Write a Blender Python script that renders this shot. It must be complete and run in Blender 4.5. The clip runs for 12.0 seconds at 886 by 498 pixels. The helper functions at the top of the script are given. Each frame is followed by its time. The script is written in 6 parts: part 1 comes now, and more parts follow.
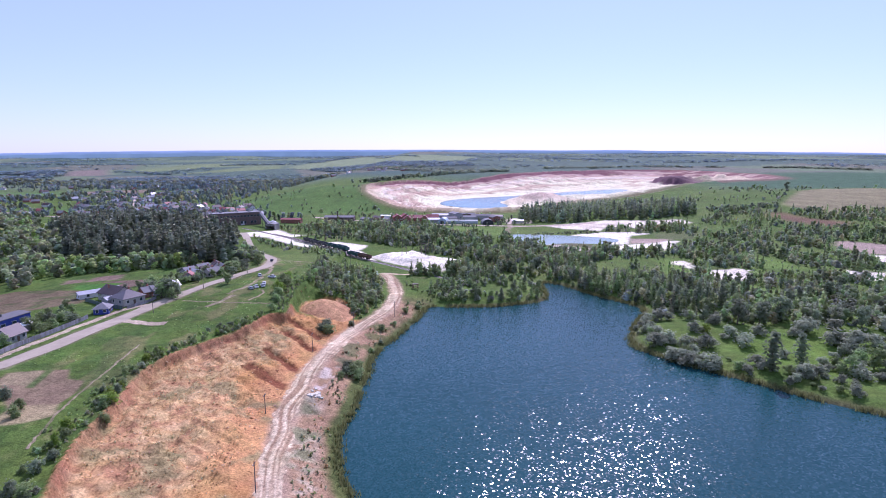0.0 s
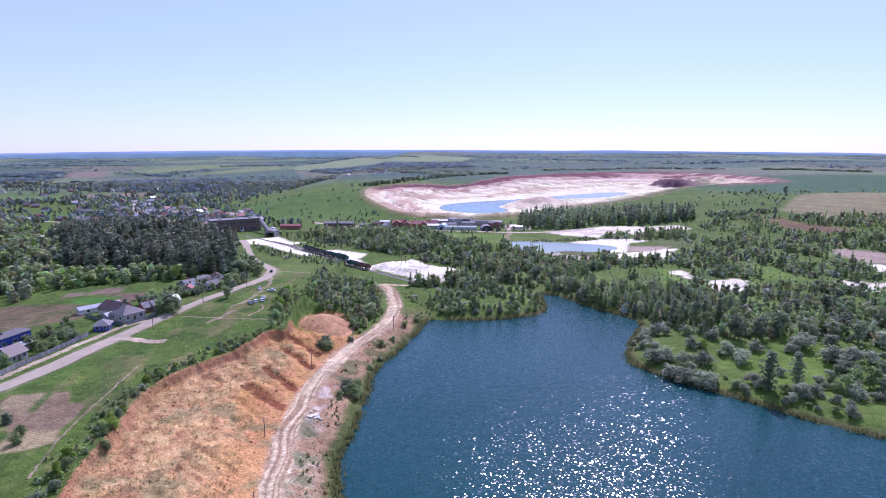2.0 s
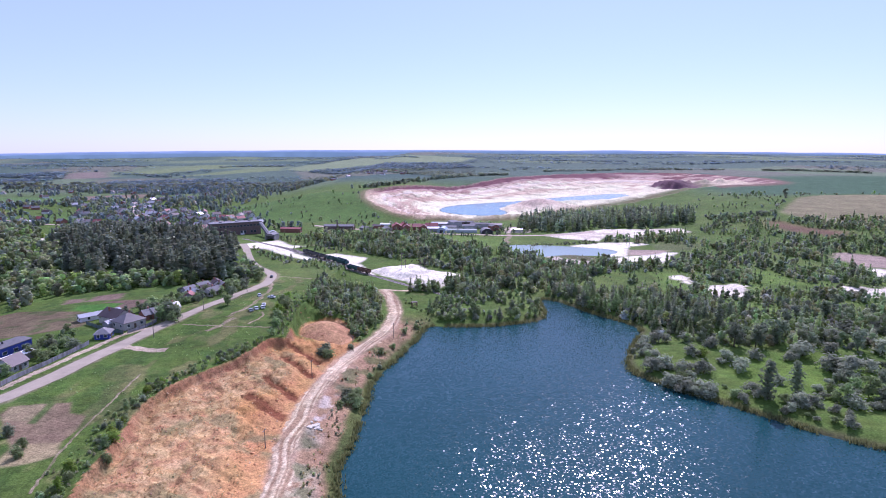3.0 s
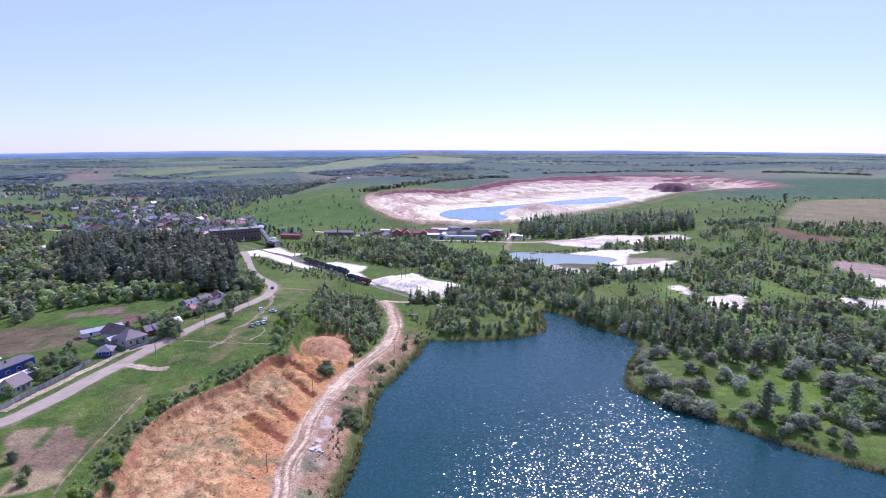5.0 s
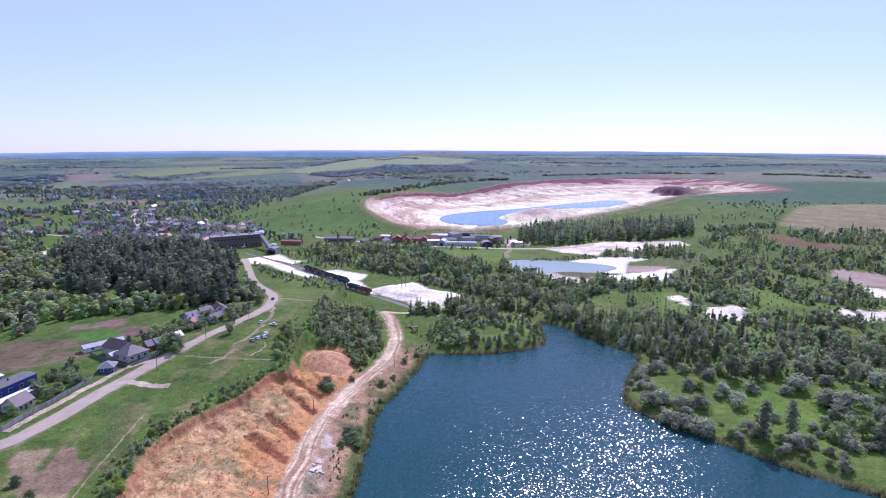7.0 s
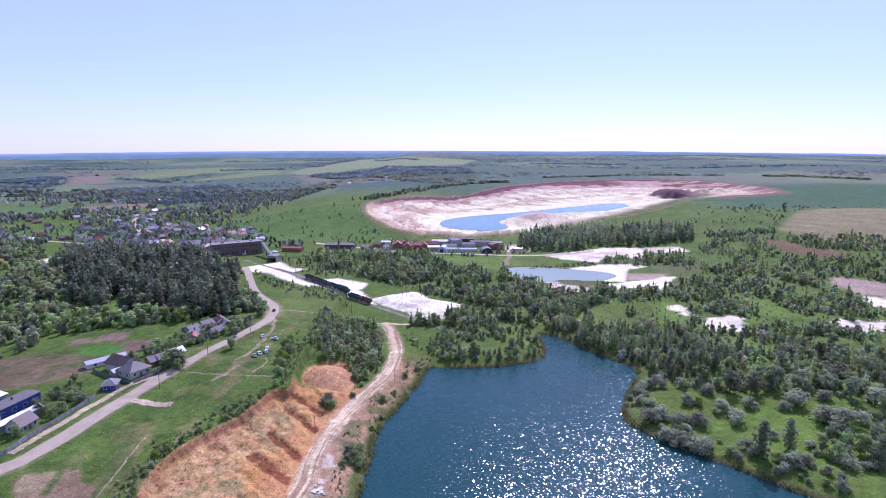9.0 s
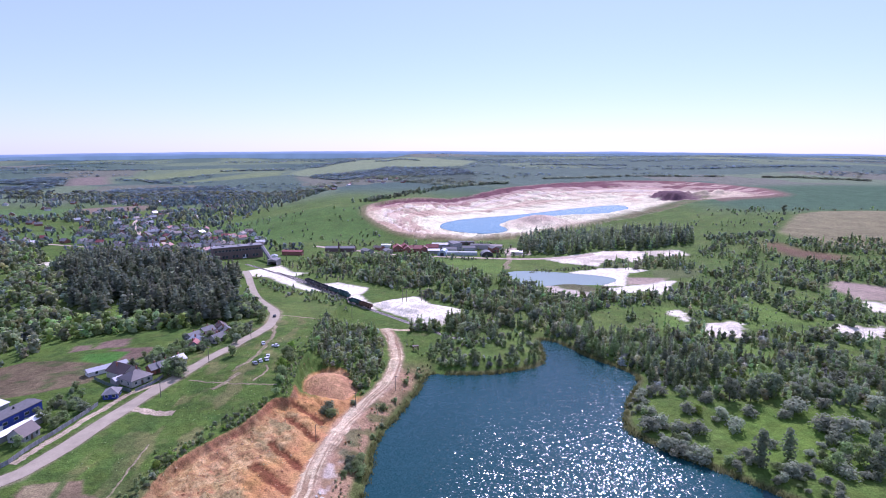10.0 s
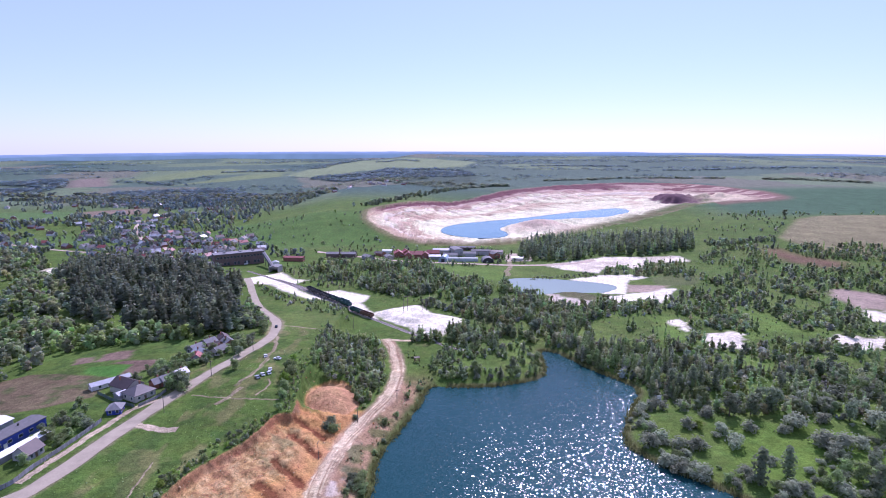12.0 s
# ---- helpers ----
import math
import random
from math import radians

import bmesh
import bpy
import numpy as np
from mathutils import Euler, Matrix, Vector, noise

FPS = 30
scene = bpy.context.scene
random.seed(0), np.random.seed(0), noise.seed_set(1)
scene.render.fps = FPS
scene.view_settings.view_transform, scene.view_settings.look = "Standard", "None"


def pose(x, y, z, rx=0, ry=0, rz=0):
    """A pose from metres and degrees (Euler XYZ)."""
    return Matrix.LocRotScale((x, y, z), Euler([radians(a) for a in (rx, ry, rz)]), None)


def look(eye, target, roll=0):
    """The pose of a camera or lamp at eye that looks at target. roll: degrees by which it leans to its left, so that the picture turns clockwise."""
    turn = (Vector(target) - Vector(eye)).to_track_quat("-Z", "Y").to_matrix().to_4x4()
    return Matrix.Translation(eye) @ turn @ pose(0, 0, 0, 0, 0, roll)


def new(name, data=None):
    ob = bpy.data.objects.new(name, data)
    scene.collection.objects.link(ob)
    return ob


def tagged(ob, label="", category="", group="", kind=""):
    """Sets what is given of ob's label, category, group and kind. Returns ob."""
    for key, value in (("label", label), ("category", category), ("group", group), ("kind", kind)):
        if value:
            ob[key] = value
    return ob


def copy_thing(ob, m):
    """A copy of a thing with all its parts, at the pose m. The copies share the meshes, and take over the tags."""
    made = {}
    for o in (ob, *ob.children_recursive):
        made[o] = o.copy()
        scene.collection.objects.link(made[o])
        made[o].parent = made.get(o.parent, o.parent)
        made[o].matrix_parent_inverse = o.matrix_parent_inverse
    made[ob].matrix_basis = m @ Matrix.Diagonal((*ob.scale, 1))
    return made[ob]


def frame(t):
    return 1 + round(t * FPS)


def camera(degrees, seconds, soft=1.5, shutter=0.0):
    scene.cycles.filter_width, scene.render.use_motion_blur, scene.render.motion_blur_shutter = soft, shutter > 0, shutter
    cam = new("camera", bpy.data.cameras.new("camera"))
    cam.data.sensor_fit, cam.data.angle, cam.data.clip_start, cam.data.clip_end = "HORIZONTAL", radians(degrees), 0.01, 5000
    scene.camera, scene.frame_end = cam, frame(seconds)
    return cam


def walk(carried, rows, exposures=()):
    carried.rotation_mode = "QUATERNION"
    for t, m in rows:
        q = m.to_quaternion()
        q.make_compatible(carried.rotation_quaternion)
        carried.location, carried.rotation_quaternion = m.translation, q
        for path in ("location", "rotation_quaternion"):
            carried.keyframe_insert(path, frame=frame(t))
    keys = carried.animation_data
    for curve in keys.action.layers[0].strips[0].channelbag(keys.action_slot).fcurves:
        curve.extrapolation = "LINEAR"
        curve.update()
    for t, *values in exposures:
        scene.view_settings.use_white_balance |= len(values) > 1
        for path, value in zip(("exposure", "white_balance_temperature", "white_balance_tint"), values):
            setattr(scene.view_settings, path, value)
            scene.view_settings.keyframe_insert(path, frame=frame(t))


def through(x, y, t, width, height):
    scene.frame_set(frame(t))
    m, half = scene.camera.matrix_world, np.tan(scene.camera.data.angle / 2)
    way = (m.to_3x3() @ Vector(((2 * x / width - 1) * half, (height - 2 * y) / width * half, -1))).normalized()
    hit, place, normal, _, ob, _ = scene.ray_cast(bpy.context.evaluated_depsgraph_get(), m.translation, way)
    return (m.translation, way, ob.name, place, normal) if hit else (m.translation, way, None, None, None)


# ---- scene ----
cam = camera(76.0, 12.0, soft=1.0)
PATH = [
    (0, (-0.948, 0.085, 78.893), (-0.932, 2.057, 78.555), 0.0),
    (0.5, (-0.889, 0.123, 80.629), (-0.873, 2.094, 80.29), -0.0),
    (1, (-0.67, -0.099, 82.467), (-0.653, 1.872, 82.129), 0.0),
    (1.5, (-0.61, 0.046, 84.396), (-0.593, 2.017, 84.056), 0.0),
    (2, (-0.474, 0.142, 86.268), (-0.457, 2.112, 85.928), 0.0),
    (2.5, (-0.406, 0.193, 88.053), (-0.389, 2.164, 87.711), -0.0),
    (3, (-0.466, 0.312, 89.888), (-0.449, 2.282, 89.547), 0.0),
    (5, (-0.567, 0.356, 97.814), (-0.55, 2.326, 97.47), 0.0),
    (5.5, (-0.57, 0.238, 99.836), (-0.553, 2.208, 99.491), 0.1),
    (6, (-0.634, 0.238, 101.793), (-0.617, 2.208, 101.448), 0.1),
    (6.5, (-0.723, 0.374, 103.579), (-0.706, 2.344, 103.234), 0.1),
    (7, (-0.582, 0.367, 105.396), (-0.565, 2.337, 105.05), 0.1),
    (9, (-0.562, 0.136, 113.315), (-0.546, 2.105, 112.967), 0.0),
    (9.5, (-0.682, 0.051, 115.279), (-0.666, 2.02, 114.931), 0.0),
    (10, (-0.732, 0.108, 117.167), (-0.716, 2.077, 116.819), 0.0),
    (10.5, (-0.771, 0.08, 119.016), (-0.756, 2.049, 118.667), 0.0),
    (11, (-0.889, 0.028, 120.878), (-0.874, 1.997, 120.528), 0.0),
    (11.5, (-1.064, -0.017, 122.811), (-1.049, 1.952, 122.461), 0.0),
    (12, (-1.12, 0.1, 124.538), (-1.106, 2.069, 124.188), 0.0),
]
walk(cam, [(t, look(eye, target, roll)) for t, eye, target, roll in PATH], [(0, 0.75, 5230, 47), (12, 0.75, 5230, 47)])


# ---- world, sun and light ----
SUN_AZ, SUN_EL = 17.0, 43.7        # degrees right of the way the camera looks, and above the horizon
world = bpy.data.worlds.new("sky")
scene.world = world
world.use_nodes = True
wn = world.node_tree
sky = wn.nodes.new("ShaderNodeTexSky")
sky.sky_type, sky.sun_disc = "NISHITA", False
sky.sun_elevation, sky.sun_rotation = radians(SUN_EL), radians(SUN_AZ)
sky.altitude, sky.air_density, sky.dust_density, sky.ozone_density = 150, 1.0, 0.25, 4.0
haze = wn.nodes.new("ShaderNodeMix")                              # a thin even summer haze over the whole sky
haze.data_type = "RGBA"
haze.inputs["Factor"].default_value = 0.45
wn.links.new(sky.outputs["Color"], haze.inputs["A"])
haze.inputs["B"].default_value = (5.55, 6.55, 6.9, 1)
wn.links.new(haze.outputs["Result"], wn.nodes["Background"].inputs["Color"])
wn.nodes["Background"].inputs["Strength"].default_value = 0.076
sun = new("sun", bpy.data.lights.new("sun", "SUN"))
sun.data.energy, sun.data.angle, sun.data.color = 3.15, radians(0.53), (1.0, 0.92, 0.80)
sun.matrix_world = look((0, 0, 300), (-math.sin(radians(SUN_AZ)) * math.cos(radians(SUN_EL)),
                                      -math.cos(radians(SUN_AZ)) * math.cos(radians(SUN_EL)), 300 - math.sin(radians(SUN_EL))))


# ---- numbers on the plan ----
def ss(a, b, v):
    """Smooth step from 0 at a to 1 at b."""
    t = np.clip((v - a) / (b - a), 0, 1)
    return t * t * (3 - 2 * t)


def vnoise(x, y, seed=0):
    """Value noise between 0 and 1."""
    x, y = np.asarray(x, float), np.asarray(y, float)
    ix, iy = np.floor(x).astype(np.int64), np.floor(y).astype(np.int64)
    fx, fy = x - ix, y - iy
    fx, fy = fx * fx * (3 - 2 * fx), fy * fy * (3 - 2 * fy)

    def h(a, b):
        n = (a * 374761393 + b * 668265263 + seed * 974634777) & 0xFFFFFFFF
        n = ((n ^ (n >> 13)) * 1274126177) & 0xFFFFFFFF
        return ((n ^ (n >> 16)) & 0xFFFF) / 65535.0
    return (h(ix, iy) * (1 - fx) + h(ix + 1, iy) * fx) * (1 - fy) + (h(ix, iy + 1) * (1 - fx) + h(ix + 1, iy + 1) * fx) * fy


def fbm(x, y, octaves=4, seed=0):
    total, amp, norm = 0, 1.0, 0
    for k in range(octaves):
        total = total + amp * vnoise(x * 2 ** k + 17 * k, y * 2 ** k - 9 * k, seed + k)
        norm, amp = norm + amp, amp * 0.5
    return total / norm


def line_dist(pts, x, y, closed=False):
    """Distance from a polyline."""
    best = np.full(np.shape(x), 1e18)
    for (ax, ay), (bx, by) in zip(pts, pts[1:] + (pts[:1] if closed else [])):
        dx, dy = bx - ax, by - ay
        t = np.clip(((x - ax) * dx + (y - ay) * dy) / (dx * dx + dy * dy), 0, 1)
        best = np.minimum(best, (x - ax - t * dx) ** 2 + (y - ay - t * dy) ** 2)
    return np.sqrt(best)


def inside(pts, x, y):
    odd = np.zeros(np.shape(x), bool)
    for (ax, ay), (bx, by) in zip(pts, pts[1:] + pts[:1]):
        cross = (ay > y) != (by > y)
        odd ^= cross & (x < (bx - ax) * (y - ay) / (by - ay + 1e-12) + ax)
    return odd


def along(pts, x, y):
    """How far along an outline its nearest point lies."""
    best, out, run = np.full(np.shape(x), 1e18), np.zeros(np.shape(x)), 0.0
    for (ax, ay), (bx, by) in zip(pts, pts[1:] + pts[:1]):
        dx, dy = bx - ax, by - ay
        ln = math.hypot(dx, dy)
        t = np.clip(((x - ax) * dx + (y - ay) * dy) / ln ** 2, 0, 1)
        d = (x - ax - t * dx) ** 2 + (y - ay - t * dy) ** 2
        out = np.where(d < best, run + t * ln, out)
        best = np.minimum(best, d)
        run += ln
    return out


def area_dist(pts, x, y):
    """Distance from an outline, negative inside it."""
    d = line_dist(pts, x, y, True)
    return np.where(inside(pts, x, y), -d, d)


def smooth_line(pts, rounds=2):
    """Corner cutting of an open line."""
    for _ in range(rounds):
        out = [pts[0]]
        for a, b in zip(pts, pts[1:]):
            out += [tuple(0.75 * p + 0.25 * q for p, q in zip(a, b)), tuple(0.25 * p + 0.75 * q for p, q in zip(a, b))]
        pts = out + [pts[-1]]
    return pts


def smooth_ring(pts, rounds=2):
    for _ in range(rounds):
        pts = [tuple(w * p + (1 - w) * q for p, q in zip(a, b)) for a, b in zip(pts, pts[1:] + pts[:1]) for w in (0.75, 0.25)]
    return pts


LAKE = smooth_ring([(-30, -250), (-22, 40), (-14, 95), (-20, 119), (-24.5, 128), (-27.3, 141), (-29, 149), (-28, 156), (-26.4, 168), (-27, 179),
                    (-25.4, 194), (-26.3, 205), (-24.5, 219), (-19.3, 234), (-10.5, 261), (-7.6, 279), (-4, 284), (6, 282.3), (20, 282.3),
                    (34, 284.5), (46, 289), (56, 295), (60, 305), (60.3, 323), (61, 337), (68, 336), (75, 328), (85, 306), (98, 290), (103, 279),
                    (99, 268), (88, 250), (82, 236), (78, 222), (83, 213), (92, 201.5), (104, 189), (113.5, 178.5), (121, 170), (135, 159), (190, 118),
                    (260, 40), (300, -250)], 1)
TRACK = smooth_line([(-30, -120), (-31, 60), (-34.5, 100), (-37.5, 113), (-40.3, 123), (-43, 135), (-45, 151), (-45.6, 165), (-45.6, 187),
                     (-43.5, 206), (-39.5, 227), (-32, 246), (-26, 262), (-23.5, 285), (-24.2, 307), (-30, 336), (-35.5, 350)])
SCARP = smooth_line([(-60, -150), (-66, 60), (-76.5, 98), (-81, 109), (-84, 119), (-86, 128), (-86.5, 137), (-88, 148), (-91, 160), (-91, 171), (-87.5, 183),
                     (-81, 194), (-73.5, 208), (-71.5, 222), (-68, 226), (-63, 226), (-66, 245), (-68, 265), (-66, 300), (-70, 360)], 1)
PIT_RIM = smooth_ring([(-119, 865), (-85, 1000), (84, 1185), (241, 1416), (427, 1560), (600, 1590), (700, 1480), (720, 1330), (700, 1140), (600, 1085),
                       (496, 1035), (342, 905), (240, 865), (190, 800), (87, 722), (0, 722), (-40, 735), (-85, 790)])
PIT_LAKE = smooth_ring([(-3, 816), (10, 890), (67, 940), (139, 980), (237, 1068), (345, 1150), (378, 1150), (366, 1070), (277, 981), (190, 955), (134, 930),
                        (98, 860), (100, 785), (70, 755), (30, 770)])
POND = smooth_ring([(61, 515), (68, 528), (97, 528), (122, 518), (147, 508), (160, 495), (150, 480), (134, 470), (108, 478), (91, 468), (72, 468), (63, 491)])
SAND_HEAP = [(-51, 411), (-39, 421), (-26, 429), (-17, 432), (-8, 411), (8, 403), (17, 395), (14, 378), (4, 365), (-4, 355), (-13, 359), (-22, 378), (-36, 390)]
SCARP_AREA = SCARP + [(-34, 352)] + TRACK[::-1] + [(-30, -150)]


def plateau(x, y):
    z = 2.5 + 11 * (1 - ss(285, 480, y)) * ss(-360, -130, x) + 2.5 * np.exp(-((x + 85) ** 2 + (y - 268) ** 2) / 1500)
    return z + 9 * np.exp(-((x + 275) ** 2 / 110 ** 2 + (y - 490) ** 2 / 80 ** 2)) - 4 * ss(-200, -420, x) * (1 - ss(900, 1500, y))


def far_land(x, y):
    z = 2.5 + 21 * ss(430, 830, y) * ss(215, 480, x) + 25 * ss(690, 900, y) * ss(-330, -160, x) * (1 - ss(-60, 60, x))
    z = z + (26 - (z - 2.5)) * np.clip(ss(950, 1300, y) * ss(-420, -60, x), 0, 1)
    side = np.clip(np.abs(x) / np.maximum(y, 1) / 0.8, 0, 1.2)
    hills = ss(1500, 4850, y) * (48 - 24 * side ** 2) + (fbm(x / 900, y / 900, 3, 5) - 0.5) * 34 * ss(1300, 2500, y) * (1 - ss(4300, 4850, y))
    return z + hills + (fbm(x / 160, y / 160, 3, 9) - 0.5) * 5 * ss(330, 700, y) * (1 - ss(4300, 4850, y))


GULLIES = (((-66, 200), (-46.5, 184), 3.0), ((-68, 185), (-45.5, 169.5), 3.4), ((-65, 219), (-48, 207), 2.6), ((-64, 228), (-49, 220), 2.2))


def gullies(x, y):
    """Slumped hollows that run down the clay slope to the track: steep on the far side, open on the near one."""
    deep = np.zeros(np.shape(x))
    for (ax, ay), (bx, by), w in GULLIES:
        dx, dy = bx - ax, by - ay
        ln = math.hypot(dx, dy)
        u = ((x - ax) * dx + (y - ay) * dy) / ln ** 2
        o = ((x - ax) * -dy + (y - ay) * dx) / ln + (vnoise(x / 2.5, y / 2.5, 22) - 0.5) * 1.6
        deep = np.maximum(deep, ss(-0.02, 0.16, u) * ss(1.06, 0.98, u) * ss(w * 0.62, w * 0.38, o) * ss(-w * 1.2, -w * 0.1, o))
    return deep


def height(x, y):
    """The ground's height above the lake's water."""
    x, y = np.asarray(x, float), np.asarray(y, float)
    d_lake, d_track, d_scarp = area_dist(LAKE, x, y), line_dist(TRACK, x, y), line_dist(SCARP, x, y)
    left = inside(SCARP + [(-900, 360), (-900, -150)], x, y)
    slope = inside(SCARP_AREA, x, y)
    w = ss(330, 400, y)                                            # the far land takes over here
    top = plateau(x, y) + (fbm(x / 22, y / 22, 3, 3) - 0.5) * 1.2
    near = np.where(left | (x < -70), top, 2.0)
    # clay slope between the edge of the plateau and the track
    dt = np.maximum(d_track - 3.4, 0)
    f = dt / (dt + d_scarp + 1e-6)
    lumps = (fbm(x / 10, y / 10, 4, 11) - 0.5) * 2.6 + (fbm(x / 3, y / 3, 3, 12) - 0.5) * 1.3 + 0.30 * np.sin(d_scarp * 1.5 + fbm(x / 6, y / 6, 2, 13) * 12) * ss(0.2, 0.5, f)
    spur = np.abs(vnoise((y + 0.75 * x) / 7, (y - x) / 60, 25) - 0.5) * 2
    lumps = lumps - 0.8 * ss(0.35, 0.0, spur) * ss(0.75, 0.35, f)
    gully = gullies(x, y)
    clay = 3.8 + (top - 3.2 - 3.8) * np.clip(f * 1.12, 0, 1) ** 0.85 + 3.2 * (1 - ss(0.2, 2.4, d_scarp)) * ss(0.5, 0.8, f) + lumps * ss(0, 0.25, f) - gully * 0.6 * ss(0.0, 0.14, f)
    dome = np.sqrt(((x + 55) / 15) ** 2 + ((y - 256) / 17) ** 2)
    clay = np.where(dome < 1.4, np.maximum(clay - 4.5 * (1 - ss(0.7, 1.4, dome)) * ss(236, 246, y), 3.9 + 7.4 * np.clip(1 - dome ** 1.5, 0, 1)), clay)
    near = np.where(slope, clay, near)
    # bank between the track and the water
    shore = np.clip(d_lake / (d_lake + dt + 1e-6), 0, 1)
    bank = 0.15 + 3.6 * np.where(d_lake > 0, shore, 0) ** 1.25 + (fbm(x / 4, y / 4, 3, 31) - 0.5) * 1.5 * shore * (1 - shore) * 3
    bankside = ~slope & ~left & (x < 5) & (y < 352)
    low = np.minimum(0.25 + d_lake * 0.22, 2.0 + (fbm(x / 30, y / 30, 4, 41) - 0.4) * 4)
    blend = ss(-14, 4, x) * ss(262, 290, y)
    near = np.where(bankside, bank * (1 - blend) + low * blend, near)
    near = np.where((x >= 5), low + 3.0 * ss(60, 190, d_lake) * (fbm(x / 70, y / 70, 3, 43)), near)
    z = near * (1 - w) + np.where(x < -70, np.maximum(far_land(x, y), plateau(x, y)), far_land(x, y)) * w
    # the quarry
    box = (x > -200) & (x < 800) & (y > 650) & (y < 1700)
    if np.any(box):
        xb, yb, zb = x[box], y[box], z[box]
        rim, lake = area_dist(PIT_RIM, xb, yb), area_dist(PIT_LAKE, xb, yb)
        g = np.where(rim < 0, np.maximum(lake, 0) / (np.maximum(lake, 0) - rim + 1e-6), 1)
        g = np.clip(g + (fbm(xb / 90, yb / 90, 3, 51) - 0.5) * 0.10, 0, 1)
        steps = (np.floor(g * 5) + ss(0.70, 0.96, g * 5 % 1)) / 5
        pit = 4.2 + (np.maximum(zb, 8) - 4.2) * (0.35 * g + 0.65 * steps) + (fbm(xb / 24, yb / 24, 3, 52) - 0.5) * 2.0 * ss(0, 0.1, g) - 3.5 * ss(0.3, 0.0, np.abs(vnoise(along(PIT_RIM, xb, yb) / 10, rim / 70, 68) - 0.5) * 2) * ss(0.1, 0.3, g) * (1 - ss(0.85, 0.97, g))
        pit = np.where(lake < 0, 2.0, pit)
        pit = pit + 13 * ss(1.25, 0.6, np.sqrt(((xb - 500) / 30) ** 2 + ((yb - 1215) / 50) ** 2) + (fbm(xb / 14, yb / 14, 3, 58) - 0.5) * 0.7) + 10 * np.exp(-((xb - 585) / 52) ** 2 - ((yb - 1200) / 36) ** 2) * (1 + 0.5 * np.sin(xb / 7 + fbm(xb / 20, yb / 20, 2, 59) * 9))
        pit = pit + 14 * np.exp(-((xb - 150) / 42) ** 2 - ((yb - 845) / 40) ** 2)
        pit = pit + 4.5 * np.exp(-(line_dist([(150, 912), (203, 932), (290, 958), (380, 1050), (400, 1110)], xb, yb) / 14) ** 2) * ss(2, 8, lake)
        zb = np.where(rim < 0, pit, zb + 1.5 * np.exp(-(rim / 12) ** 2))
        z = z.copy()
        z[box] = zb
    heap = (x > -60) & (x < 25) & (y > 350) & (y < 440)
    if np.any(heap):
        z = z.copy()
        xh, yh = x[heap], y[heap]
        z[heap] += 2.6 * ss(0, 9, -area_dist(SAND_HEAP, xh, yh)) * ss(0.30, 0.66, fbm(xh / 13, yh / 13, 3, 57)) + 0.5 * ss(0, 3, -area_dist(SAND_HEAP, xh, yh))
    d_pond = area_dist(POND, x, y)
    z = np.where((y > 420) & (y < 640) & (x > 40) & (x < 290), np.minimum(z, 2.2 + np.clip(d_pond, 0, 30) * 0.06), z)
    z = np.where(d_pond < 0, 1.2, z)
    return np.where(d_lake < 0, np.maximum(-2.5, d_lake * 0.4), z)


def zat(x, y):
    return float(height(np.array([float(x)]), np.array([float(y)]))[0])


# ---- materials ----
def links(mat):
    mat.use_nodes = True
    t = mat.node_tree
    return t, t.nodes["Principled BSDF"], t.nodes.new, t.links.new


def mat_plain(name, rgb, rough=0.8, metal=0.0, vary=0.18, scale=0.6, bump=0.15, object_vary=0.12):
    """A surface with stains at two scales, fine relief and a little change from thing to thing."""
    mat = bpy.data.materials.new(name)
    t, b, node, link = links(mat)
    geo, n1, n2 = node("ShaderNodeNewGeometry"), node("ShaderNodeTexNoise"), node("ShaderNodeTexNoise")
    n1.inputs["Scale"].default_value, n2.inputs["Scale"].default_value = scale, scale * 9
    n1.inputs["Detail"].default_value = n2.inputs["Detail"].default_value = 4
    info, add, mul, hsv, bp = (node(k) for k in ("ShaderNodeObjectInfo", "ShaderNodeMath", "ShaderNodeMapRange", "ShaderNodeHueSaturation", "ShaderNodeBump"))
    for n in (n1, n2):
        link(geo.outputs["Position"], n.inputs["Vector"])
    mix = node("ShaderNodeMath")
    mix.operation = "MULTIPLY_ADD"
    link(n1.outputs["Fac"], mix.inputs[0])
    mix.inputs[1].default_value = 0.65
    sc = node("ShaderNodeMath")
    sc.operation = "MULTIPLY"
    link(n2.outputs["Fac"], sc.inputs[0])
    sc.inputs[1].default_value = 0.35
    link(sc.outputs[0], mix.inputs[2])
    link(mix.outputs[0], mul.inputs["Value"])
    mul.inputs["From Min"].default_value, mul.inputs["From Max"].default_value = 0.3, 0.7
    mul.inputs["To Min"].default_value, mul.inputs["To Max"].default_value = 1 - vary, 1 + vary
    rnd = node("ShaderNodeMapRange")
    link(info.outputs["Random"], rnd.inputs["Value"])
    rnd.inputs["To Min"].default_value, rnd.inputs["To Max"].default_value = 1 - object_vary, 1 + object_vary
    add.operation = "MULTIPLY"
    link(mul.outputs[0], add.inputs[0])
    link(rnd.outputs[0], add.inputs[1])
    hsv.inputs["Color"].default_value = (*rgb, 1)
    link(add.outputs[0], hsv.inputs["Value"])
    link(hsv.outputs["Color"], b.inputs["Base Color"])
    b.inputs["Roughness"].default_value, b.inputs["Metallic"].default_value = rough, metal
    link(n2.outputs["Fac"], bp.inputs["Height"])
    bp.inputs["Strength"].default_value, bp.inputs["Distance"].default_value = bump, 0.05
    link(bp.outputs["Normal"], b.inputs["Normal"])
    return mat


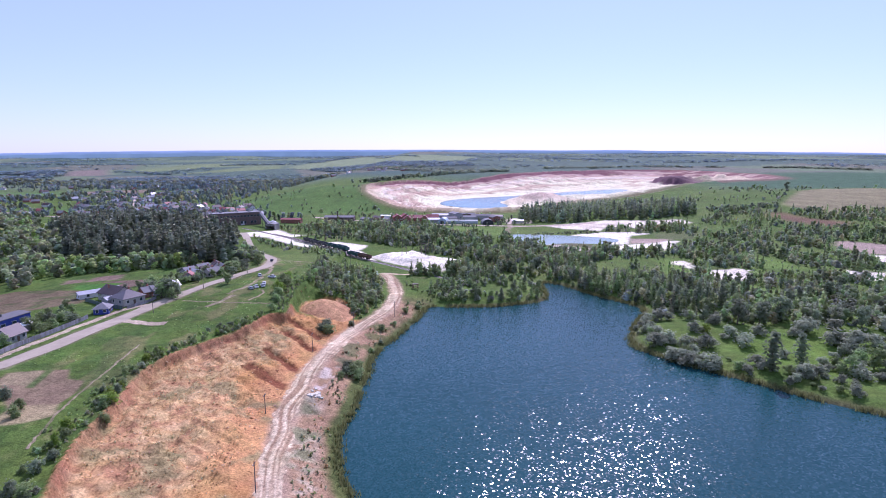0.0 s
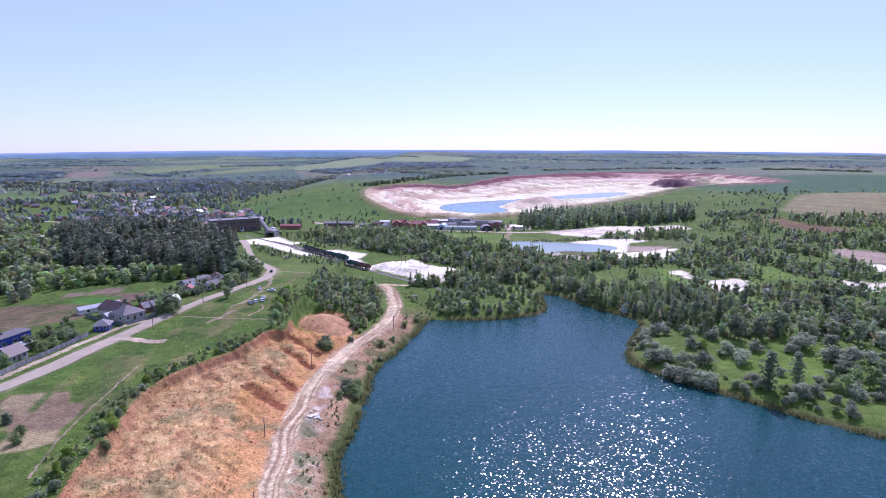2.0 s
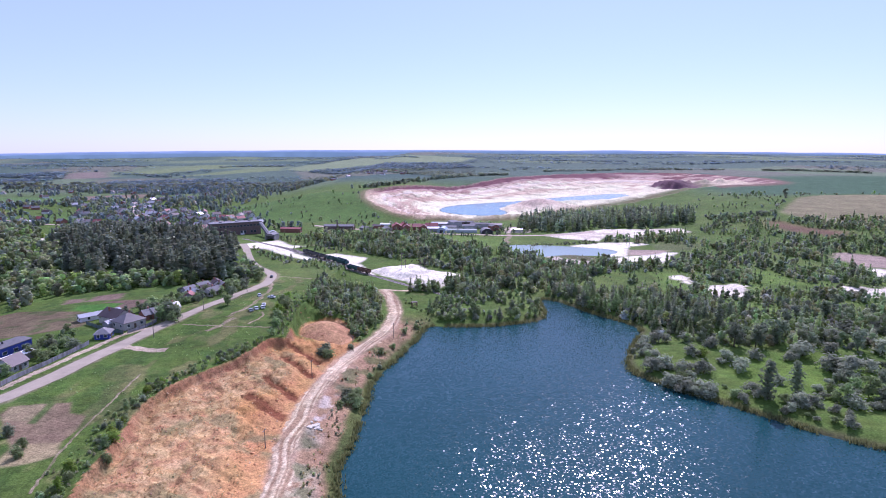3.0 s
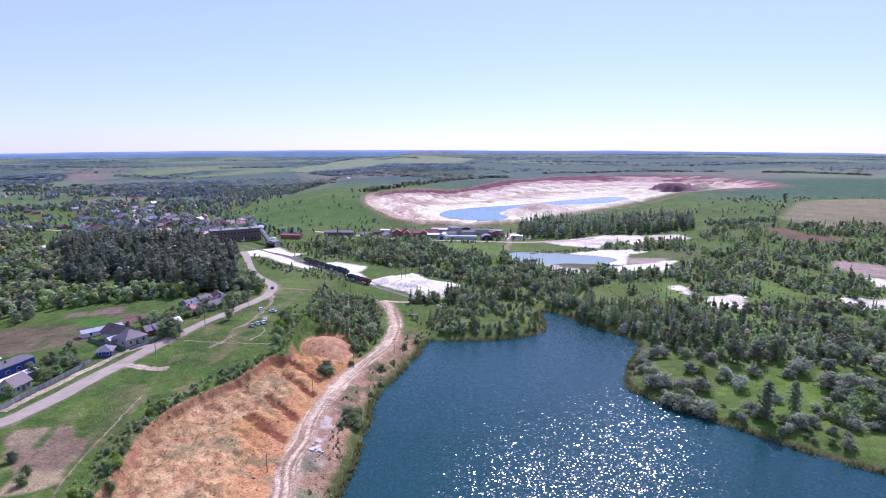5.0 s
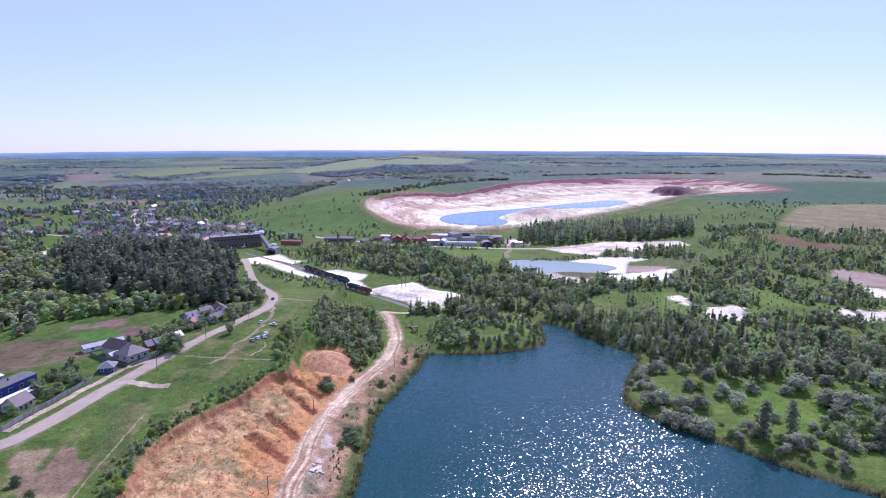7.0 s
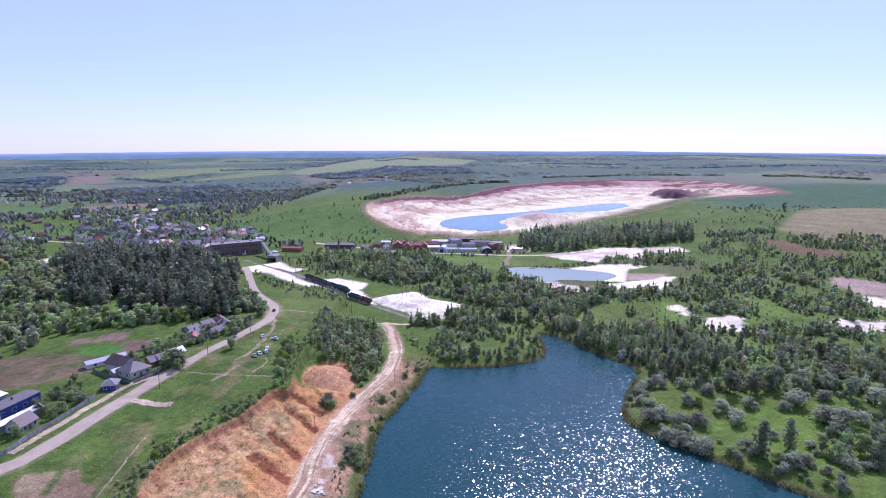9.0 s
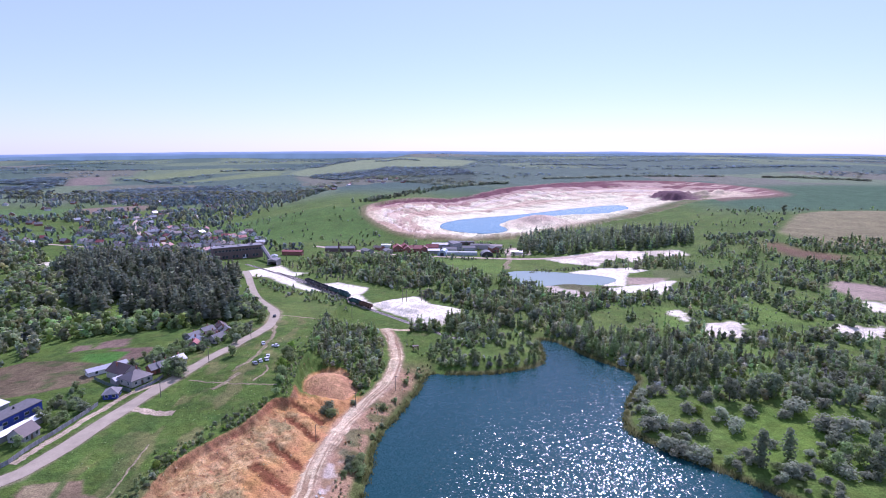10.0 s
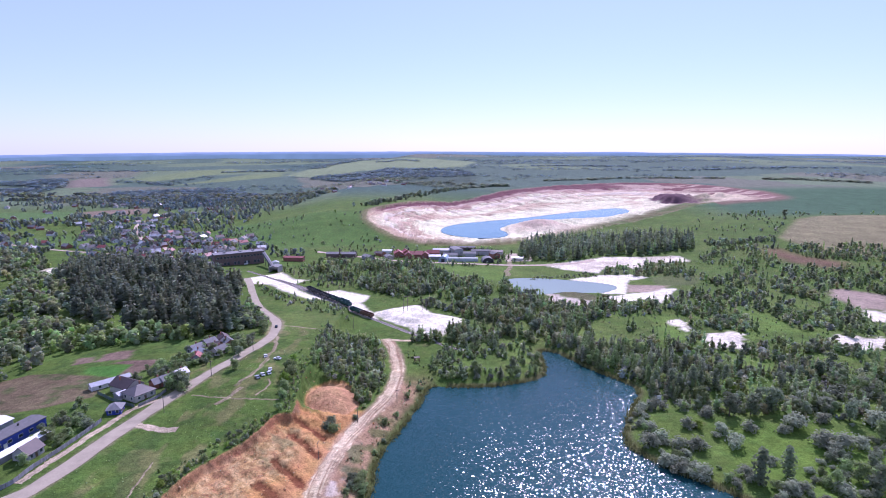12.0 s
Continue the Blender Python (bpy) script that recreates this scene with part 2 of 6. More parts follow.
def mat_ground(name):
    """Soil and turf: the cover's own colour, broken by tufts and clods."""
    mat = bpy.data.materials.new(name)
    t, b, node, link = links(mat)
    geo, col = node("ShaderNodeNewGeometry"), node("ShaderNodeAttribute")
    col.attribute_name = "cover"
    prev = None
    for scale, amount in ((0.045, 0.22), (0.35, 0.30), (1.7, 0.42)):
        n, r = node("ShaderNodeTexNoise"), node("ShaderNodeMapRange")
        n.inputs["Scale"].default_value, n.inputs["Detail"].default_value, n.inputs["Roughness"].default_value = scale, 5, 0.65
        link(geo.outputs["Position"], n.inputs["Vector"])
        link(n.outputs["Fac"], r.inputs["Value"])
        r.inputs["From Min"].default_value, r.inputs["From Max"].default_value = 0.3, 0.7
        r.inputs["To Min"].default_value, r.inputs["To Max"].default_value = 1 - amount, 1 + amount
        m = node("ShaderNodeMath")
        m.operation = "MULTIPLY"
        link(r.outputs[0], m.inputs[0])
        if prev:
            link(prev.outputs[0], m.inputs[1])
        else:
            m.inputs[1].default_value = 1
        prev = m
    hsv = node("ShaderNodeHueSaturation")
    link(col.outputs["Color"], hsv.inputs["Color"])
    link(prev.outputs[0], hsv.inputs["Value"])
    hue, hr = node("ShaderNodeTexNoise"), node("ShaderNodeMapRange")
    hue.inputs["Scale"].default_value, hue.inputs["Detail"].default_value = 0.12, 4
    link(geo.outputs["Position"], hue.inputs["Vector"])
    link(hue.outputs["Fac"], hr.inputs["Value"])
    hr.inputs["To Min"].default_value, hr.inputs["To Max"].default_value = 0.475, 0.525
    link(hr.outputs[0], hsv.inputs["Hue"])
    link(hsv.outputs["Color"], b.inputs["Base Color"])
    b.inputs["Roughness"].default_value = 0.95
    b.inputs["Specular IOR Level"].default_value = 0.1
    bn, bp = node("ShaderNodeTexNoise"), node("ShaderNodeBump")
    bn.inputs["Scale"].default_value, bn.inputs["Detail"].default_value, bn.inputs["Roughness"].default_value = 0.8, 6, 0.7
    link(geo.outputs["Position"], bn.inputs["Vector"])
    link(bn.outputs["Fac"], bp.inputs["Height"])
    bp.inputs["Strength"].default_value, bp.inputs["Distance"].default_value = 0.9, 0.6
    link(bp.outputs["Normal"], b.inputs["Normal"])
    return mat


def mat_leaf(name, rgb=None, through=0.66, spread=0.2):
    """Foliage: light passes through the leaves; each clump and each plant has its own tone."""
    mat = bpy.data.materials.new(name)
    t, b, node, link = links(mat)
    geo, info = node("ShaderNodeNewGeometry"), node("ShaderNodeObjectInfo")
    isl, obj = node("ShaderNodeMapRange"), node("ShaderNodeMapRange")
    link(geo.outputs["Random Per Island"], isl.inputs["Value"])
    isl.inputs["To Min"].default_value, isl.inputs["To Max"].default_value = 1 - spread, 1 + spread
    link(info.outputs["Random"], obj.inputs["Value"])
    obj.inputs["To Min"].default_value, obj.inputs["To Max"].default_value = 0.75, 1.25
    m, hsv, hue = node("ShaderNodeMath"), node("ShaderNodeHueSaturation"), node("ShaderNodeMapRange")
    m.operation = "MULTIPLY"
    link(isl.outputs[0], m.inputs[0])
    if rgb:
        link(obj.outputs[0], m.inputs[1])
        hsv.inputs["Color"].default_value = (*rgb, 1)
        link(info.outputs["Random"], hue.inputs["Value"])
    else:
        m.inputs[1].default_value = 1
        col = node("ShaderNodeAttribute")
        col.attribute_name = "cover"
        link(col.outputs["Color"], hsv.inputs["Color"])
        link(geo.outputs["Random Per Island"], hue.inputs["Value"])
    hue.inputs["To Min"].default_value, hue.inputs["To Max"].default_value = 0.485, 0.515
    link(hue.outputs[0], hsv.inputs["Hue"])
    link(m.outputs[0], hsv.inputs["Value"])
    link(hsv.outputs["Color"], b.inputs["Base Color"])
    b.inputs["Roughness"].default_value = 0.75
    b.inputs["Specular IOR Level"].default_value = 0.08
    tr, mix = node("ShaderNodeBsdfTranslucent"), node("ShaderNodeMixShader")
    link(hsv.outputs["Color"], tr.inputs["Color"])
    mix.inputs[0].default_value = through
    link(b.outputs[0], mix.inputs[1])
    link(tr.outputs[0], mix.inputs[2])
    link(mix.outputs[0], t.nodes["Material Output"].inputs["Surface"])
    return mat


def mat_water(name, rgb, rough, wave, slope):
    """Deep water: small facets of waves tilt the mirror-like surface."""
    mat = bpy.data.materials.new(name)
    t, b, node, link = links(mat)
    b.inputs["Roughness"].default_value, b.inputs["IOR"].default_value = rough, 1.333
    b.inputs["Specular IOR Level"].default_value = 0.32
    geo, add = node("ShaderNodeNewGeometry"), None
    for kind, s, k in (("ShaderNodeTexVoronoi", wave, slope), ("ShaderNodeTexNoise", wave * 0.16, slope * 0.45)):
        n, sub, sc = node(kind), node("ShaderNodeVectorMath"), node("ShaderNodeVectorMath")
        n.inputs["Scale"].default_value = s
        link(geo.outputs["Position"], n.inputs["Vector"])
        sub.operation, sc.operation = "SUBTRACT", "MULTIPLY"
        link(n.outputs["Color"], sub.inputs[0])
        sub.inputs[1].default_value = (0.5, 0.5, 0.5)
        link(sub.outputs[0], sc.inputs[0])
        sc.inputs[1].default_value = (k, k, 0)
        new_add = node("ShaderNodeVectorMath")
        new_add.operation = "ADD"
        link(sc.outputs[0], new_add.inputs[0])
        if add:
            link(add.outputs[0], new_add.inputs[1])
        else:
            new_add.inputs[1].default_value = (0, 0, 1)
        add = new_add
    nz = node("ShaderNodeVectorMath")
    nz.operation = "NORMALIZE"
    link(add.outputs[0], nz.inputs[0])
    link(nz.outputs[0], b.inputs["Normal"])
    big, br, hsv = node("ShaderNodeTexNoise"), node("ShaderNodeMapRange"), node("ShaderNodeHueSaturation")
    big.inputs["Scale"].default_value = 0.012
    link(geo.outputs["Position"], big.inputs["Vector"])
    link(big.outputs["Fac"], br.inputs["Value"])
    br.inputs["To Min"].default_value, br.inputs["To Max"].default_value = 0.8, 1.2
    hsv.inputs["Color"].default_value = (*rgb, 1)
    link(br.outputs[0], hsv.inputs["Value"])
    link(hsv.outputs["Color"], b.inputs["Base Color"])
    return mat


M_GROUND = mat_ground("ground_cover")
M_WATER = mat_water("lake_water", (0.010, 0.055, 0.059), 0.115, 2.4, 0.26)
M_POND = mat_water("pond_water", (0.24, 0.29, 0.22), 0.10, 1.0, 0.05)
M_PITWATER = mat_water("quarry_water", (0.07, 0.17, 0.19), 0.10, 0.8, 0.05)
M_ROAD = mat_plain("worn_asphalt", (0.375, 0.318, 0.228), 0.9, vary=0.22, scale=0.25)
M_DIRT = mat_plain("pale_dirt", (0.43, 0.335, 0.258), 0.95, vary=0.30, scale=0.35, bump=0.6)
M_BARK = mat_plain("bark", (0.12, 0.09, 0.07), 0.9)
M_LEAF = mat_leaf("leaves_mixed")
M_GREEN = mat_leaf("leaves_green", (0.30, 0.38, 0.17))
M_DARK = mat_leaf("leaves_dark", (0.255, 0.30, 0.19))
M_BRIGHT = mat_leaf("leaves_bright", (0.26, 0.36, 0.07))
M_SILVER = mat_leaf("leaves_silver", (0.365, 0.40, 0.275), 0.6)
M_REED = mat_leaf("reeds", (0.215, 0.24, 0.09), 0.4)


# ---- ground sheet ----
def axis(lo, dense_lo, dense_hi, hi, step, grow_lo, grow_hi):
    up, s = [dense_hi], step
    while up[-1] < hi:
        s *= 1 + grow_hi
        up.append(up[-1] + s)
    down, s = [dense_lo], step
    while down[-1] > lo:
        s *= 1 + grow_lo
        down.append(down[-1] - s)
    return np.array(down[:0:-1] + list(np.arange(dense_lo, dense_hi, step)) + up)


ROAD = [(-200, 112), (-160, 142), (-135.9, 168.9), (-134.6, 173.7), (-132.1, 184.3), (-130.1, 197.7), (-128.7, 210.4), (-126.4, 223.4), (-123.1, 236.5), (-118.9, 249.7), (-116.0, 262.0), (-111.1, 277.0),
        (-107, 296), (-102.5, 318), (-103.5, 339), (-109, 366), (-119.5, 386), (-134.5, 409), (-153, 451), (-167, 487), (-178, 512)]
BROWN_FIELD = [(-222, 268), (-209, 275), (-196, 275), (-164, 266), (-158, 243), (-174, 234), (-190, 228), (-235, 236)]
PLOT_GREEN = [(-181, 272), (-184, 281), (-161, 284), (-162, 266)]
PLOT_A = [(-184, 288), (-187, 301), (-180, 306), (-173, 306), (-168, 292)]
PLOT_C = [(-196, 286), (-198, 296), (-190, 298), (-186, 289)]
PLOT_B = [(-175, 285), (-168, 289), (-150, 288), (-151, 275), (-156, 266), (-161, 271), (-161, 283)]
PLOT_NEAR = [(-130, 158), (-130, 163), (-114, 166), (-110, 159), (-104, 157), (-101, 148), (-101, 140), (-112, 138)]
PLOT_PALE = [(-126.9, 154.0), (-130.2, 162.9), (-121.2, 164.8), (-118.0, 153.4)]
PLOT_STRIP = [(-117.6, 152.4), (-120.6, 165.2), (-118.3, 165.6), (-115.2, 151.7)]
ISLE_A = [(158.7, 543.1), (170.4, 574.0), (196.0, 580.5), (183.3, 538.4)]
ISLE_B = [(185.0, 533.5), (202.4, 564.5), (237.5, 603.6), (264.4, 594.5), (245.2, 553.8), (212.9, 539.2)]
WET_MEADOW = [(200.8, 528.8), (245.1, 549.5), (254.8, 533.9), (233.8, 499.6), (196.9, 497.1)]
PLOT_DRY = [(-112, 139), (-101, 141), (-98, 135), (-101, 131), (-110, 128)]
SAND_RAIL = [(-108, 469), (-88, 479), (-61, 461), (-59, 450), (-63, 438), (-52, 412), (-46, 396), (-56, 402), (-86, 441), (-105, 452)]
SAND_PLANT = [(-179, 507), (-166, 529), (-156, 549), (-136, 517), (-121, 516), (-132, 498), (-121, 475), (-105, 459), (-104, 446), (-135, 472), (-152, 493), (-168, 492)]
BEACH = [(108, 588), (142, 603), (186, 628), (271, 633), (270, 602), (226, 598), (202, 564), (192, 586), (164, 562), (157, 548), (137, 558)]
BEACH_MID = [(123, 522), (155, 538), (187, 544), (201, 529), (175, 517), (166, 489), (157, 469), (138, 469), (135, 494), (129, 511)]
BEACH_EAST = [(139, 458), (158, 466), (180, 474), (196, 489), (207, 485), (196, 465), (177, 440), (167, 451), (141, 441)]
BEACH_NEAR = [(94, 478), (104, 456), (128, 444), (121, 432), (99, 434), (86, 451)]
SILT = [(162, 473), (170, 500), (206, 496), (194, 484), (180, 474)]
ISLET = [(95, 488), (110, 484), (126, 469), (136, 456), (124, 446), (104, 459)]
MUD_EAST = [(338, 478), (353, 482), (378, 457), (343, 413), (321, 424), (329, 454)]
WEST_PATCH = [(-404, 566), (-395, 583), (-366, 574), (-345, 542), (-386, 542)]
WHITE_A = [(166, 389), (173, 391), (171, 366), (163, 360), (163, 373)]
WHITE_C = [(176, 363), (198, 366), (196, 351), (192, 336), (182, 340), (169, 340)]
WHITE_D = [(323, 417), (346, 416), (321, 385), (307, 394)]
WHITE_B = [(262, 357), (264, 345), (284, 348), (279, 334), (248, 330)]
TAN_FIELD = [(420, 692), (520, 815), (580, 850), (800, 850), (760, 640), (471, 590), (425, 625)]
MAROON = [(377, 643), (390, 638), (394, 603), (422, 573), (398, 546), (366, 577), (363, 613)]
GREEN_HILL = [(-330, 720), (-330, 900), (-125, 890), (-90, 800), (-70, 720), (-200, 690)]
FIELD_FAR = [(-626, 2328), (-486, 2263), (-435, 2486), (-362, 2674), (-188, 2469), (109, 2582), (199, 3112), (-348, 4069), (-517, 3834), (-639, 3132)]
FIELD_STRIP = [(-863, 1827), (-752, 2017), (-629, 2296), (-690, 2522), (-776, 2333), (-826, 2104)]
FIELD_WEST = [(-1156, 2122), (-1148, 2607), (-1015, 2885), (-891, 2604), (-937, 2123), (-1022, 1962)]
FIELD_BARE = [(-1312, 1907), (-1359, 2163), (-1325, 2289), (-1047, 1819), (-1167, 1730)]
HILL_WOOD = [(-508, 2368), (-429, 2451), (-299, 2585), (101, 2402), (122, 1818), (90, 1453), (-11, 1420), (-120, 1560), (-349, 1990), (-481, 2141)]
VALLEY_WOOD = [(-902, 1577), (-782, 1653), (-632, 1690), (-453, 1435), (-462, 1228), (-546, 1147), (-725, 1263)]
WEST_WOOD = [(-1561, 2037), (-1406, 2169), (-1179, 1815), (-1080, 1520), (-1130, 1468)]
MEADOW_WORKS = [(-5, 589), (71, 577), (58, 516), (11, 520)]
MARSH = [(10, 450), (32, 442), (50, 404), (39, 377), (21, 404), (9, 426)]
GLADE_A = [(156, 403), (168, 402), (163, 357), (149, 343), (143, 353)]
GLADE_B = [(226, 422), (244, 411), (240, 374), (247, 361), (217, 366)]
GLADE_C = [(171, 330), (184, 322), (190, 300), (180, 292), (164, 310)]
PINE_GLADE = [(-217, 362), (-237, 397), (-226, 406), (-208, 375)]
VALLEY_GREEN = [(-880, 1090), (-700, 1110), (-640, 960), (-820, 960)]
VALLEY_BARE = [(-690, 1100), (-600, 1180), (-560, 1090), (-640, 1010)]
GARDEN_GREEN = [(-560, 790), (-480, 800), (-450, 720), (-540, 690), (-600, 640), (-560, 620)]
TURF_EAST = [(112, 200), (120, 222), (128, 236), (160, 240), (182, 225), (190, 200), (172, 186), (140, 186)]


def cover(x, y, z):
    """What covers the ground: base colours of turf, soil, clay, sand and fields."""
    out = np.empty((len(x), 3))
    n1, n2, n3 = fbm(x / 26, y / 26, 4, 61), fbm(x / 5, y / 5, 4, 62), fbm(x / 90, y / 90, 3, 63)
    wob = (n2 - 0.5) * 3.0 + (n1 - 0.5) * 3.0

    def mix(mask, rgb):
        m = np.clip(mask, 0, 1)[:, None]
        out[:] = out * (1 - m) + np.array(rgb) * m

    def area(pts, rgb, soft=1.0, wobble=1.0, strength=1.0):
        xs, ys = [p[0] for p in pts], [p[1] for p in pts]
        near = (x > min(xs) - 12) & (x < max(xs) + 12) & (y > min(ys) - 12) & (y < max(ys) + 12)
        m = np.zeros(len(x))
        m[near] = ss(soft, -soft, area_dist(pts, x[near], y[near]) + wob[near] * wobble)
        mix(m * strength, rgb)

    out[:] = (0.080, 0.130, 0.023)
    mix(ss(0.42, 0.62, n1) * 0.7, (0.070, 0.122, 0.022))
    mix(ss(0.5, 0.75, n3) * 0.5, (0.125, 0.165, 0.04))
    mix(ss(0.60, 0.75, n2) * 0.25, (0.163, 0.146, 0.0602))
    mix(ss(10, 60, x) * ss(480, 300, y) * ss(0.42, 0.60, fbm(x / 15, y / 15, 3, 78)) * 0.6, (0.118, 0.178, 0.034))
    # far farmland in strips and blocks, distance haze mixed into the greens as blue
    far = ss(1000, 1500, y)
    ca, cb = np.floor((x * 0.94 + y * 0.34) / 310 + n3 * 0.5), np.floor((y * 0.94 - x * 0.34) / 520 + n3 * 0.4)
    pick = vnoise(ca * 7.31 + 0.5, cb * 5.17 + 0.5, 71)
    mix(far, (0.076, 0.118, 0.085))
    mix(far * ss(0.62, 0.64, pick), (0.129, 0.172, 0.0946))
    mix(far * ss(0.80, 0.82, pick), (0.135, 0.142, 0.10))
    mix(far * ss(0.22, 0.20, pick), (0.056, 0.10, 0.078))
    area(FIELD_FAR, (0.172, 0.215, 0.112), 15, 3)
    for pts in (FIELD_STRIP, FIELD_WEST):
        area(pts, (0.150, 0.190, 0.085), 12, 3)
    area(FIELD_BARE, (0.185, 0.150, 0.120), 12, 3)
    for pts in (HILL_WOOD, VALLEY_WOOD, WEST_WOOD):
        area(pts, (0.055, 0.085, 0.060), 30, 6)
    area(VALLEY_GREEN, (0.085, 0.150, 0.045), 8, 3)
    area(VALLEY_BARE, (0.200, 0.150, 0.110), 10, 4)
    area(GARDEN_GREEN, (0.085, 0.150, 0.035), 8, 3)
    area(GREEN_HILL, (0.0731, 0.142, 0.0301), 15, 4, 0.8)
    mix(ss(380, 520, x) * ss(800, 900, y) * ss(1500, 1300, y), (0.0516, 0.107, 0.0516))
    area(TAN_FIELD, (0.205, 0.185, 0.092), 4, 1)
    area(MAROON, (0.172, 0.0903, 0.0645), 14, 3, 0.8)
    # near meadow and plots
    area(TURF_EAST, (0.10, 0.168, 0.0258), 5, 2)
    for pts in (GLADE_A, GLADE_B, GLADE_C, PINE_GLADE, MEADOW_WORKS):
        area(pts, (0.105, 0.172, 0.030), 4, 2)
    area(MARSH, (0.075, 0.078, 0.040), 6, 5, 0.8)
    area(BROWN_FIELD, (0.138, 0.107, 0.060), 0.8, 0.3)
    d_r = line_dist(ROAD, x, y)
    mix(ss(5.2, 3.2, d_r + wob * 0.7) * (y < 420) * 0.75, (0.235, 0.195, 0.125))
    mix(ss(0.56, 0.68, fbm(x / 7, y / 16, 3, 76)) * ss(-60, -90, x) * (y < 350) * ss(-135, -120, x) * 0.5, (0.205, 0.170, 0.078))
    mix(ss(0.55, 0.66, fbm(x / 8, y / 8, 3, 77)) * ss(-60, -85, x) * (y < 350) * 0.6, (0.045, 0.085, 0.018))
    area(PLOT_GREEN, (0.0645, 0.163, 0.0258), 0.8, 0.3)
    area(PLOT_A, (0.181, 0.129, 0.0946), 0.8, 0.3)
    area(PLOT_C, (0.175, 0.125, 0.090), 0.8, 0.3)
    area(PLOT_B, (0.155, 0.107, 0.0774), 0.8, 0.3)
    area(PLOT_NEAR, (0.205, 0.150, 0.090), 0.45, 0.0)
    area(PLOT_PALE, (0.235, 0.19, 0.105), 0.45, 0.0)
    area(PLOT_STRIP, (0.085, 0.120, 0.035), 0.5, 0.2)
    area(PLOT_DRY, (0.284, 0.232, 0.12), 0.8, 0.5)
    # clay slope
    slope = inside(SCARP_AREA, x, y) & (y < 352)
    d_s, d_t, d_l = line_dist(SCARP, x, y), line_dist(TRACK, x, y), area_dist(LAKE, x, y)
    edge = ss(-0.6, 0.8, d_s + wob * 0.25) * ss(292, 272, y + wob * 4)
    f = np.maximum(d_t - 3.4, 0) / (np.maximum(d_t - 3.4, 0) + d_s + 1e-6)
    fine = fbm(x / 2.2, y / 2.2, 3, 65)
    mound = np.sqrt(((x + 52) / 12.5) ** 2 + ((y - 256) / 18) ** 2)
    edge = edge * np.clip(ss(240, 232, y + wob) + ss(1.08, 0.95, mound) + ss(-58, -50, x) * ss(250, 243, y), 0, 1)      # turf takes over behind the cut
    mix(slope * edge, (0.44, 0.225, 0.080))
    mix(slope * edge * ss(0.45, 0.62, n1) * 0.6, (0.49, 0.28, 0.118))
    straw = slope * edge * ss(0.28, 0.50, f + (n1 - 0.5) * 0.5) * ss(226, 200, y)
    mix(straw * 0.7, (0.44, 0.285, 0.125))
    mix(straw * ss(0.50, 0.62, fine) * 0.55, (0.52, 0.375, 0.185))
    mix(straw * ss(0.44, 0.34, fine) * 0.75, (0.31, 0.165, 0.082))
    mix(slope * edge * ss(0.52, 0.64, fbm(x / 11, y / 11, 4, 64)) * ss(0.40, 0.55, n2) * 0.8, (0.235, 0.20, 0.088))
    mix(slope * ss(1.02, 0.94, np.sqrt(((x + 52) / 12.5) ** 2 + ((y - 256) / 17) ** 2) + wob * 0.02), (0.46, 0.262, 0.13))
    # dark red cut under the edge, the scarp face's shade put into its colour
    mix(slope * edge * ss(3.5, 0.5, d_s + wob * 0.6) * 0.7, (0.25, 0.108, 0.058))
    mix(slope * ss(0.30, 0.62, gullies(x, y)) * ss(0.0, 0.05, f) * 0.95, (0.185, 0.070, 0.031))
    # verge of the track and the bank to the water
    bank = ~inside(SCARP + [(-900, 360), (-900, -150)], x, y) & ~inside(SCARP_AREA, x, y) & (x < 3) & (d_l > -1) & (y < 345)
    bank = bank * ss(-2, -8, x)
    mix(bank * ss(300, 270, y + wob * 3), (0.318, 0.206, 0.116))
    mix(bank * ss(0.46, 0.6, n2) * ss(11, 5, d_t) * ss(230, 190, y) * 0.8, (0.516, 0.447, 0.37))
    mix(bank * ss(0.38, 0.52, n2) * ss(168, 142, y) * ss(13, 6, d_t) * 0.8, (0.57, 0.49, 0.335))
    mix(bank * ss(0.50, 0.60, n1) * ss(0.4, 0.6, n2) * 0.8, (0.103, 0.112, 0.0387))
    mix(ss(5.0, 2.6, d_t + wob * 0.6) * (y < 350) * 0.8, (0.40, 0.285, 0.185))
    mix(bank * ss(5.5, 2.5, d_l + wob), (0.086, 0.107, 0.0301))
    east_rim = ss(4.5, 1.5, d_l + wob * 0.7) * (x > 3)
    mix(east_rim, (0.098, 0.100, 0.040))
    mix((d_l < 0) * 1.0, (0.0516, 0.0602, 0.0344))
    # white sand
    white = (0.76, 0.70, 0.545)
    for pts in (SAND_HEAP, SAND_RAIL, SAND_PLANT):
        area(pts, white, 2.0, 1.2)
    area(BEACH, (0.68, 0.61, 0.465), 2, 2.5)
    for pts in (BEACH_MID, BEACH_EAST):
        area(pts, (0.74, 0.68, 0.53), 1.5, 1.8)
    area(BEACH_NEAR, (0.50, 0.43, 0.34), 2, 4.0)
    for pts in (ISLE_A, ISLE_B, WET_MEADOW):
        area(pts, (0.100, 0.125, 0.042), 3, 2)
    area(SILT, (0.33, 0.255, 0.195), 3, 2)
    area(ISLET, (0.115, 0.115, 0.052), 2, 1.5)
    mix((y > 436) * (y < 640) * (x > 85) * (x < 275) * inside(BEACH, x, y) * ss(0.52, 0.62, n1) * 0.55, (0.36, 0.30, 0.215))
    for pts in (WHITE_A, WHITE_B, WHITE_C, WHITE_D, WEST_PATCH):
        area(pts, (0.66, 0.60, 0.46), 1.8, 4.5)
    area([(74, 610), (100, 612), (104, 650), (84, 660), (72, 640)], (0.47, 0.39, 0.30), 2, 1.5)
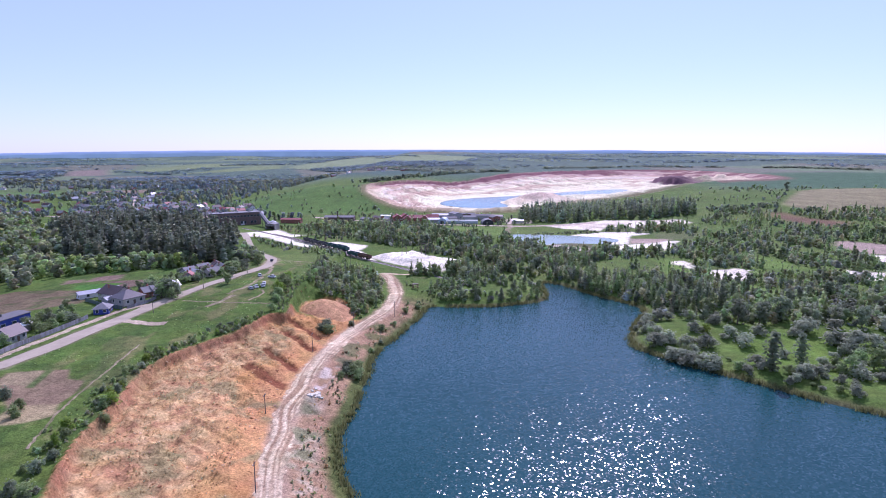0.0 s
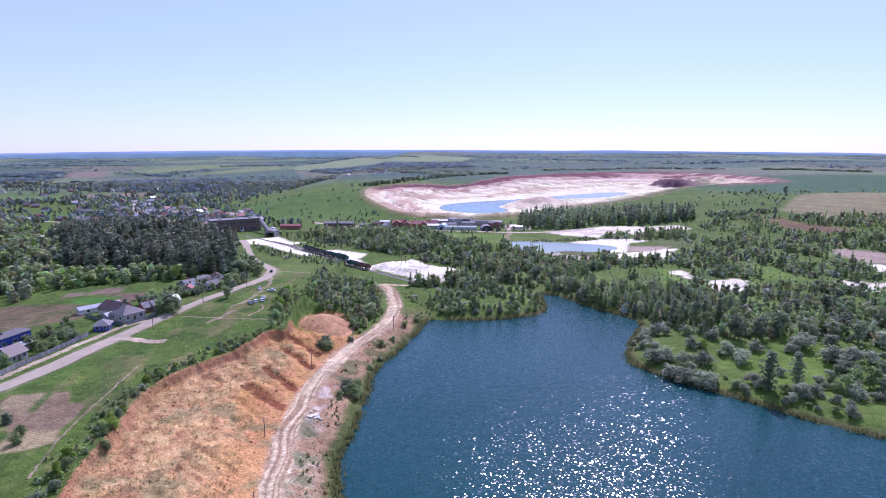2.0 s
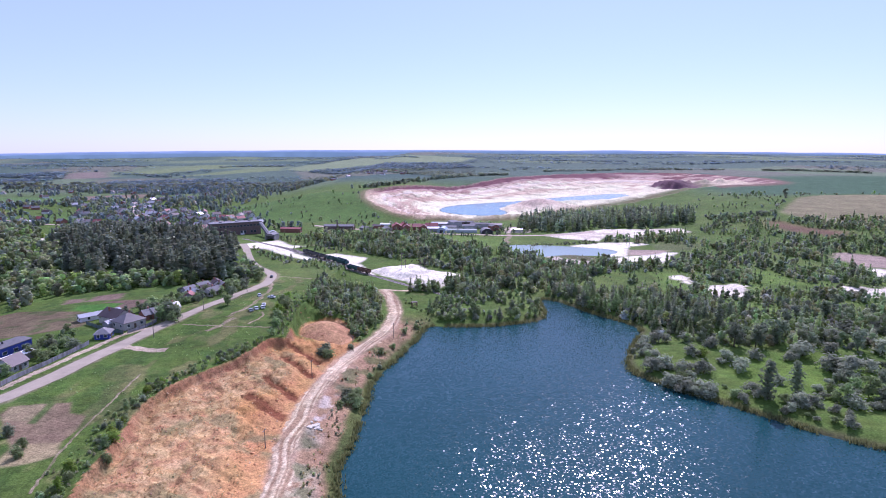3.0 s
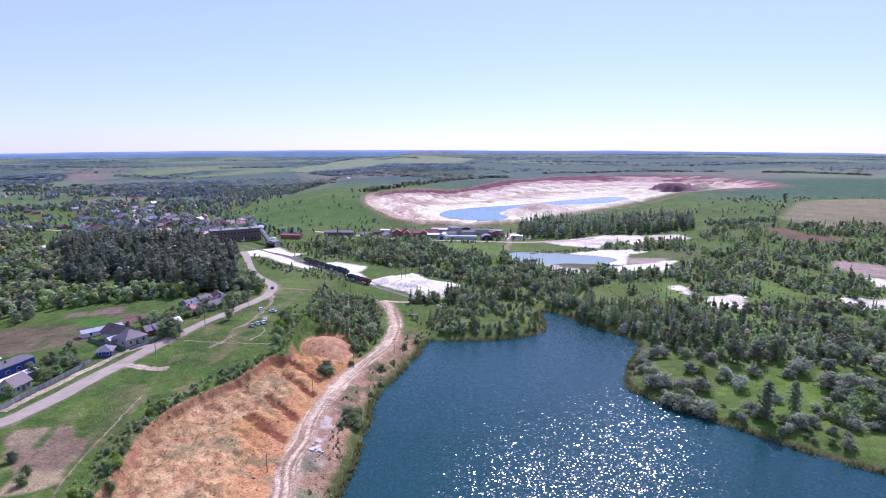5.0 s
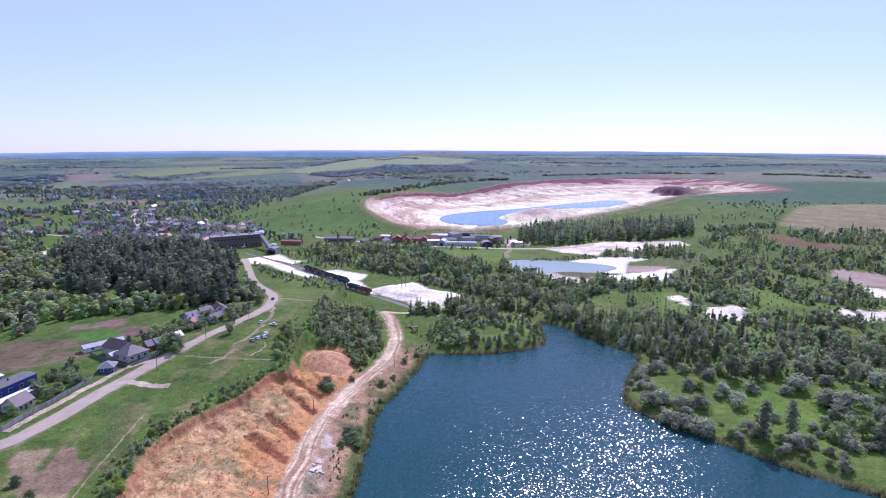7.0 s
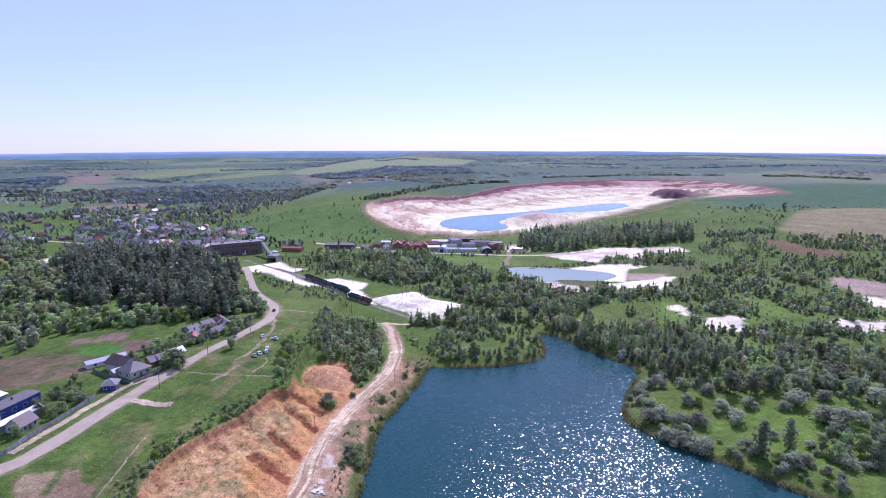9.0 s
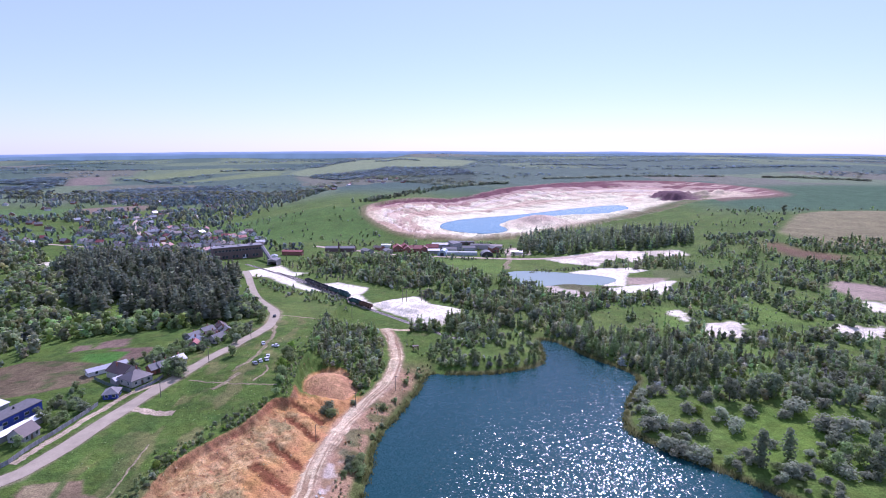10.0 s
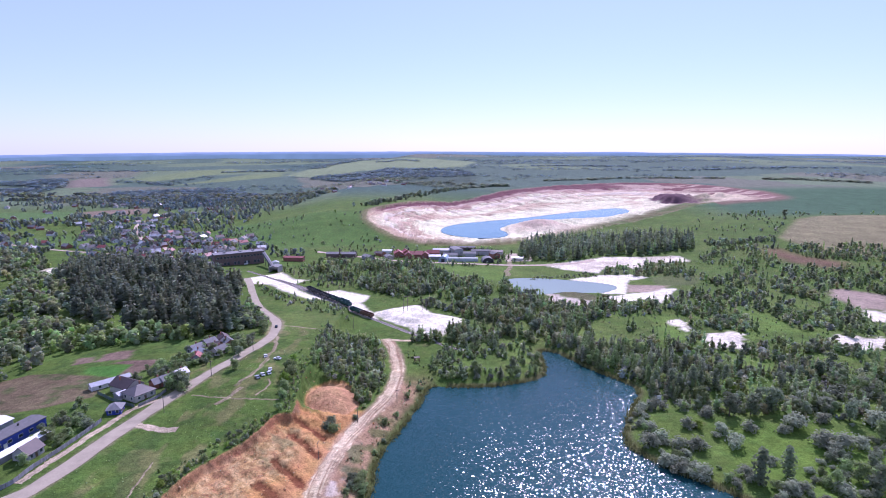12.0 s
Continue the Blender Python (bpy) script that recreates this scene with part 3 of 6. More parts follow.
    area(MUD_EAST, (0.31, 0.241, 0.181), 4, 3)
    # quarry
    box = (x > -200) & (x < 900) & (y > 650) & (y < 1700)
    rim = np.full(len(x), 1e3)
    rim[box] = area_dist(PIT_RIM, x[box], y[box])
    pit = ss(3, -3, rim + wob * 2)
    lake = np.full(len(x), 1e3)
    lake[box] = np.maximum(area_dist(PIT_LAKE, x[box], y[box]), 0)
    h = lake / (lake + np.maximum(-rim, 0) + 1e-6)
    band = h + (n1 - 0.5) * 0.10 + (fbm(x / 120, y / 120, 2, 69) - 0.5) * 0.12
    arc = np.zeros(len(x))
    arc[box] = along(PIT_RIM, x[box], y[box])
    rib = np.abs(vnoise(arc / 10, rim / 70, 68) - 0.5) * 2
    north = ss(860, 960, y)
    east = ((x - 30) * 380 - (y - 770) * 348) / 515                   # beyond the lake's long axis
    tall = band - 0.05 * ss(100, -60, x) + 0.11 * ss(150, 480, x)      # the dark overburden grows thicker eastwards
    mix(pit, (0.67, 0.63, 0.42))
    mix(pit * ss(0.50, 0.62, fbm(x / 60, y / 34, 4, 66)) * 0.3, (0.60, 0.48, 0.32))
    wall = pit * ss(30, -30, east)
    ledge = vnoise((z + (n1 - 0.5) * 2) / 2.6, arc / 220, 70)
    mix(wall * ss(0.60, 0.70, ledge) * ss(0.22, 0.35, tall) * 0.85, (0.40, 0.29, 0.20))
    strata = vnoise(tall * 10 + (n1 - 0.5) * 0.6, arc / 180, 74)
    mix(wall * ss(0.54, 0.60, strata) * ss(0.30, 0.40, tall) * 0.75, (0.47, 0.33, 0.235))
    mix(wall * ss(0.36, 0.30, strata) * ss(0.45, 0.55, tall) * 0.6, (0.56, 0.40, 0.31))
    mix(wall * ss(0.16, 0.04, rib) * ss(0.30, 0.45, tall) * 0.9, (0.30, 0.205, 0.15))
    mix(wall * ss(0.67, 0.69, tall) * ss(0.75, 0.72, tall) * 0.8, (0.66, 0.57, 0.46))
    mix(wall * ss(0.77, 0.82, tall + (rib - 0.5) * 0.06) * north * 0.75, (0.31, 0.165, 0.145))
    mix(wall * ss(0.84, 0.86, tall) * ss(0.90, 0.88, tall) * north * 0.5, (0.52, 0.40, 0.34))
    mix(pit * ss(0.89, 0.92, tall) * north, (0.15, 0.065, 0.070))
    mix(pit * ss(0.80, 0.95, band) * (1 - north) * 0.6, (0.387, 0.267, 0.172))
    mix(pit * ss(60, 100, east) * ss(0.30, 0.5, band + (n2 - 0.5) * 0.2) * ss(180, 260, x) * ss(640, 560, x), (0.105, 0.125, 0.045))
    mix(pit * ss(60, 100, east) * ss(0.45, 0.62, n1) * ss(200, 300, x) * 0.5, (0.20, 0.145, 0.09))
    mix(pit * ss(560, 640, x) * ss(0.6, 0.75, band), (0.19, 0.095, 0.085))
    mix(pit * ss(430, 520, x) * ss(0.50, 0.58, vnoise(y / 13 + (n1 - 0.5) * 3, x / 110, 79)) * ss(1090, 1140, y) * 0.6, (0.52, 0.40, 0.30))
    mix(pit * ss(1.5, 1.1, np.hypot((x - 500) / 34, (y - 1205) / 58) + (n1 - 0.5) * 0.9), (0.125, 0.068, 0.082))
    mix(pit * np.exp(-((x - 605) / 52) ** 2 - ((y - 1185) / 40) ** 2) * 1.5, (0.56, 0.46, 0.31))
    mix(pit * np.exp(-((x - 150) / 45) ** 2 - ((y - 845) / 40) ** 2) * 1.2, (0.50, 0.385, 0.29))
    mix(ss(40, 5, rim) * ss(-3, 4, rim) * (x > 500) * 0.8, (0.206, 0.112, 0.086))
    mix(ss(16, 4, rim) * ss(-3, 4, rim) * (x < 100) * (y < 1100) * 0.6, (0.241, 0.172, 0.103))
    return out


def sheet(name, verts, faces, mat, colours=None, smooth=False):
    """A mesh object from arrays of vertices and equal faces."""
    me = bpy.data.meshes.new(name)
    k = faces.shape[1]
    me.vertices.add(len(verts))
    me.vertices.foreach_set("co", np.ascontiguousarray(verts, np.float32).ravel())
    me.loops.add(faces.size)
    me.loops.foreach_set("vertex_index", np.ascontiguousarray(faces, np.int32).ravel())
    me.polygons.add(len(faces))
    me.polygons.foreach_set("loop_start", np.arange(0, faces.size, k, dtype=np.int32))
    me.polygons.foreach_set("loop_total", np.full(len(faces), k, np.int32))
    me.polygons.foreach_set("use_smooth", np.full(len(faces), smooth, bool))
    if colours is not None:
        at = me.color_attributes.new("cover", "FLOAT_COLOR", "POINT")
        at.data.foreach_set("color", np.c_[colours, np.ones(len(verts))].astype(np.float32).ravel())
    me.update(calc_edges=True)
    me.materials.append(mat)
    return new(name, me)


def build_ground():
    xs = axis(-5200, -215, 225, 5200, 2.2, 0.026, 0.021)
    xs = np.sort(np.r_[xs[(xs < -130) | (xs > -18)], np.arange(-130, -18, 0.7)])
    ys = axis(-400, 92, 400, 860, 2.0, 0.09, 0.014)
    ys = np.r_[ys[ys < 860], np.arange(860, 1610, 4.0), axis(1500, 1610, 1611, 4940, 8.0, 0.5, 0.035)]
    ys = np.sort(ys)
    ys = np.r_[ys[ys < 1598], ys[ys >= 1603]]
    ys = np.sort(np.r_[ys[(ys < 92) | (ys > 290)], np.arange(92, 290, 0.85)])
    ys[-1] = 4940
    gx, gy = np.meshgrid(xs, ys)
    x, y = gx.ravel(), gy.ravel()
    z = height(x, y)
    ids = np.arange(len(x)).reshape(gx.shape)
    faces = np.stack([ids[:-1, :-1], ids[:-1, 1:], ids[1:, 1:], ids[1:, :-1]], -1).reshape(-1, 4)
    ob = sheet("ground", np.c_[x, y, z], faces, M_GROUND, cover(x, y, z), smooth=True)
    return tagged(ob, "rolling green ground with clay slope and sand", "ground", kind="structure")


build_ground()


def flat_ring(name, pts, z, mat, label):
    bm = bmesh.new()
    bm.faces.new([bm.verts.new((px, py, z)) for px, py in pts])
    bmesh.ops.triangulate(bm, faces=bm.faces[:])
    bmesh.ops.recalc_face_normals(bm, faces=bm.faces[:])
    me = bpy.data.meshes.new(name)
    bm.to_mesh(me)
    bm.free()
    if me.polygons[0].normal.z < 0:
        me.flip_normals()
    me.materials.append(mat)
    return tagged(new(name, me), label, "water", kind="structure")


def grown(pts, by):
    """An outline moved outwards."""
    out = []
    area = sum(a[0] * b[1] - b[0] * a[1] for a, b in zip(pts, pts[1:] + pts[:1]))
    for a, p, b in zip(pts[-1:] + pts[:-1], pts, pts[1:] + pts[:1]):
        d = Vector((b[0] - a[0], b[1] - a[1])).normalized() * (by if area > 0 else -by)
        out.append((p[0] + d.y, p[1] - d.x))
    return out


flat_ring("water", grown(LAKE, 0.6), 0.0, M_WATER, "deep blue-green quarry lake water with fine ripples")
flat_ring("water", grown(POND, 1.0), 2.2, M_POND, "calm pale pond water among white sand")
flat_ring("water", PIT_LAKE, 4.0, M_PITWATER, "light blue water on the quarry floor")


# ---- roads ----
def strip(name, line, widths, mat, lift, label, rounds=2, offset=0.0, kind="structure", category="road"):
    """A strip of even road laid along a line of the plan on the ground."""
    pts = np.array(smooth_line(line, rounds))
    seg = np.r_[0, np.cumsum(np.hypot(*np.diff(pts, axis=0).T))]
    n = max(4, int(seg[-1] / 1.6))
    s = np.linspace(0, seg[-1], n)
    px, py = np.interp(s, seg, pts[:, 0]), np.interp(s, seg, pts[:, 1])
    tx, ty = np.gradient(px), np.gradient(py)
    ln = np.hypot(tx, ty)
    tx, ty = tx / ln, ty / ln
    w = np.interp(np.linspace(0, 1, n), np.linspace(0, 1, len(widths)), widths) * (1 + (vnoise(s / 6, s * 0 + 3, 81) - 0.5) * 0.16)
    cols = 5
    rows = []
    mid = height(px + ty * offset, py - tx * offset)
    for k in range(cols):
        o = (k / (cols - 1) - 0.5) * w + offset
        x, y = px + ty * o, py - tx * o
        crown = 0.06 * (1 - (2 * k / (cols - 1) - 1) ** 2)
        rows.append(np.c_[x, y, np.maximum(height(x, y), height(x, y) * 0.5 + mid * 0.5) + lift + crown])
    v = np.stack(rows, 1).reshape(-1, 3)
    ids = np.arange(len(v)).reshape(n, cols)
    faces = np.stack([ids[:-1, :-1], ids[1:, :-1], ids[1:, 1:], ids[:-1, 1:]], -1).reshape(-1, 4)
    return tagged(sheet(name, v, faces, mat, smooth=True), label, category, kind=kind)


def worn(name, line, half, tones, lift, label, rounds=2, category="road", wander=0.5):
    """A worn way that fades into the ground beside it: ragged edges, streaks and wheel marks along it."""
    pts = np.array(smooth_line(line, rounds), float)
    seg = np.r_[0, np.cumsum(np.hypot(*np.diff(pts, axis=0).T))]
    n = max(8, int(seg[-1] / max(0.5, half * 0.22)))
    s = np.linspace(0, seg[-1], n)
    px, py = np.interp(s, seg, pts[:, 0]), np.interp(s, seg, pts[:, 1])
    tx, ty = np.gradient(px), np.gradient(py)
    ln = np.hypot(tx, ty)
    tx, ty = tx / ln, ty / ln
    cols = 23 if half > 3 else 11
    o = np.linspace(-1.35, 1.35, cols)[None, :] * half + ((vnoise(s / (half * 4), s * 0 + 5, 83) - 0.5) * half * wander)[:, None]
    x, y = px[:, None] + ty[:, None] * o, py[:, None] - tx[:, None] * o
    ss2 = np.repeat(s[:, None], cols, 1)
    rel = np.abs(np.linspace(-1.35, 1.35, cols))[None, :]
    on = ss(1.08, 0.72, rel + (fbm(x / (half * 0.5), y / (half * 0.5), 3, 84) - 0.5) * 0.8)
    x, y, on = x.ravel(), y.ravel(), on.ravel()
    z = height(x, y)
    c = cover(x, y, z)
    lane = vnoise((o.ravel() + (vnoise(ss2.ravel() / 15, 0 * x, 85) - 0.5) * 2.2) * 1.7, ss2.ravel() / 28, 86)
    spot = fbm(x / 2.6, y / 2.6, 3, 87)
    col = np.array(tones[1])[None, :] * np.ones((len(x), 1))
    for m, t in ((ss(0.5, 0.68, spot) * 0.7, tones[0]), (ss(0.55, 0.75, lane), tones[0]), (ss(0.40, 0.22, lane), tones[2])):
        col = col * (1 - m[:, None]) + np.array(t) * m[:, None]
    c = c * (1 - on[:, None]) + col * on[:, None]
    v = np.c_[x, y, z + lift * on - 0.10 * (1 - on) - 0.07 * ss(0.40, 0.25, lane) * on * (half > 3)]
    ids = np.arange(len(v)).reshape(n, cols)
    faces = np.stack([ids[:-1, :-1], ids[1:, :-1], ids[1:, 1:], ids[:-1, 1:]], -1).reshape(-1, 4)
    return tagged(sheet(name, v, faces, M_GROUND, c, smooth=True), label, category, kind="structure")


PALE = ((0.59, 0.485, 0.315), (0.46, 0.355, 0.22), (0.31, 0.21, 0.125))
EARTH = ((0.285, 0.235, 0.15), (0.215, 0.185, 0.105), (0.16, 0.15, 0.075))
GRAVEL = ((0.45, 0.365, 0.26), (0.37, 0.30, 0.21), (0.28, 0.23, 0.155))
strip("road", ROAD, [7.5, 7, 6.2, 6, 6, 6], M_ROAD, 0.10, "worn grey asphalt road through the meadow")
worn("road", [(-143.0, 174.8), (-141.5, 183.6), (-139.1, 195.3), (-138.9, 205.1), (-136.0, 215.3), (-135.1, 224.1), (-131.9, 234.0), (-125.4, 238.7)], 1.7, GRAVEL, 0.09, "pale gravel lane beside the fence")
worn("road", [(-125.4, 217.0), (-118.8, 213.9), (-111.5, 211.0), (-106, 211.5)], 2.3, GRAVEL, 0.10, "short pale gravel spur off the road")
worn("road", TRACK[8:], 3.5, PALE, 0.10, "pale rutted dirt track along the lake", 0, wander=0.35)
strip("road", [(-148, 669), (-100, 640), (-50, 617), (-12, 607), (60, 592), (131, 586), (170, 612)], [7, 6, 6, 8], M_DIRT, 0.12, "pale sandy works road")
worn("road", [(-34, 349), (-24, 347), (-12, 349), (-6, 356)], 2.0, PALE, 0.10, "dirt path to the sand yard")


# ---- trees ----
def icosahedron():
    p = (1 + 5 ** 0.5) / 2
    v = np.array([(-1, p, 0), (1, p, 0), (-1, -p, 0), (1, -p, 0), (0, -1, p), (0, 1, p), (0, -1, -p), (0, 1, -p), (p, 0, -1), (p, 0, 1), (-p, 0, -1), (-p, 0, 1)])
    f = np.array([(0, 11, 5), (0, 5, 1), (0, 1, 7), (0, 7, 10), (0, 10, 11), (1, 5, 9), (5, 11, 4), (11, 10, 2), (10, 7, 6), (7, 1, 8),
                  (3, 9, 4), (3, 4, 2), (3, 2, 6), (3, 6, 8), (3, 8, 9), (4, 9, 5), (2, 4, 11), (6, 2, 10), (8, 6, 7), (9, 8, 1)])
    return v / np.linalg.norm(v[0]), f


ICO_V, ICO_F = icosahedron()


def lobes_of(kind, rng, few=False):
    """Clumps of a crown one unit high: centre and half axes."""
    out = []

    def spire(n, low, wide, sharp, lean):
        for k in range(n):
            u = k / (n - 1)
            h = low + (0.96 - low) * u
            s = wide * (math.sin(math.pi * (0.20 + 0.68 * u)) if sharp < 0 else (1 - u) ** sharp) * rng.uniform(0.85, 1.15) + 0.02
            a, r = rng.uniform(0, 6.28), rng.uniform(0, lean) * (1 - u)
            out.append((r * math.cos(a), r * math.sin(a), h, s, s, 0.92 * (0.96 - low) / n + 0.02))

    if kind == "poplar":
        spire(4 if few else 7, 0.12, 0.15, -1, 0.03)
    elif kind == "young":
        spire(4 if few else 7, 0.12, 0.235, 0.5, 0.08)
    elif kind == "pine":
        spire(4 if few else 7, 0.30, 0.20, 0.55, 0.06)
    elif few:
        for k in range(4):
            a, r, h = rng.uniform(0, 6.28), rng.uniform(0.05, 0.2), 0.26 + 0.17 * k
            s = {"bush": 0.38, "round": 0.25}[kind] * rng.uniform(0.75, 1.1)
            out.append((r * math.cos(a), r * math.sin(a), h, s, s, min(s, 0.24)))
    elif kind == "round":
        for k in range(11):
            a, r, h = rng.uniform(0, 6.28), rng.uniform(0.02, 0.25), 0.16 + 0.68 * (k + rng.random()) / 11
            r *= 1.15 - abs(h - 0.42)
            s = rng.uniform(0.14, 0.22)
            out.append((r * math.cos(a), r * math.sin(a), h, s, s, s * rng.uniform(0.75, 1.0)))
    elif kind == "bush":
        for k in range(10):
            a, r = rng.uniform(0, 6.28), rng.uniform(0.02, 0.46)
            s = rng.uniform(0.22, 0.38)
            out.append((r * math.cos(a), r * math.sin(a), rng.uniform(0.16, 0.70) * (1.15 - 0.7 * r), s, s, s * 0.85))
    return out


def crown(kind, rng, quads, size, core=0.8, few=False, level=0.45):
    """Vertices and triangles of a crown: an inner body of each clump and many leaf sprays set on it."""
    lobes = lobes_of(kind, rng, few)
    vs, ts, n = [], [], 0
    for cx, cy, cz, ax, ay, az in lobes if core else ():
        q = np.array(Euler([rng.uniform(0, 6) for _ in range(3)]).to_matrix())
        v = (ICO_V @ q.T) * (1 + np.array([[rng.uniform(-0.18, 0.18)] for _ in range(12)])) * np.array((ax, ay, az)) * core + np.array((cx, cy, cz))
        vs.append(v), ts.append(ICO_F + n)
        n += 12
    per = max(1, quads // len(lobes))
    for cx, cy, cz, ax, ay, az in lobes:
        for _ in range(per):
            d = Vector((rng.gauss(0, 1), rng.gauss(0, 1), rng.gauss(0.25, 1))).normalized()
            c = Vector((cx + d.x * ax * rng.uniform(0.6, 1.12), cy + d.y * ay * rng.uniform(0.6, 1.12), cz + d.z * az * rng.uniform(0.6, 1.12)))
            nrm = (d * (1 - level * 0.5) + Vector((0, 0, level)) + 0.7 * Vector((rng.gauss(0, 1), rng.gauss(0, 1), rng.gauss(0, 1))).normalized()).normalized()
            u = nrm.orthogonal().normalized()
            w = nrm.cross(u)
            a = rng.uniform(0, 6.28)
            u, w = u * math.cos(a) + w * math.sin(a), w * math.cos(a) - u * math.sin(a)
            s = size * rng.uniform(0.6, 1.3)
            vs.append(np.array([c - u * s, c - w * s * 0.6, c + u * s, c + w * s * 0.6]))
            ts.append(np.array([(0, 1, 2), (0, 2, 3)]) + n)
            n += 4
    return np.concatenate(vs), np.concatenate(ts)


def trunk(kind, rng, sides=6):
    """A tapered, slightly bent trunk with limbs, for a tree one unit high."""
    vs, ts, n = [], [], 0

    def limb(a, b, r0, r1):
        nonlocal n
        d = (b - a).normalized()
        u = d.orthogonal().normalized()
        w = d.cross(u)
        for p, r in ((a, r0), (b, r1)):
            vs.append(np.array([p + (u * math.cos(6.2832 * k / sides) + w * math.sin(6.2832 * k / sides)) * r for k in range(sides)]))
        for k in range(sides):
            j = (k + 1) % sides
            ts.append([(n + k, n + j, n + sides + j), (n + k, n + sides + j, n + sides + k)])
        n += 2 * sides
    top = {"bush": 0.45, "pine": 0.92, "poplar": 0.85, "young": 0.8, "round": 0.7}[kind]
    r = {"bush": 0.035, "pine": 0.016, "poplar": 0.02, "young": 0.014, "round": 0.026}[kind]
    p = Vector((0, 0, -0.05))
    knots = [p]
    for k in range(3):
        p = Vector((p.x + rng.uniform(-0.025, 0.025), p.y + rng.uniform(-0.025, 0.025), top * (k + 1) / 3))
        knots.append(p)
    for k in range(3):
        limb(knots[k], knots[k + 1], r * (1 - 0.28 * k), r * (1 - 0.28 * (k + 1)))
    for k in range(6):
        h = top * rng.uniform(0.4, 0.85)
        base = Vector((0, 0, h))
        a = rng.uniform(0, 6.28)
        reach = 0.5 if kind == "bush" else 0.1 if kind in ("poplar", "young", "pine") else 0.22
        limb(base, base + Vector((math.cos(a) * reach, math.sin(a) * reach, 0.12)), r * 0.45, r * 0.15)
    return np.concatenate(vs), np.concatenate([np.array(t) for t in ts])


KINDS = ("round", "bush", "poplar", "young", "pine")
rng = random.Random(7)
MID_CROWN = {k: [crown(k, rng, 60, 0.068 if k != "bush" else 0.115, 0.66, True, 0.9) for _ in range(8)] for k in KINDS}
FAR_CROWN = {k: [crown(k, rng, 32, {"bush": 0.155, "round": 0.10}.get(k, 0.070), 0.68, True, 0.5 if k == "pine" else 1.0) for _ in range(8)] for k in KINDS}
TINY_CROWN = {"bush": [crown("bush", rng, 15, 0.30, 0.0, True, 2.2) for _ in range(6)]}
TUFT_CROWN = {"bush": [crown("bush", rng, 12, 0.30, 0.0, True, 0.3) for _ in range(6)]}
NEAR_CROWN = {k: [crown(k, rng, {"bush": 420, "round": 420}.get(k, 320), {"bush": 0.070, "round": 0.047}.get(k, 0.040), 0.5, level=0.8) for _ in range(5)] for k in KINDS}
NEAR_TRUNK = {k: [trunk(k, rng) for _ in range(5)] for k in KINDS}
# far and valley tones have a blue distance haze put into the leaf colour
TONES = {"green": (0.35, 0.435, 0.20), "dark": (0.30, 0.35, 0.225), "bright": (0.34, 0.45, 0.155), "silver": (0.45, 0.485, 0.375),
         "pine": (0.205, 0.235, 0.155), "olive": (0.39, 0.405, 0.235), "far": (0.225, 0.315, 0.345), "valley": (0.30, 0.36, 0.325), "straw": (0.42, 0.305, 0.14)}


def wood(name, spots, label, mat=None, category="woodland"):
    """Many trees as one body of foliage. spots: x, y, height, kind, tone."""
    r = random.Random(len(spots))
    zs = height(np.array([s[0] for s in spots]), np.array([s[1] for s in spots]))
    vs, ts, cs, n = [], [], [], 0
    for (x, y, h, kind, tone), z in zip(spots, zs):
        v, t = r.choice((MID_CROWN if y < 400 and x > -150 and h > 2.2 else TINY_CROWN if y > 1340 and kind == "bush" else TUFT_CROWN if h < 1.0 and kind == "bush" else FAR_CROWN)[kind])
        a, wide = r.uniform(0, 6.28), r.uniform(0.85, 1.25) * (2.2 if y > 1340 else 1.3 if kind == "pine" else 1.0)
        c, s = math.cos(a) * h * wide, math.sin(a) * h * wide
        vs.append(np.c_[v[:, 0] * c - v[:, 1] * s + x, v[:, 0] * s + v[:, 1] * c + y, v[:, 2] * h + z - 0.15 * h * (kind not in ("pine", "poplar"))])
        ts.append(t + n)
        k = 0.62 + 0.8 * r.random() ** 1.3
        cs.append(np.tile(np.array(TONES[tone]) * k * np.array((r.uniform(0.92, 1.1), 1, r.uniform(0.85, 1.2))), (len(v), 1)))
        n += len(v)
    return tagged(sheet(name, np.concatenate(vs), np.concatenate(ts), mat or M_LEAF, np.concatenate(cs)), label, category, kind="stuff")


TREE_MESH = {}


def tree(name, kind, x, y, h, mat, label, category="tree", group="", wide=1.0, bark=None, variant=None):
    """One tree or shrub: a trunk with limbs and a leafy crown."""
    n = rng.randrange(5) if variant is None else variant
    key = (kind, n, mat.name)
    if key not in TREE_MESH:
        pair = []
        for part_name, (v, t), m in (("trunk", NEAR_TRUNK[kind][n], bark or M_BARK), ("crown", NEAR_CROWN[kind][n], mat)):
            ob = sheet(part_name, v, t, m)
            pair.append(ob.data)
            bpy.data.objects.remove(ob)
        TREE_MESH[key] = pair
    ob = new(name)
    for part_name, me in zip(("trunk", "crown"), TREE_MESH[key]):
        p = new(part_name, me)
        p.parent = ob
    ob.matrix_basis = pose(x, y, zat(x, y) - 0.02 * h, 0, 0, rng.uniform(0, 360)) @ Matrix.Diagonal((h * wide, h * wide, h, 1))
    return tagged(ob, label, category, group)


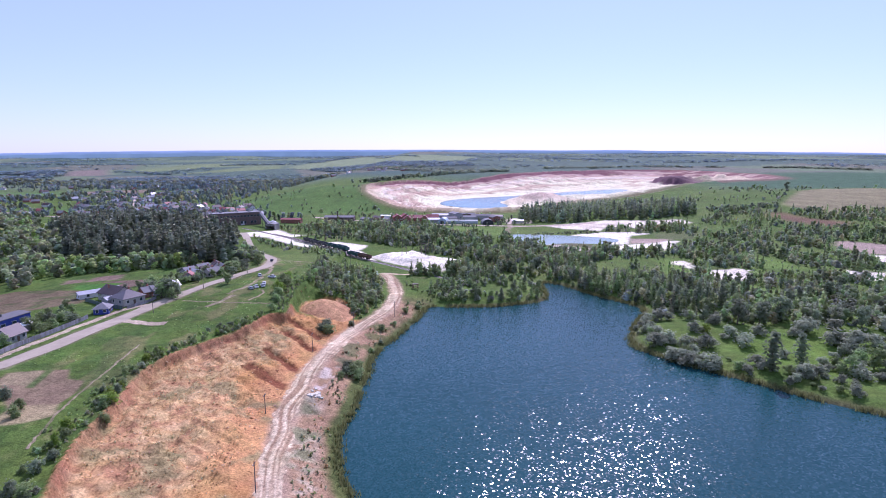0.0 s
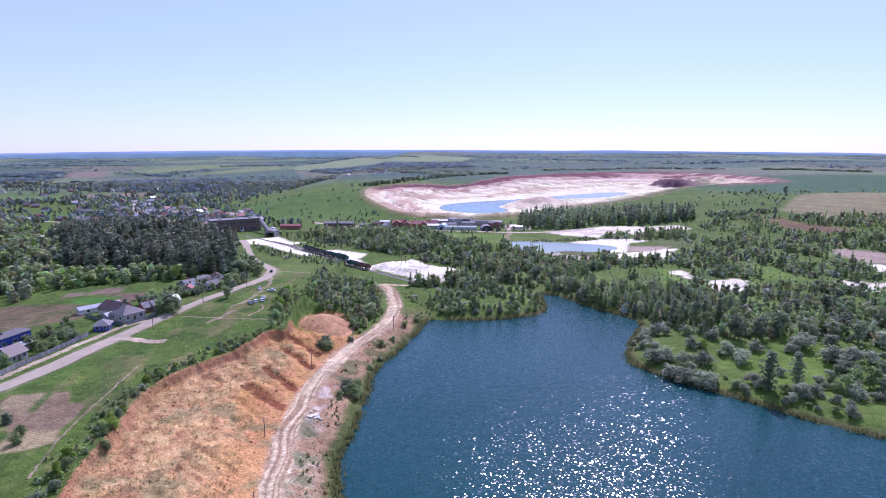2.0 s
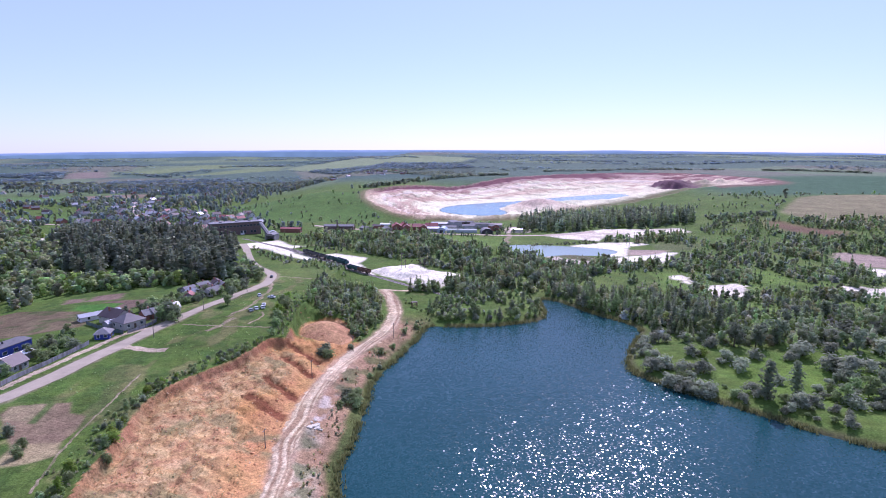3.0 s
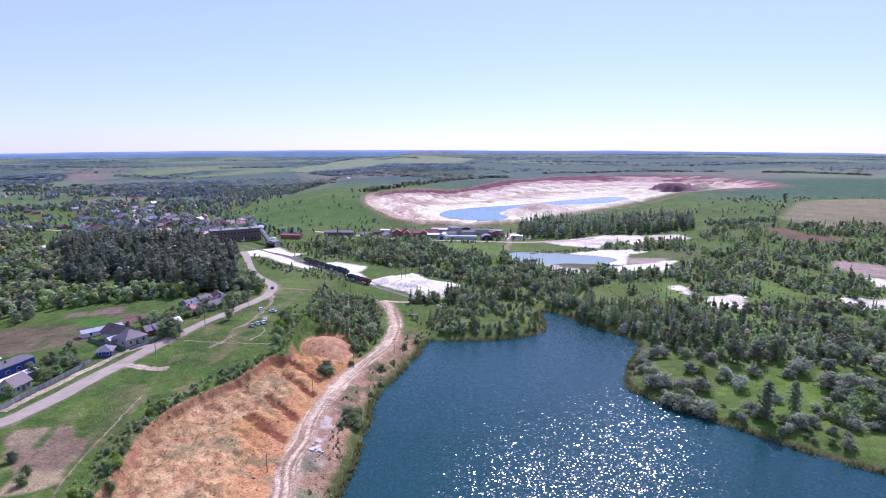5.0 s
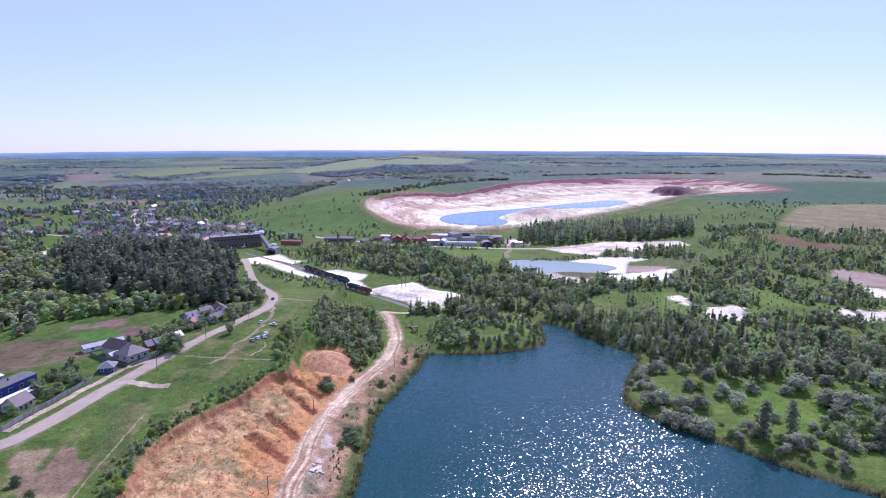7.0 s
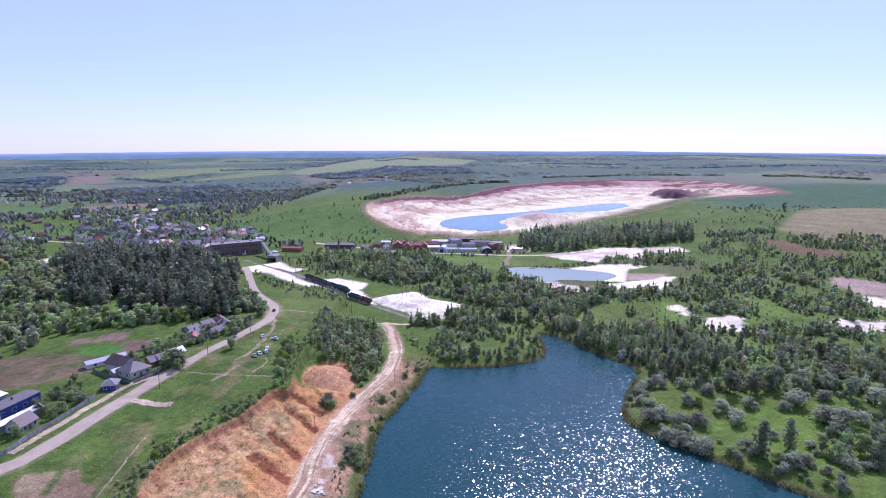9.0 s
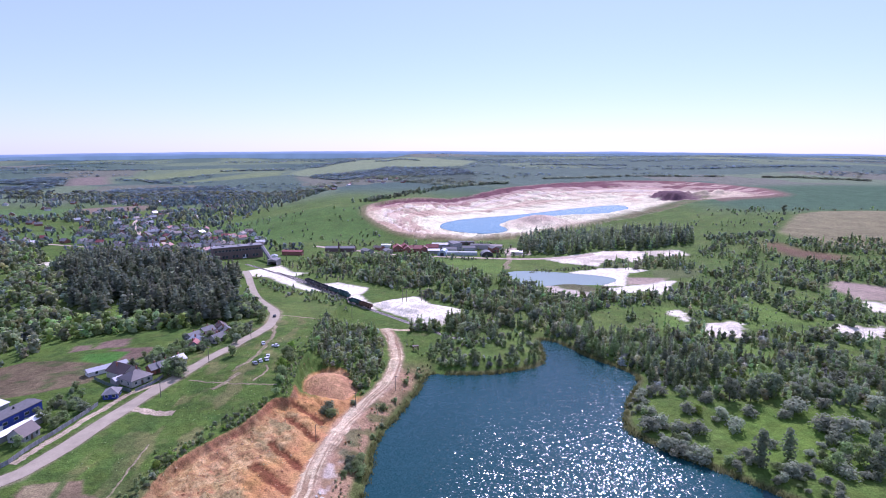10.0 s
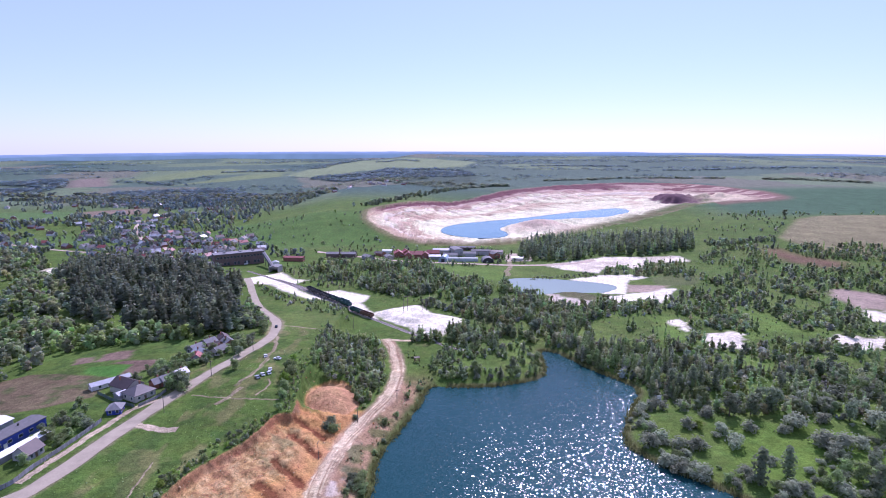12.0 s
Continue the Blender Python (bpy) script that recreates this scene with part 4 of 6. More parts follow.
def scatter(pts, count, r, keep=None, gap=0.0):
    """Random places within an outline."""
    xs, ys = [p[0] for p in pts], [p[1] for p in pts]
    out, tries = [], 0
    while len(out) < count and tries < 40:
        tries += 1
        x = np.array([r.uniform(min(xs), max(xs)) for _ in range(count * 2)])
        y = np.array([r.uniform(min(ys), max(ys)) for _ in range(count * 2)])
        ok = inside(pts, x, y)
        if keep is not None:
            ok &= keep(x, y)
        for px, py in zip(x[ok], y[ok]):
            if len(out) < count and (gap == 0 or all((px - q[0]) ** 2 + (py - q[1]) ** 2 > gap * gap for q in out[-160:])):
                out.append((float(px), float(py)))
    return out


BARE = [SAND_HEAP, SAND_RAIL, SAND_PLANT, BEACH, BEACH_MID, BEACH_EAST, BEACH_NEAR, ISLET, SILT, WHITE_A, WHITE_B, WHITE_C, WHITE_D, MUD_EAST, MAROON, POND, MEADOW_WORKS, GLADE_A, GLADE_B, GLADE_C]


def clear(x, y, margin=2.5):
    """Places free of water, sand and roads."""
    ok = (area_dist(LAKE, x, y) > margin) & (line_dist(ROAD, x, y) > 5) & (line_dist(TRACK, x, y) > 6)
    for pts in BARE:
        ok &= area_dist(pts, x, y) > 1.5
    return ok


def patches(scale, level, seed):
    return lambda x, y: clear(x, y) & (fbm(x / scale, y / scale, 3, seed) > level)


def pick(r, *pairs):
    u, total = r.random() * sum(w for _, w in pairs), 0
    for item, w in pairs:
        total += w
        if u <= total:
            return item
    return pairs[-1][0]


def grow(pts, count, r, keep, kinds, lo, hi):
    out = []
    for x, y in scatter(pts, count, r, keep):
        kind, tone = pick(r, *kinds)
        out.append((x, y, r.uniform(lo, hi) * (0.55 if kind == "bush" else 1), kind, tone))
    return out


r = random.Random(3)
MIXED = ((("young", "green"), 6), (("poplar", "green"), 2), (("young", "olive"), 2), (("round", "green"), 5), (("round", "dark"), 3), (("bush", "silver"), 4), (("bush", "olive"), 3), (("round", "olive"), 2), (("young", "dark"), 1))
SHRUBS = ((("bush", "silver"), 4), (("bush", "green"), 3), (("bush", "olive"), 3), (("round", "green"), 2), (("young", "dark"), 1))
# east bank behind the front row
EAST = [(64, 345), (75, 332), (92, 300), (106, 282), (104, 268), (110, 245), (150, 243), (196, 236), (230, 200), (330, 215), (360, 330), (330, 480), (230, 480), (150, 430), (60, 430)]
wood("woodland", grow(EAST, 2450, r, patches(22, 0.38, 91), MIXED, 4, 9.5), "dense young poplar and willow woodland on the lake bank")
# between the lake and the works
MIDDLE = [(-20, 345), (60, 345), (150, 432), (95, 455), (60, 480), (62, 540), (60, 585), (-130, 600), (-125, 540), (-60, 478), (20, 400)]
wood("woodland", grow(MIDDLE, 2000, r, patches(24, 0.42, 92), MIXED, 4, 10.5), "mixed green woodland between the lake and the works")
# poplars and pines beyond the pale pond
RIGHT_WOOD = [(86, 622), (137, 606), (180, 640), (235, 640), (300, 660), (335, 735), (260, 765), (120, 735)]
wood("woodland", grow(RIGHT_WOOD, 620, r, None, ((("young", "dark"), 5), (("young", "green"), 3), (("pine", "dark"), 2)), 12, 17), "tall dark poplar stand beyond the pond")
wood("woodland", grow(ISLE_A, 34, r, None, SHRUBS + MIXED, 4, 8) + grow(ISLE_B, 80, r, None, MIXED, 5, 11), "dark green trees on islands in the white sand")
wood("reed_scrub", grow([(78.8, 528.1), (153.1, 553.0), (152.2, 533.5), (85.8, 520.9)], 110, r, None, ((("bush", "olive"), 3), (("bush", "dark"), 2)), 1.6, 4), "low dark reeds and scrub beside the pond", category="scrub")
wood("hedge", grow([(329.3, 689.0), (359.6, 693.9), (412.9, 689.3), (406.5, 675.7), (354.7, 670.5), (322.8, 667.7)], 130, r, None, ((("bush", "green"), 3), (("bush", "dark"), 2), (("round", "dark"), 1)), 5, 9), "dark green hedge across the grassy slope", category="hedge")
# open scrub on the rising east side
SCRUB = [(240, 480), (330, 480), (360, 330), (470, 380), (640, 560), (520, 640), (330, 660), (270, 600), (215, 560)]
wood("scrub", grow(SCRUB, 1600, r, patches(30, 0.42, 93), MIXED, 5, 9), "green scrub and small trees on rising ground", category="scrub")
wood("scrub", grow([(300, 640), (520, 640), (760, 620), (800, 860), (420, 900), (330, 760)], 150, r, lambda x, y: (area_dist(TAN_FIELD, x, y) > 5) & (fbm(x / 40, y / 40, 2, 94) > 0.45), SHRUBS, 4, 8),
     "scattered dark bushes on the grassy slope", category="scrub")
# pine hill
PINES = [(-377, 572), (-345, 500), (-300, 440), (-229, 352), (-218, 364), (-191, 342), (-156, 334), (-132, 335), (-126, 344), (-150, 430), (-172, 480), (-205, 508), (-272, 548), (-330, 580)]
wood("pine_forest", grow(PINES, 1250, r, lambda x, y: (line_dist(ROAD, x, y) > 8) & (area_dist(PINES, x, y) < -26 * (fbm(x / 26, y / 26, 2, 110) - 0.3)) & (area_dist(PINE_GLADE, x, y) > 2), ((("pine", "pine"), 12), (("round", "dark"), 1)), 11, 18), "dark pine forest on a low hill")
# trees west of the fields
FRONT_ROW = [(-222, 307), (-204, 311), (-175, 318), (-148, 320), (-140, 334), (-158, 340), (-193, 344), (-233, 352), (-244, 344)]
wood("woodland", grow(FRONT_ROW, 130, r, None, ((("round", "green"), 4), (("round", "bright"), 3), (("bush", "bright"), 2), (("round", "dark"), 2)), 7, 12), "leafy green trees in front of the pines")
ROADSIDE = [(-126, 344), (-114, 352), (-118, 395), (-134, 415), (-150, 452), (-166, 495), (-176, 490), (-150, 430)]
wood("woodland", grow(ROADSIDE, 110, r, lambda x, y: line_dist(ROAD, x, y) > 6, ((("round", "green"), 4), (("round", "dark"), 3), (("bush", "green"), 3), (("bush", "olive"), 2)), 5, 10), "leafy trees between the pines and the road")
WEST = [(-520, 420), (-520, 640), (-474, 654), (-388, 560), (-352, 532), (-238, 353), (-244, 344), (-236, 320), (-212, 283), (-216, 268), (-250, 240), (-420, 260)]
wood("woodland", grow(WEST, 2000, r, lambda x, y: (fbm(x / 26, y / 26, 3, 95) > 0.37) & (area_dist(WEST_PATCH, x, y) > 3), ((("round", "bright"), 1), (("round", "green"), 4), (("round", "olive"), 2), (("bush", "bright"), 1), (("round", "dark"), 3), (("bush", "silver"), 3)), 7, 13),
     "leafy mixed trees west of the fields")
# trees of the village and the valley, many in the hazed tone
LANES = [(-259, 554), (-322, 665), (-347, 709), (-394, 744), (-432, 809), (-485, 896), (-511, 977)]
VILLAGE = [(-1500, 640), (-1500, 1500), (-250, 1500), (-330, 900), (-330, 720), (-180, 690), (-150, 640), (-200, 560), (-240, 575), (-300, 620), (-390, 640)]
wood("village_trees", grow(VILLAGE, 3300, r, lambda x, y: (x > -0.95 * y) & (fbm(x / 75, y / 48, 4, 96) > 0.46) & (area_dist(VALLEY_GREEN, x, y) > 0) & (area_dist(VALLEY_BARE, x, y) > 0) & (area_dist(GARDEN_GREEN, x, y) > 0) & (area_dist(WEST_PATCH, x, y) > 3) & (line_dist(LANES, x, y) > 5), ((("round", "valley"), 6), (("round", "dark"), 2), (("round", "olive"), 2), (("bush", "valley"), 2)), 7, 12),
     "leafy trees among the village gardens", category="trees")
wood("scrub", grow([(-150, 660), (-330, 720), (-330, 900), (-125, 880), (-95, 790), (-60, 722), (60, 700), (80, 640), (-60, 640)], 170, r, lambda x, y: fbm(x / 30, y / 30, 3, 97) > 0.47, SHRUBS, 4, 7),
     "scattered bushes on the green hill behind the works", category="scrub")
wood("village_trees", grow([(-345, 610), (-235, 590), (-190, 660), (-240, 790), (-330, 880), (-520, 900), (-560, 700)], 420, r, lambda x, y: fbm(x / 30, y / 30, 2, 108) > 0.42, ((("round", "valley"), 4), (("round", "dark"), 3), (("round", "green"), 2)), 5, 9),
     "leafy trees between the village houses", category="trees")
# slope wood above the track
KNOLL = [(-66, 274), (-50, 275), (-36, 266), (-31, 290), (-33, 318), (-40, 342), (-55, 352), (-72, 345), (-70, 300)]
wood("woodland", grow(KNOLL, 330, r, patches(14, 0.36, 109), MIXED, 3.5, 8), "green woodland on the slope above the track")
wood("scrub", grow([(-92, 395), (-62, 392), (-75, 420), (-118, 465), (-160, 500), (-168, 480), (-125, 430)], 110, r, clear, SHRUBS, 3.5, 6), "low green shrubs beside the railway", category="scrub")
wood("scrub", grow([(-150, 520), (-125, 495), (-60, 478), (-60, 560), (-130, 600), (-165, 575)], 170, r, clear, SHRUBS + MIXED, 4, 7), "green shrubs below the works", category="scrub")
wood("woodland", grow([(-44, 262), (-37, 248), (-31.5, 262), (-29, 285), (-36, 292), (-46, 274)], 60, r, lambda x, y: line_dist(TRACK, x, y) > 4.5, ((("young", "green"), 4), (("round", "green"), 3), (("bush", "green"), 2), (("round", "olive"), 2)), 3.5, 7), "green thicket between the clay mound and the track")
# far woods, mostly in the hazed tones
FAR = [(-4200, 1350), (-4200, 4300), (4200, 4300), (4200, 1750), (800, 1750), (400, 1640), (150, 1420), (-250, 1350)]
far_spots = []


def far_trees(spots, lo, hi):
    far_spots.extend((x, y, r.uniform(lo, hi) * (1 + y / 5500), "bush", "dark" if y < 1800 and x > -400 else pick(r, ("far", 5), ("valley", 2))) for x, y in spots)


FIELDS = (FIELD_FAR, FIELD_STRIP, FIELD_WEST, FIELD_BARE)
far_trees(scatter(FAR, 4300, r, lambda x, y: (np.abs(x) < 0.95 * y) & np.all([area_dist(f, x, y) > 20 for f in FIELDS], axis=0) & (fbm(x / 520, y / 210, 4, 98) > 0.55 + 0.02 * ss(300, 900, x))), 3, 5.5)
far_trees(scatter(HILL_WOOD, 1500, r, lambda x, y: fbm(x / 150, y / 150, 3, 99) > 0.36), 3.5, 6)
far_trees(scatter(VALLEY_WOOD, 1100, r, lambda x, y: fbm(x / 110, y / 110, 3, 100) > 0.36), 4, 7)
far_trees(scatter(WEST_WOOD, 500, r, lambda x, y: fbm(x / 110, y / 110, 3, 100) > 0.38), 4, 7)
# shelter belts between the fields
BELTS = (([(-132, 966), (-82, 1067), (-22, 1244), (57, 1385), (170, 1470)], 150, 9, 5, 8), ([(1003, 1746), (1107, 1732), (1166, 1640), (1213, 1590)], 150, 10, 4, 6), ([(-617, 2818), (-616, 3344), (-564, 3766)], 160, 20, 4, 6),
         ([(-391, 3710), (-115, 3152)], 90, 16, 4, 6), ([(-938, 2524), (-703, 2618)], 90, 16, 4, 6), ([(300, 1640), (560, 1790), (900, 1800)], 150, 9, 4, 6), ([(-1030, 1990), (-870, 1850)], 50, 10, 4, 6),
         ([(900, 2300), (1700, 2350)], 160, 16, 4, 6), ([(400, 2500), (900, 2700)], 120, 16, 4, 6), ([(-2000, 2600), (-1300, 2700)], 120, 18, 4, 6))
for line, count, wide, lo, hi in BELTS:
    pts = np.array(line, float)
    seg = np.r_[0, np.cumsum(np.hypot(*np.diff(pts, axis=0).T))]
    u = [r.uniform(0, seg[-1]) for _ in range(count)]
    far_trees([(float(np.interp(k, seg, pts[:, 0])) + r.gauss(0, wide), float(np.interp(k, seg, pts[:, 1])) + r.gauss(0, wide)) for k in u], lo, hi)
wood("far_woods", far_spots, "far woods on the rolling hills, tinted blue for haze", category="woodland")


# ---- single trees and shrubs ----
r = random.Random(11)
SILVER = [(95, 251, 9), (102, 252, 11), (114, 251, 9), (108, 232, 9), (92, 231, 8), (87, 220, 10), (93, 223, 9), (89, 207, 10), (99, 217, 9), (106, 215, 11), (93, 202, 9), (99, 198, 10),
          (95, 199, 7), (122, 229, 9), (135, 231, 9), (123, 219, 11), (118, 225, 5), (131, 206, 7), (115, 196, 8), (158, 234, 15), (149, 229, 8), (179, 259, 12), (181, 250, 12), (197, 262, 12), (171, 237, 9)]
SILVER_EAST = [(191, 272, 9), (170, 294, 8), (208, 264, 6), (165, 215, 15), (158, 217, 13), (193, 235, 13), (174, 217, 10), (213, 263, 11), (126, 185, 9), (130, 185, 8), (220, 277, 8), (207, 282, 10),
               (145, 184, 10), (115, 266, 8), (122, 242, 9)]
for x, y, w in SILVER + SILVER_EAST:
    tree("silver_bush", "bush", x, y, w * 0.58, M_SILVER, "rounded silver-grey willow bush on the lake bank", "bush", "bushes on the bank", 1.3)
for x, y, h in [(133, 244, 13), (144, 246, 12), (156, 251, 13), (173, 272, 10), (190, 283, 9), (205, 290, 10), (145, 189, 8), (156, 193, 9), (159, 187, 11), (166, 200, 8), (184, 237, 11), (219, 302, 10), (125, 255, 10), (187, 222, 10)]:
    tree("leafy_tree", "round", x, y, h, r.choice((M_GREEN, M_DARK, M_DARK)), "broad leafy green tree beside the meadow", "tree", "trees on the bank", 1.05)
for x, y, h in [(117, 190, 14), (131, 196, 12), (117, 272, 11), (120, 269, 10), (128, 272, 12), (132, 272, 10), (139, 271, 11), (168, 301, 10), (119, 285, 9), (110, 274, 10), (133, 294, 10), (148, 278, 10)]:
    tree("poplar", "poplar", x, y, h, M_DARK, "slim dark green poplar by the lake", "tree", "poplars by the lake", 1.5)
for x, y, h in [(113, 231, 4.5), (146, 271, 7)]:
    tree("bright_bush", "bush", x, y, h, M_BRIGHT, "bright yellow-green leafy bush on the meadow", "bush", wide=0.9)
SPIT = [(-6, 290), (8, 286), (34, 288), (52, 296), (58, 306), (57, 338), (30, 344), (0, 338), (-6, 312)]
CLEARING = [(8, 300), (30, 297), (42, 306), (34, 318), (10, 316)]
for k, (x, y) in enumerate(scatter(SPIT, 72, r, lambda x, y: clear(x, y, 1.2) & (area_dist(CLEARING, x, y) > 0), 2.4)):
    kind, mat, h = r.choice((("young", M_GREEN, 7.0), ("round", M_GREEN, 6), ("young", M_DARK, 7.5), ("round", M_GREEN, 6.5), ("bush", M_SILVER, 3), ("bush", M_GREEN, 2.6)))
    if kind == "bush":
        tree("spit_bush", kind, x, y, h * r.uniform(0.8, 1.2), mat, "low leafy bush on the wooded spit", "bush", "bushes on the spit")
    else:
        tree("spit_tree", kind, x, y, h * r.uniform(0.5, 1.05), mat, "slender green tree on the wooded spit", "tree", "trees on the spit", 1.2)
FRONT = [(64, 342), (74, 334), (86, 310), (100, 292), (107, 280), (103, 262), (112, 255), (125, 262), (140, 270), (150, 300), (120, 330), (90, 350)]
for x, y in scatter(FRONT, 110, r, lambda x, y: clear(x, y, 2.5), 2.2):
    tree("young_poplar", "young", x, y, r.uniform(6, 9.5), r.choice((M_GREEN, M_GREEN, M_SILVER)), "slender young poplar in a bank thicket", "tree", "young poplars", 1.25)
for x, y, h in [(-123, 250, 9.5), (-126, 249, 8.5), (-122, 254, 8), (-103.5, 270, 6.5), (-110, 338, 7), (-112, 345, 8), (-119, 245, 6), (-125, 248, 8), (-119, 250, 6.5), (-109, 292, 6), (-111, 303, 7), (-113, 298, 7.5), (-110, 310, 7), (-110.5, 318, 6), (-137, 263, 5.5), (-144, 266, 4.5), (-149, 262, 4.5), (-159, 235, 4.5), (-158, 222, 4.5),
                (-153, 205, 5.5), (-146, 207, 4), (-146, 200, 4.5), (-149, 186, 5), (-123, 287, 5), (-119, 291, 5), (-152, 249, 4), (-130, 285, 5), (-126, 300, 6)]:
    tree("garden_tree", "round", x, y, h, r.choice((M_GREEN, M_DARK, M_GREEN)), "leafy garden tree near the houses", "tree", "garden trees", 1.25)
for x, y in scatter([(-150, 258), (-128, 268), (-113, 295), (-112, 325), (-138, 325), (-142, 290), (-156, 265)], 60, r, lambda x, y: line_dist(ROAD, x, y) > 6, 3.0) + \
        scatter([(-160, 200), (-146, 196), (-143, 215), (-146, 232), (-160, 232)], 16, r, None, 2.5):
    tree("garden_tree", r.choice(("round", "bush")), x, y, r.uniform(2.6, 5.0), r.choice((M_GREEN, M_DARK, M_GREEN)), "leafy garden tree near the houses", "tree", "garden trees", 1.2)
for x, y, h in [(-29.5, 189, 4.2), (-31, 192, 4.5), (-33.5, 194, 3.8), (-31, 196, 4), (-34, 190, 3), (-30, 199, 2.6), (-46, 226, 4.5), (-50, 228, 3.4), (-48, 231, 4), (-21, 247, 2.4), (-26, 239, 2.8), (-28, 216, 2), (-17, 267, 3), (-12, 277, 3), (-39, 239, 2.5), (-35, 186, 2.4), (-25, 225, 2)]:
    tree("bank_bush", "bush", x, y, h, r.choice((M_GREEN, M_DARK, M_GREEN)), "green leafy bush on the sandy lake bank", "bush", "bushes beside the track", 1.25)
for x, y, h in [(-84, 101, 3.6), (-80, 100, 4), (-84.5, 109, 3.4), (-84.5, 114, 3), (-87.5, 123, 3.2), (-88, 118, 2.4), (-88, 139, 3.4), (-90, 149, 2.6), (-91, 154, 2.3), (-107, 133, 3.6), (-109, 138, 3.4), (-118, 145, 3.8), (-91, 177, 2.2),
                (-94, 176, 2.3), (-93, 165, 2), (-90, 183, 2), (-84, 193, 2.2), (-80, 199, 2.4), (-77, 205, 2.2), (-75, 210, 2)]:
    tree("edge_bush", "bush", x, y, h, r.choice((M_DARK, M_GREEN, M_GREEN)), "dark green bush on the edge of the clay slope", "bush", "bushes along the slope edge", 0.85)
for x, y, h in [(-92, 176, 4.2), (-94, 173, 3.4), (-93, 179, 3), (-93, 159, 3.6), (-95, 162, 3), (-90, 151, 2.6), (-87, 141, 4.4), (-89, 144, 3.6), (-85, 134, 3.2), (-90, 127, 3.6), (-87, 119, 4), (-89, 183, 2.8), (-86, 189, 2.6), (-81, 198, 2.6),
                (-79, 201, 2.2), (-75, 209, 3), (-77, 206, 2.6), (-72, 221, 2.8), (-73, 218, 2.2), (-70, 228, 3.4), (-71, 238, 4.5), (-72, 246, 6), (-74, 254, 6.5), (-73, 262, 7), (-76, 270, 6), (-77, 280, 5)]:
    tree("edge_bush", r.choice(("bush", "bush", "round")), x, y, h, r.choice((M_GREEN, M_GREEN, M_BRIGHT)), "leafy green bush leaning over the clay edge", "bush", "bushes along the slope edge", 0.9)
tree("lone_tree", "round", 512, 835, 14, M_DARK, "lone dark leafy tree on the open field", "tree", wide=0.9)
MEADOW = [(125, 188), (150, 178), (232, 192), (245, 262), (205, 278), (165, 252), (152, 222), (135, 205)]
for x, y in scatter(MEADOW, 105, r, lambda x, y: clear(x, y, 3) & (fbm(x / 12, y / 12, 2, 105) > 0.45), 3.0):
    tree("meadow_bush", "bush", x, y, r.uniform(1.8, 5.0), r.choice((M_SILVER, M_SILVER, M_GREEN, M_DARK)), "rounded grey-green bush on the meadow", "bush", "bushes on the meadow", 1.1)
for x, y in scatter([(82, 212), (95, 203), (112, 184), (124, 174), (134, 168), (138, 176), (118, 192), (100, 210), (92, 232), (100, 255), (92, 252), (84, 236)], 46, r, lambda x, y: clear(x, y, 2.2), 2.2):
    tree("shore_bush", "bush", x, y, r.uniform(1.8, 4.2), r.choice((M_SILVER, M_SILVER, M_GREEN)), "grey willow bush at the water's edge", "bush", "bushes at the water", 1.1)
for x, y in scatter([(-100, 95), (-79, 92), (-79, 130), (-84, 165), (-82, 190), (-68, 214), (-64, 246), (-72, 250), (-80, 215), (-94, 195), (-98, 160), (-96, 130)], 90, r, lambda x, y: (line_dist(SCARP, x, y) < 9) & inside(SCARP + [(-900, 360), (-900, -150)], x, y) & (fbm(x / 9, y / 9, 2, 106) > 0.50), 0.9):
    tree("edge_bush", "bush", x, y, 0.5 + 1.7 * r.random() ** 2, r.choice((M_DARK, M_GREEN, M_SILVER)), "small grey-green bush on the edge of the clay slope", "bush", "bushes along the slope edge", 1.0)
wood("undergrowth", grow(SPIT, 150, r, lambda x, y: clear(x, y, 1.0) & (area_dist(CLEARING, x, y) > -1), SHRUBS, 3, 6) + grow(FRONT, 260, r, lambda x, y: clear(x, y, 2.0), SHRUBS, 3, 6),
     "dense grey-green undergrowth along the lake bank", category="undergrowth")
# low weeds along the edge of the slope, reeds along the water
weeds = []
for k in range(0, len(SCARP) - 1):
    (ax, ay), (bx, by) = SCARP[k], SCARP[k + 1]
    for _ in range(int(math.hypot(bx - ax, by - ay) / 0.28)):
        u = r.random()
        if vnoise(np.array([ax / 7]), np.array([(ay + (by - ay) * u) / 7]), 131)[0] < 0.30:
            continue
        weeds.append((ax + (bx - ax) * u - abs(r.gauss(0, 3.6)) - 0.3, ay + (by - ay) * u + r.gauss(0, 0.6), 0.35 + 1.4 * r.random() ** 2.0, "bush", r.choice(("green", "bright", "olive", "bright"))))
for x, y in scatter([(-140, 170), (-95, 165), (-72, 212), (-68, 260), (-80, 360), (-104, 345), (-112, 240), (-122, 215)], 260, r, lambda x, y: (line_dist(ROAD, x, y) > 5) & (fbm(x / 14, y / 14, 3, 101) > 0.54)):
    weeds.append((x, y, r.uniform(0.25, 0.6), "bush", r.choice(("green", "bright", "bright"))))
for x, y in scatter(SCARP_AREA, 1900, r, lambda x, y: (y > 92) & (y < 225) & (line_dist(TRACK, x, y) > 9) & (gullies(x, y) < 0.05) & (fbm(x / 6, y / 6, 3, 66) > 0.46)):
    weeds.append((x, y, r.uniform(0.18, 0.5), "bush", r.choice(("straw", "straw", "straw", "olive"))))
